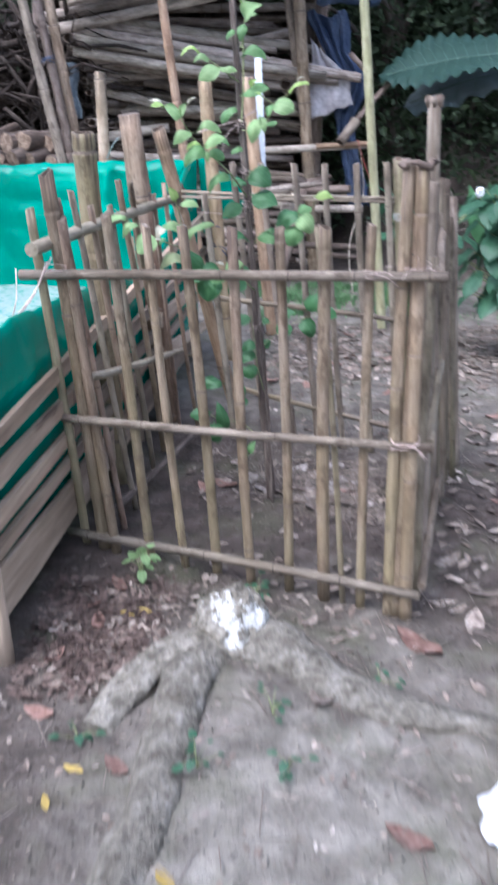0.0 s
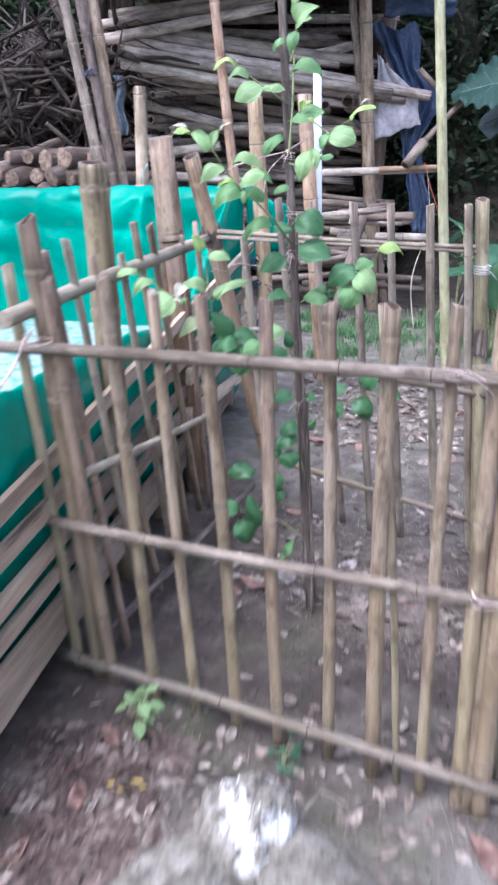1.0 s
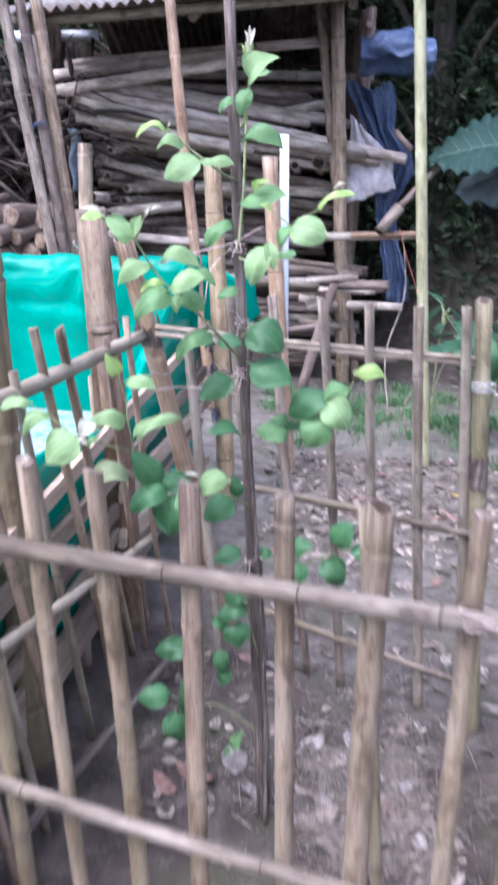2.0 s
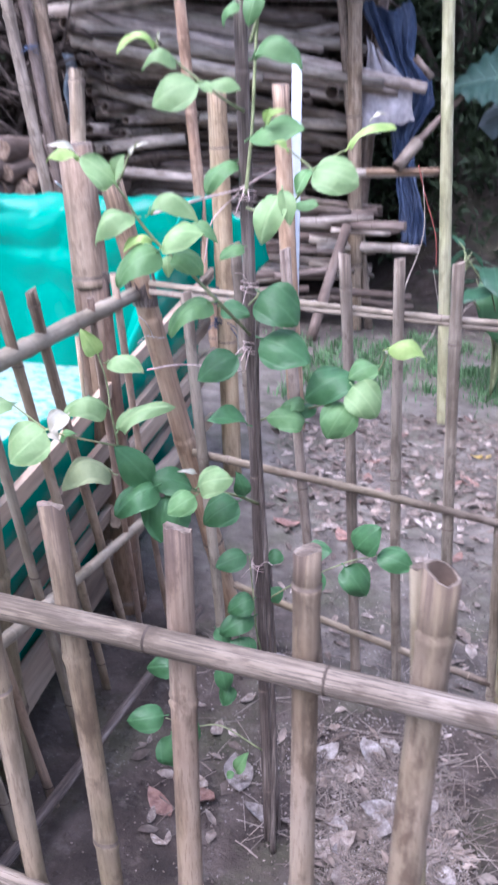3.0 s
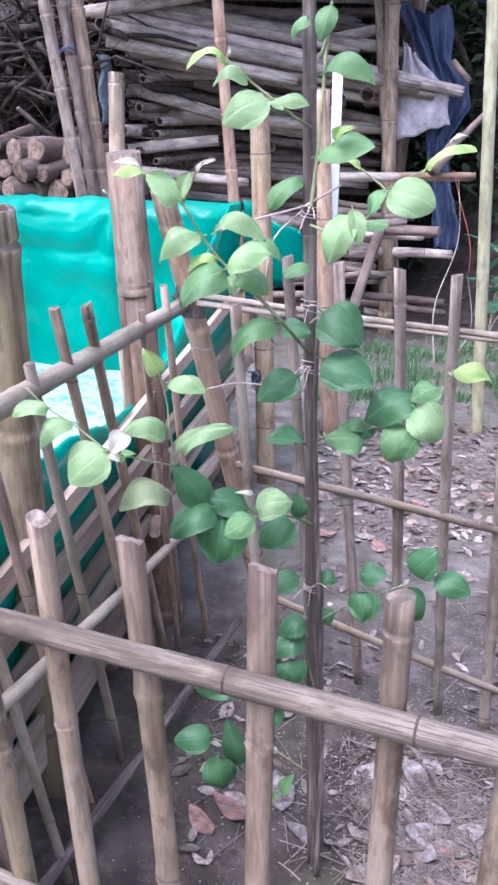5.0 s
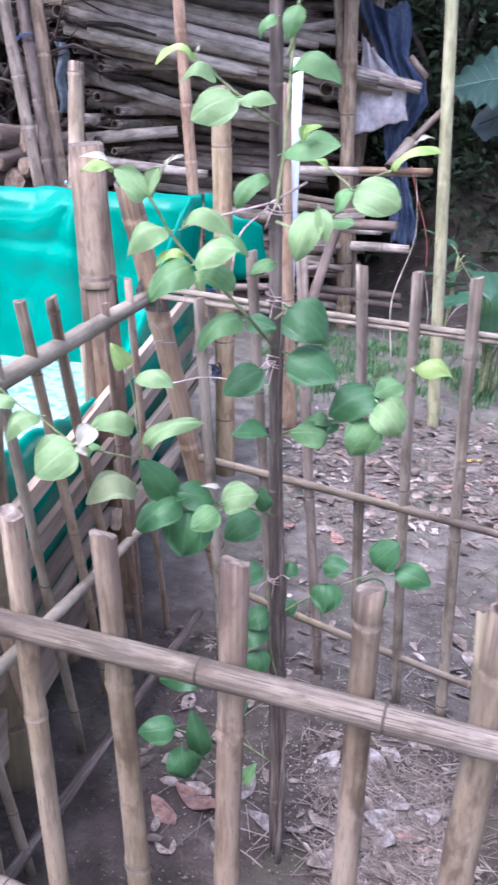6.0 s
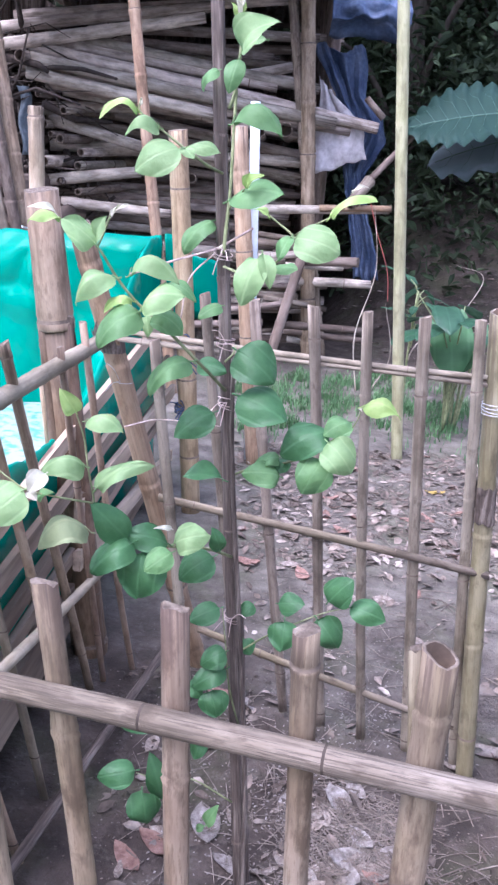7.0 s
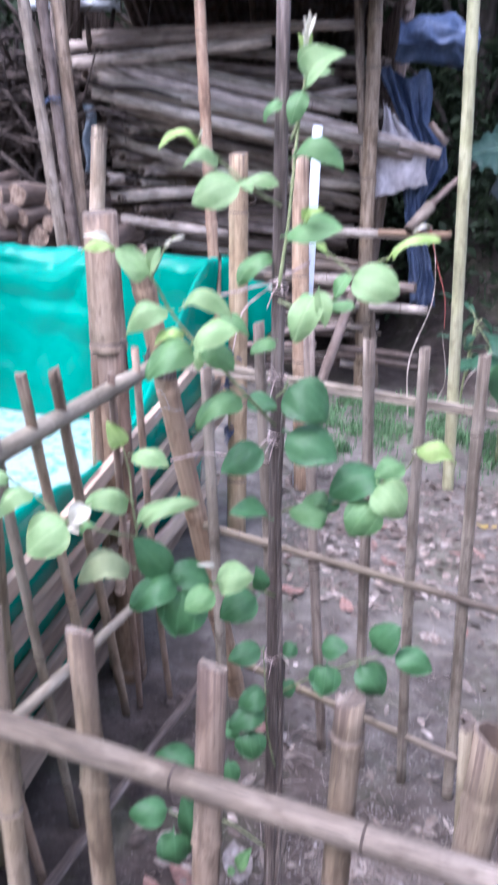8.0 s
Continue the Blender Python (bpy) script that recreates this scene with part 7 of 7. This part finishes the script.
# ---- trees and undergrowth behind, and added trees that block sky ----
def clump(verts, faces, c, size, n, spread):
    for i in range(n):
        p = Vector((random.gauss(0, 1), random.gauss(0, 1), random.gauss(0, 0.8))) * spread + c
        d = Vector((random.gauss(0, 1), random.gauss(0, 1), random.gauss(-0.3, 0.6))).normalized()
        s = d.cross(Vector((random.gauss(0, 1), random.gauss(0, 1), 1.5))).normalized()
        L, w = size * random.uniform(0.6, 1.3), size * random.uniform(0.18, 0.32)
        b, lift = len(verts), s.cross(d) * w * 0.35
        verts += [p, p + d * L * 0.28 + s * w * 0.9 + lift, p + d * L * 0.62 + s * w * 0.8 + lift, p + d * L, p + d * L * 0.62 - s * w * 0.8 + lift, p + d * L * 0.28 - s * w * 0.9 + lift]
        faces += [(b, b + 1, b + 2, b + 3), (b, b + 3, b + 4, b + 5)]


def tree(x, y, tall, crown_r, count, r=0.14, low=2.6):
    z0 = height(x, y)
    t = thing("tree", (x, y, z0), "tall broad-leaved tree with a dark trunk; those out of view added to block sky", "tree", "trees round the yard")
    top = Vector((x + random.uniform(-0.3, 0.3), y + random.uniform(-0.2, 0.2), tall * 0.75))
    pts = smooth_path([(x, y, z0 - 0.1), (x + random.uniform(-0.1, 0.1), y, tall * 0.3), top], 6)
    verts, faces = swollen(pts, [r * (1.25 - 0.9 * i / (len(pts) - 1)) for i in range(len(pts))], 1.0, 14, x)
    put("trunk", mesh_of("trunk", verts, faces, M_TRUNK), t)
    verts, faces = [], []
    ends = []
    for i in range(9):
        a, s = i * 2.4 + random.random(), Vector(pts[-6 - i % 5])
        e = s + Vector((math.cos(a) * crown_r * random.uniform(0.5, 0.95), math.sin(a) * crown_r * random.uniform(0.5, 0.95), random.uniform(0.4, 2.0)))
        verts, faces = [], []
        tube(verts, faces, smooth_path([s, (s + e) / 2 + Vector((0, 0, 0.25)), e], 4), [r * 0.35] + [r * 0.28 - r * 0.03 * k for k in range(8)], 6)
        put("limb", mesh_of("limb", verts, faces, M_TRUNK), t)
        ends += [e, (s + e) / 2]
    verts, faces = [], []
    for i in range(count):
        e = random.choice(ends)
        c = e + Vector((random.gauss(0, 0.5), random.gauss(0, 0.5), random.gauss(0.2, 0.4)))
        c.z = max(c.z, low)
        clump(verts, faces, c, 0.15, 30, 0.3)
    put("crown", mesh_of("crown", verts, faces, M_WOODS, False), t)["kind"] = "stuff"


random.seed(31)
for x, y, tall, c, n in TREES:
    tree(x, y, tall, c, n, low=3.6 if y > 9 else 2.6)


def undergrowth():
    verts, faces = [], []
    for i in range(2800):
        x, y = random.uniform(-5.5, 7.0), random.uniform(9.6, 13.5)
        if x > 1.4 and random.random() < 0.4:
            y = random.uniform(8.6, 10.0)
        if x < 0.9:
            y = random.uniform(11.0, 12.2)
        z = random.uniform(0.2, 5.0) if x < 0.9 else height(x, y) + random.uniform(0, 1) ** 1.3 * (4.5 if y > 10.5 else 1.9)
        clump(verts, faces, Vector((x, y, z)), random.choice((0.06, 0.09, 0.14)), 24, 0.24)
    for i in range(140):  # thick growth close to the shed's end
        x, y = random.uniform(0.75, 1.7), random.uniform(9.2, 10.6)
        clump(verts, faces, Vector((x, y, height(x, y) + random.uniform(0, 2.4))), random.choice((0.07, 0.1)), 24, 0.2)
    for i in range(2600):
        x, y = random.uniform(-7.5, 9.0), random.uniform(13.0, 15.5)
        clump(verts, faces, Vector((x, y, random.uniform(0.3, 7.5))), 0.24, 18, 0.34)
    for i in range(2200):
        x, y = random.uniform(-11, 13), random.uniform(16.5, 18.5)
        clump(verts, faces, Vector((x, y, random.uniform(0.3, 9.5))), 0.55, 14, 0.5)
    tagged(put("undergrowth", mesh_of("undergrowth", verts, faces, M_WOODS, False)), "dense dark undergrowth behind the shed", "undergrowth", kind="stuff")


undergrowth()

random.seed(77)
for i in range(16):  # slim trunks at the edge of the wood
    x, y = -4.6 + 0.62 * i + random.uniform(-0.2, 0.2), random.uniform(10.9, 12.4)
    if abs(x - 1.5) < 0.25:
        continue
    lean_x, r = random.uniform(-0.35, 0.35), random.uniform(0.035, 0.075)
    z0 = height(x, y)
    verts, faces = swollen(smooth_path([(x, y, z0 - 0.1), (x + lean_x * 0.4, y, 2.6), (x + lean_x, y + 0.1, 6.0)], 6), [r * (1.15 - 0.04 * k) for k in range(13)], 1.0, 10, i)
    slim = thing("slim_tree", (x, y, z0), "slim bare grey-brown tree at the edge of the wood", "tree", "slim trees")
    put("trunk", mesh_of("trunk", verts, faces, M_TRUNK), slim)


def fronds():
    """Long narrow hanging leaves at the edge of the wood."""
    palm = thing("palm", (2.3, 9.6, height(2.3, 9.6)), "palm with long drooping fronds in the shade", "palm")
    verts, faces = swollen([(2.3, 9.6, height(2.3, 9.6) - 0.1), (2.3, 9.6, 2.5), (2.25, 9.55, 4.2)], [0.13, 0.11, 0.10], 1.0, 12, 2)
    put("trunk", mesh_of("trunk", verts, faces, M_TRUNK), palm)
    for k in range(12):
        a, verts, faces = k * 0.55 + random.random() * 0.3, [], []
        d = Vector((math.cos(a), math.sin(a) * 0.9, 0))
        c = Vector((2.25, 9.55, 4.2))
        pts = smooth_path([c, c + d * 0.9 + Vector((0, 0, 0.55)), c + d * 1.9 + Vector((0, 0, 0.1)), c + d * 2.5 + Vector((0, 0, -1.2))], 8)
        tube(verts, faces, pts, [0.025 - 0.0008 * i for i in range(len(pts))], 5)
        for i, p in enumerate(pts[3:]):
            for s in (-1, 1):
                o = Vector((-d.y, d.x, 0)) * s
                q = p + o * 0.28 + Vector((0, 0, -0.55 + 0.1 * random.random())) + d * 0.15
                w = d * 0.022
                b = len(verts)
                verts += [p - w, p + w, (p + q) / 2 + w + Vector((0, 0, 0.10)), (p + q) / 2 - w + Vector((0, 0, 0.10)), q]
                faces += [(b, b + 1, b + 2, b + 3), (b + 3, b + 2, b + 4)]
        put("frond", mesh_of("frond", verts, faces, M_WOODS, False), palm)


fronds()
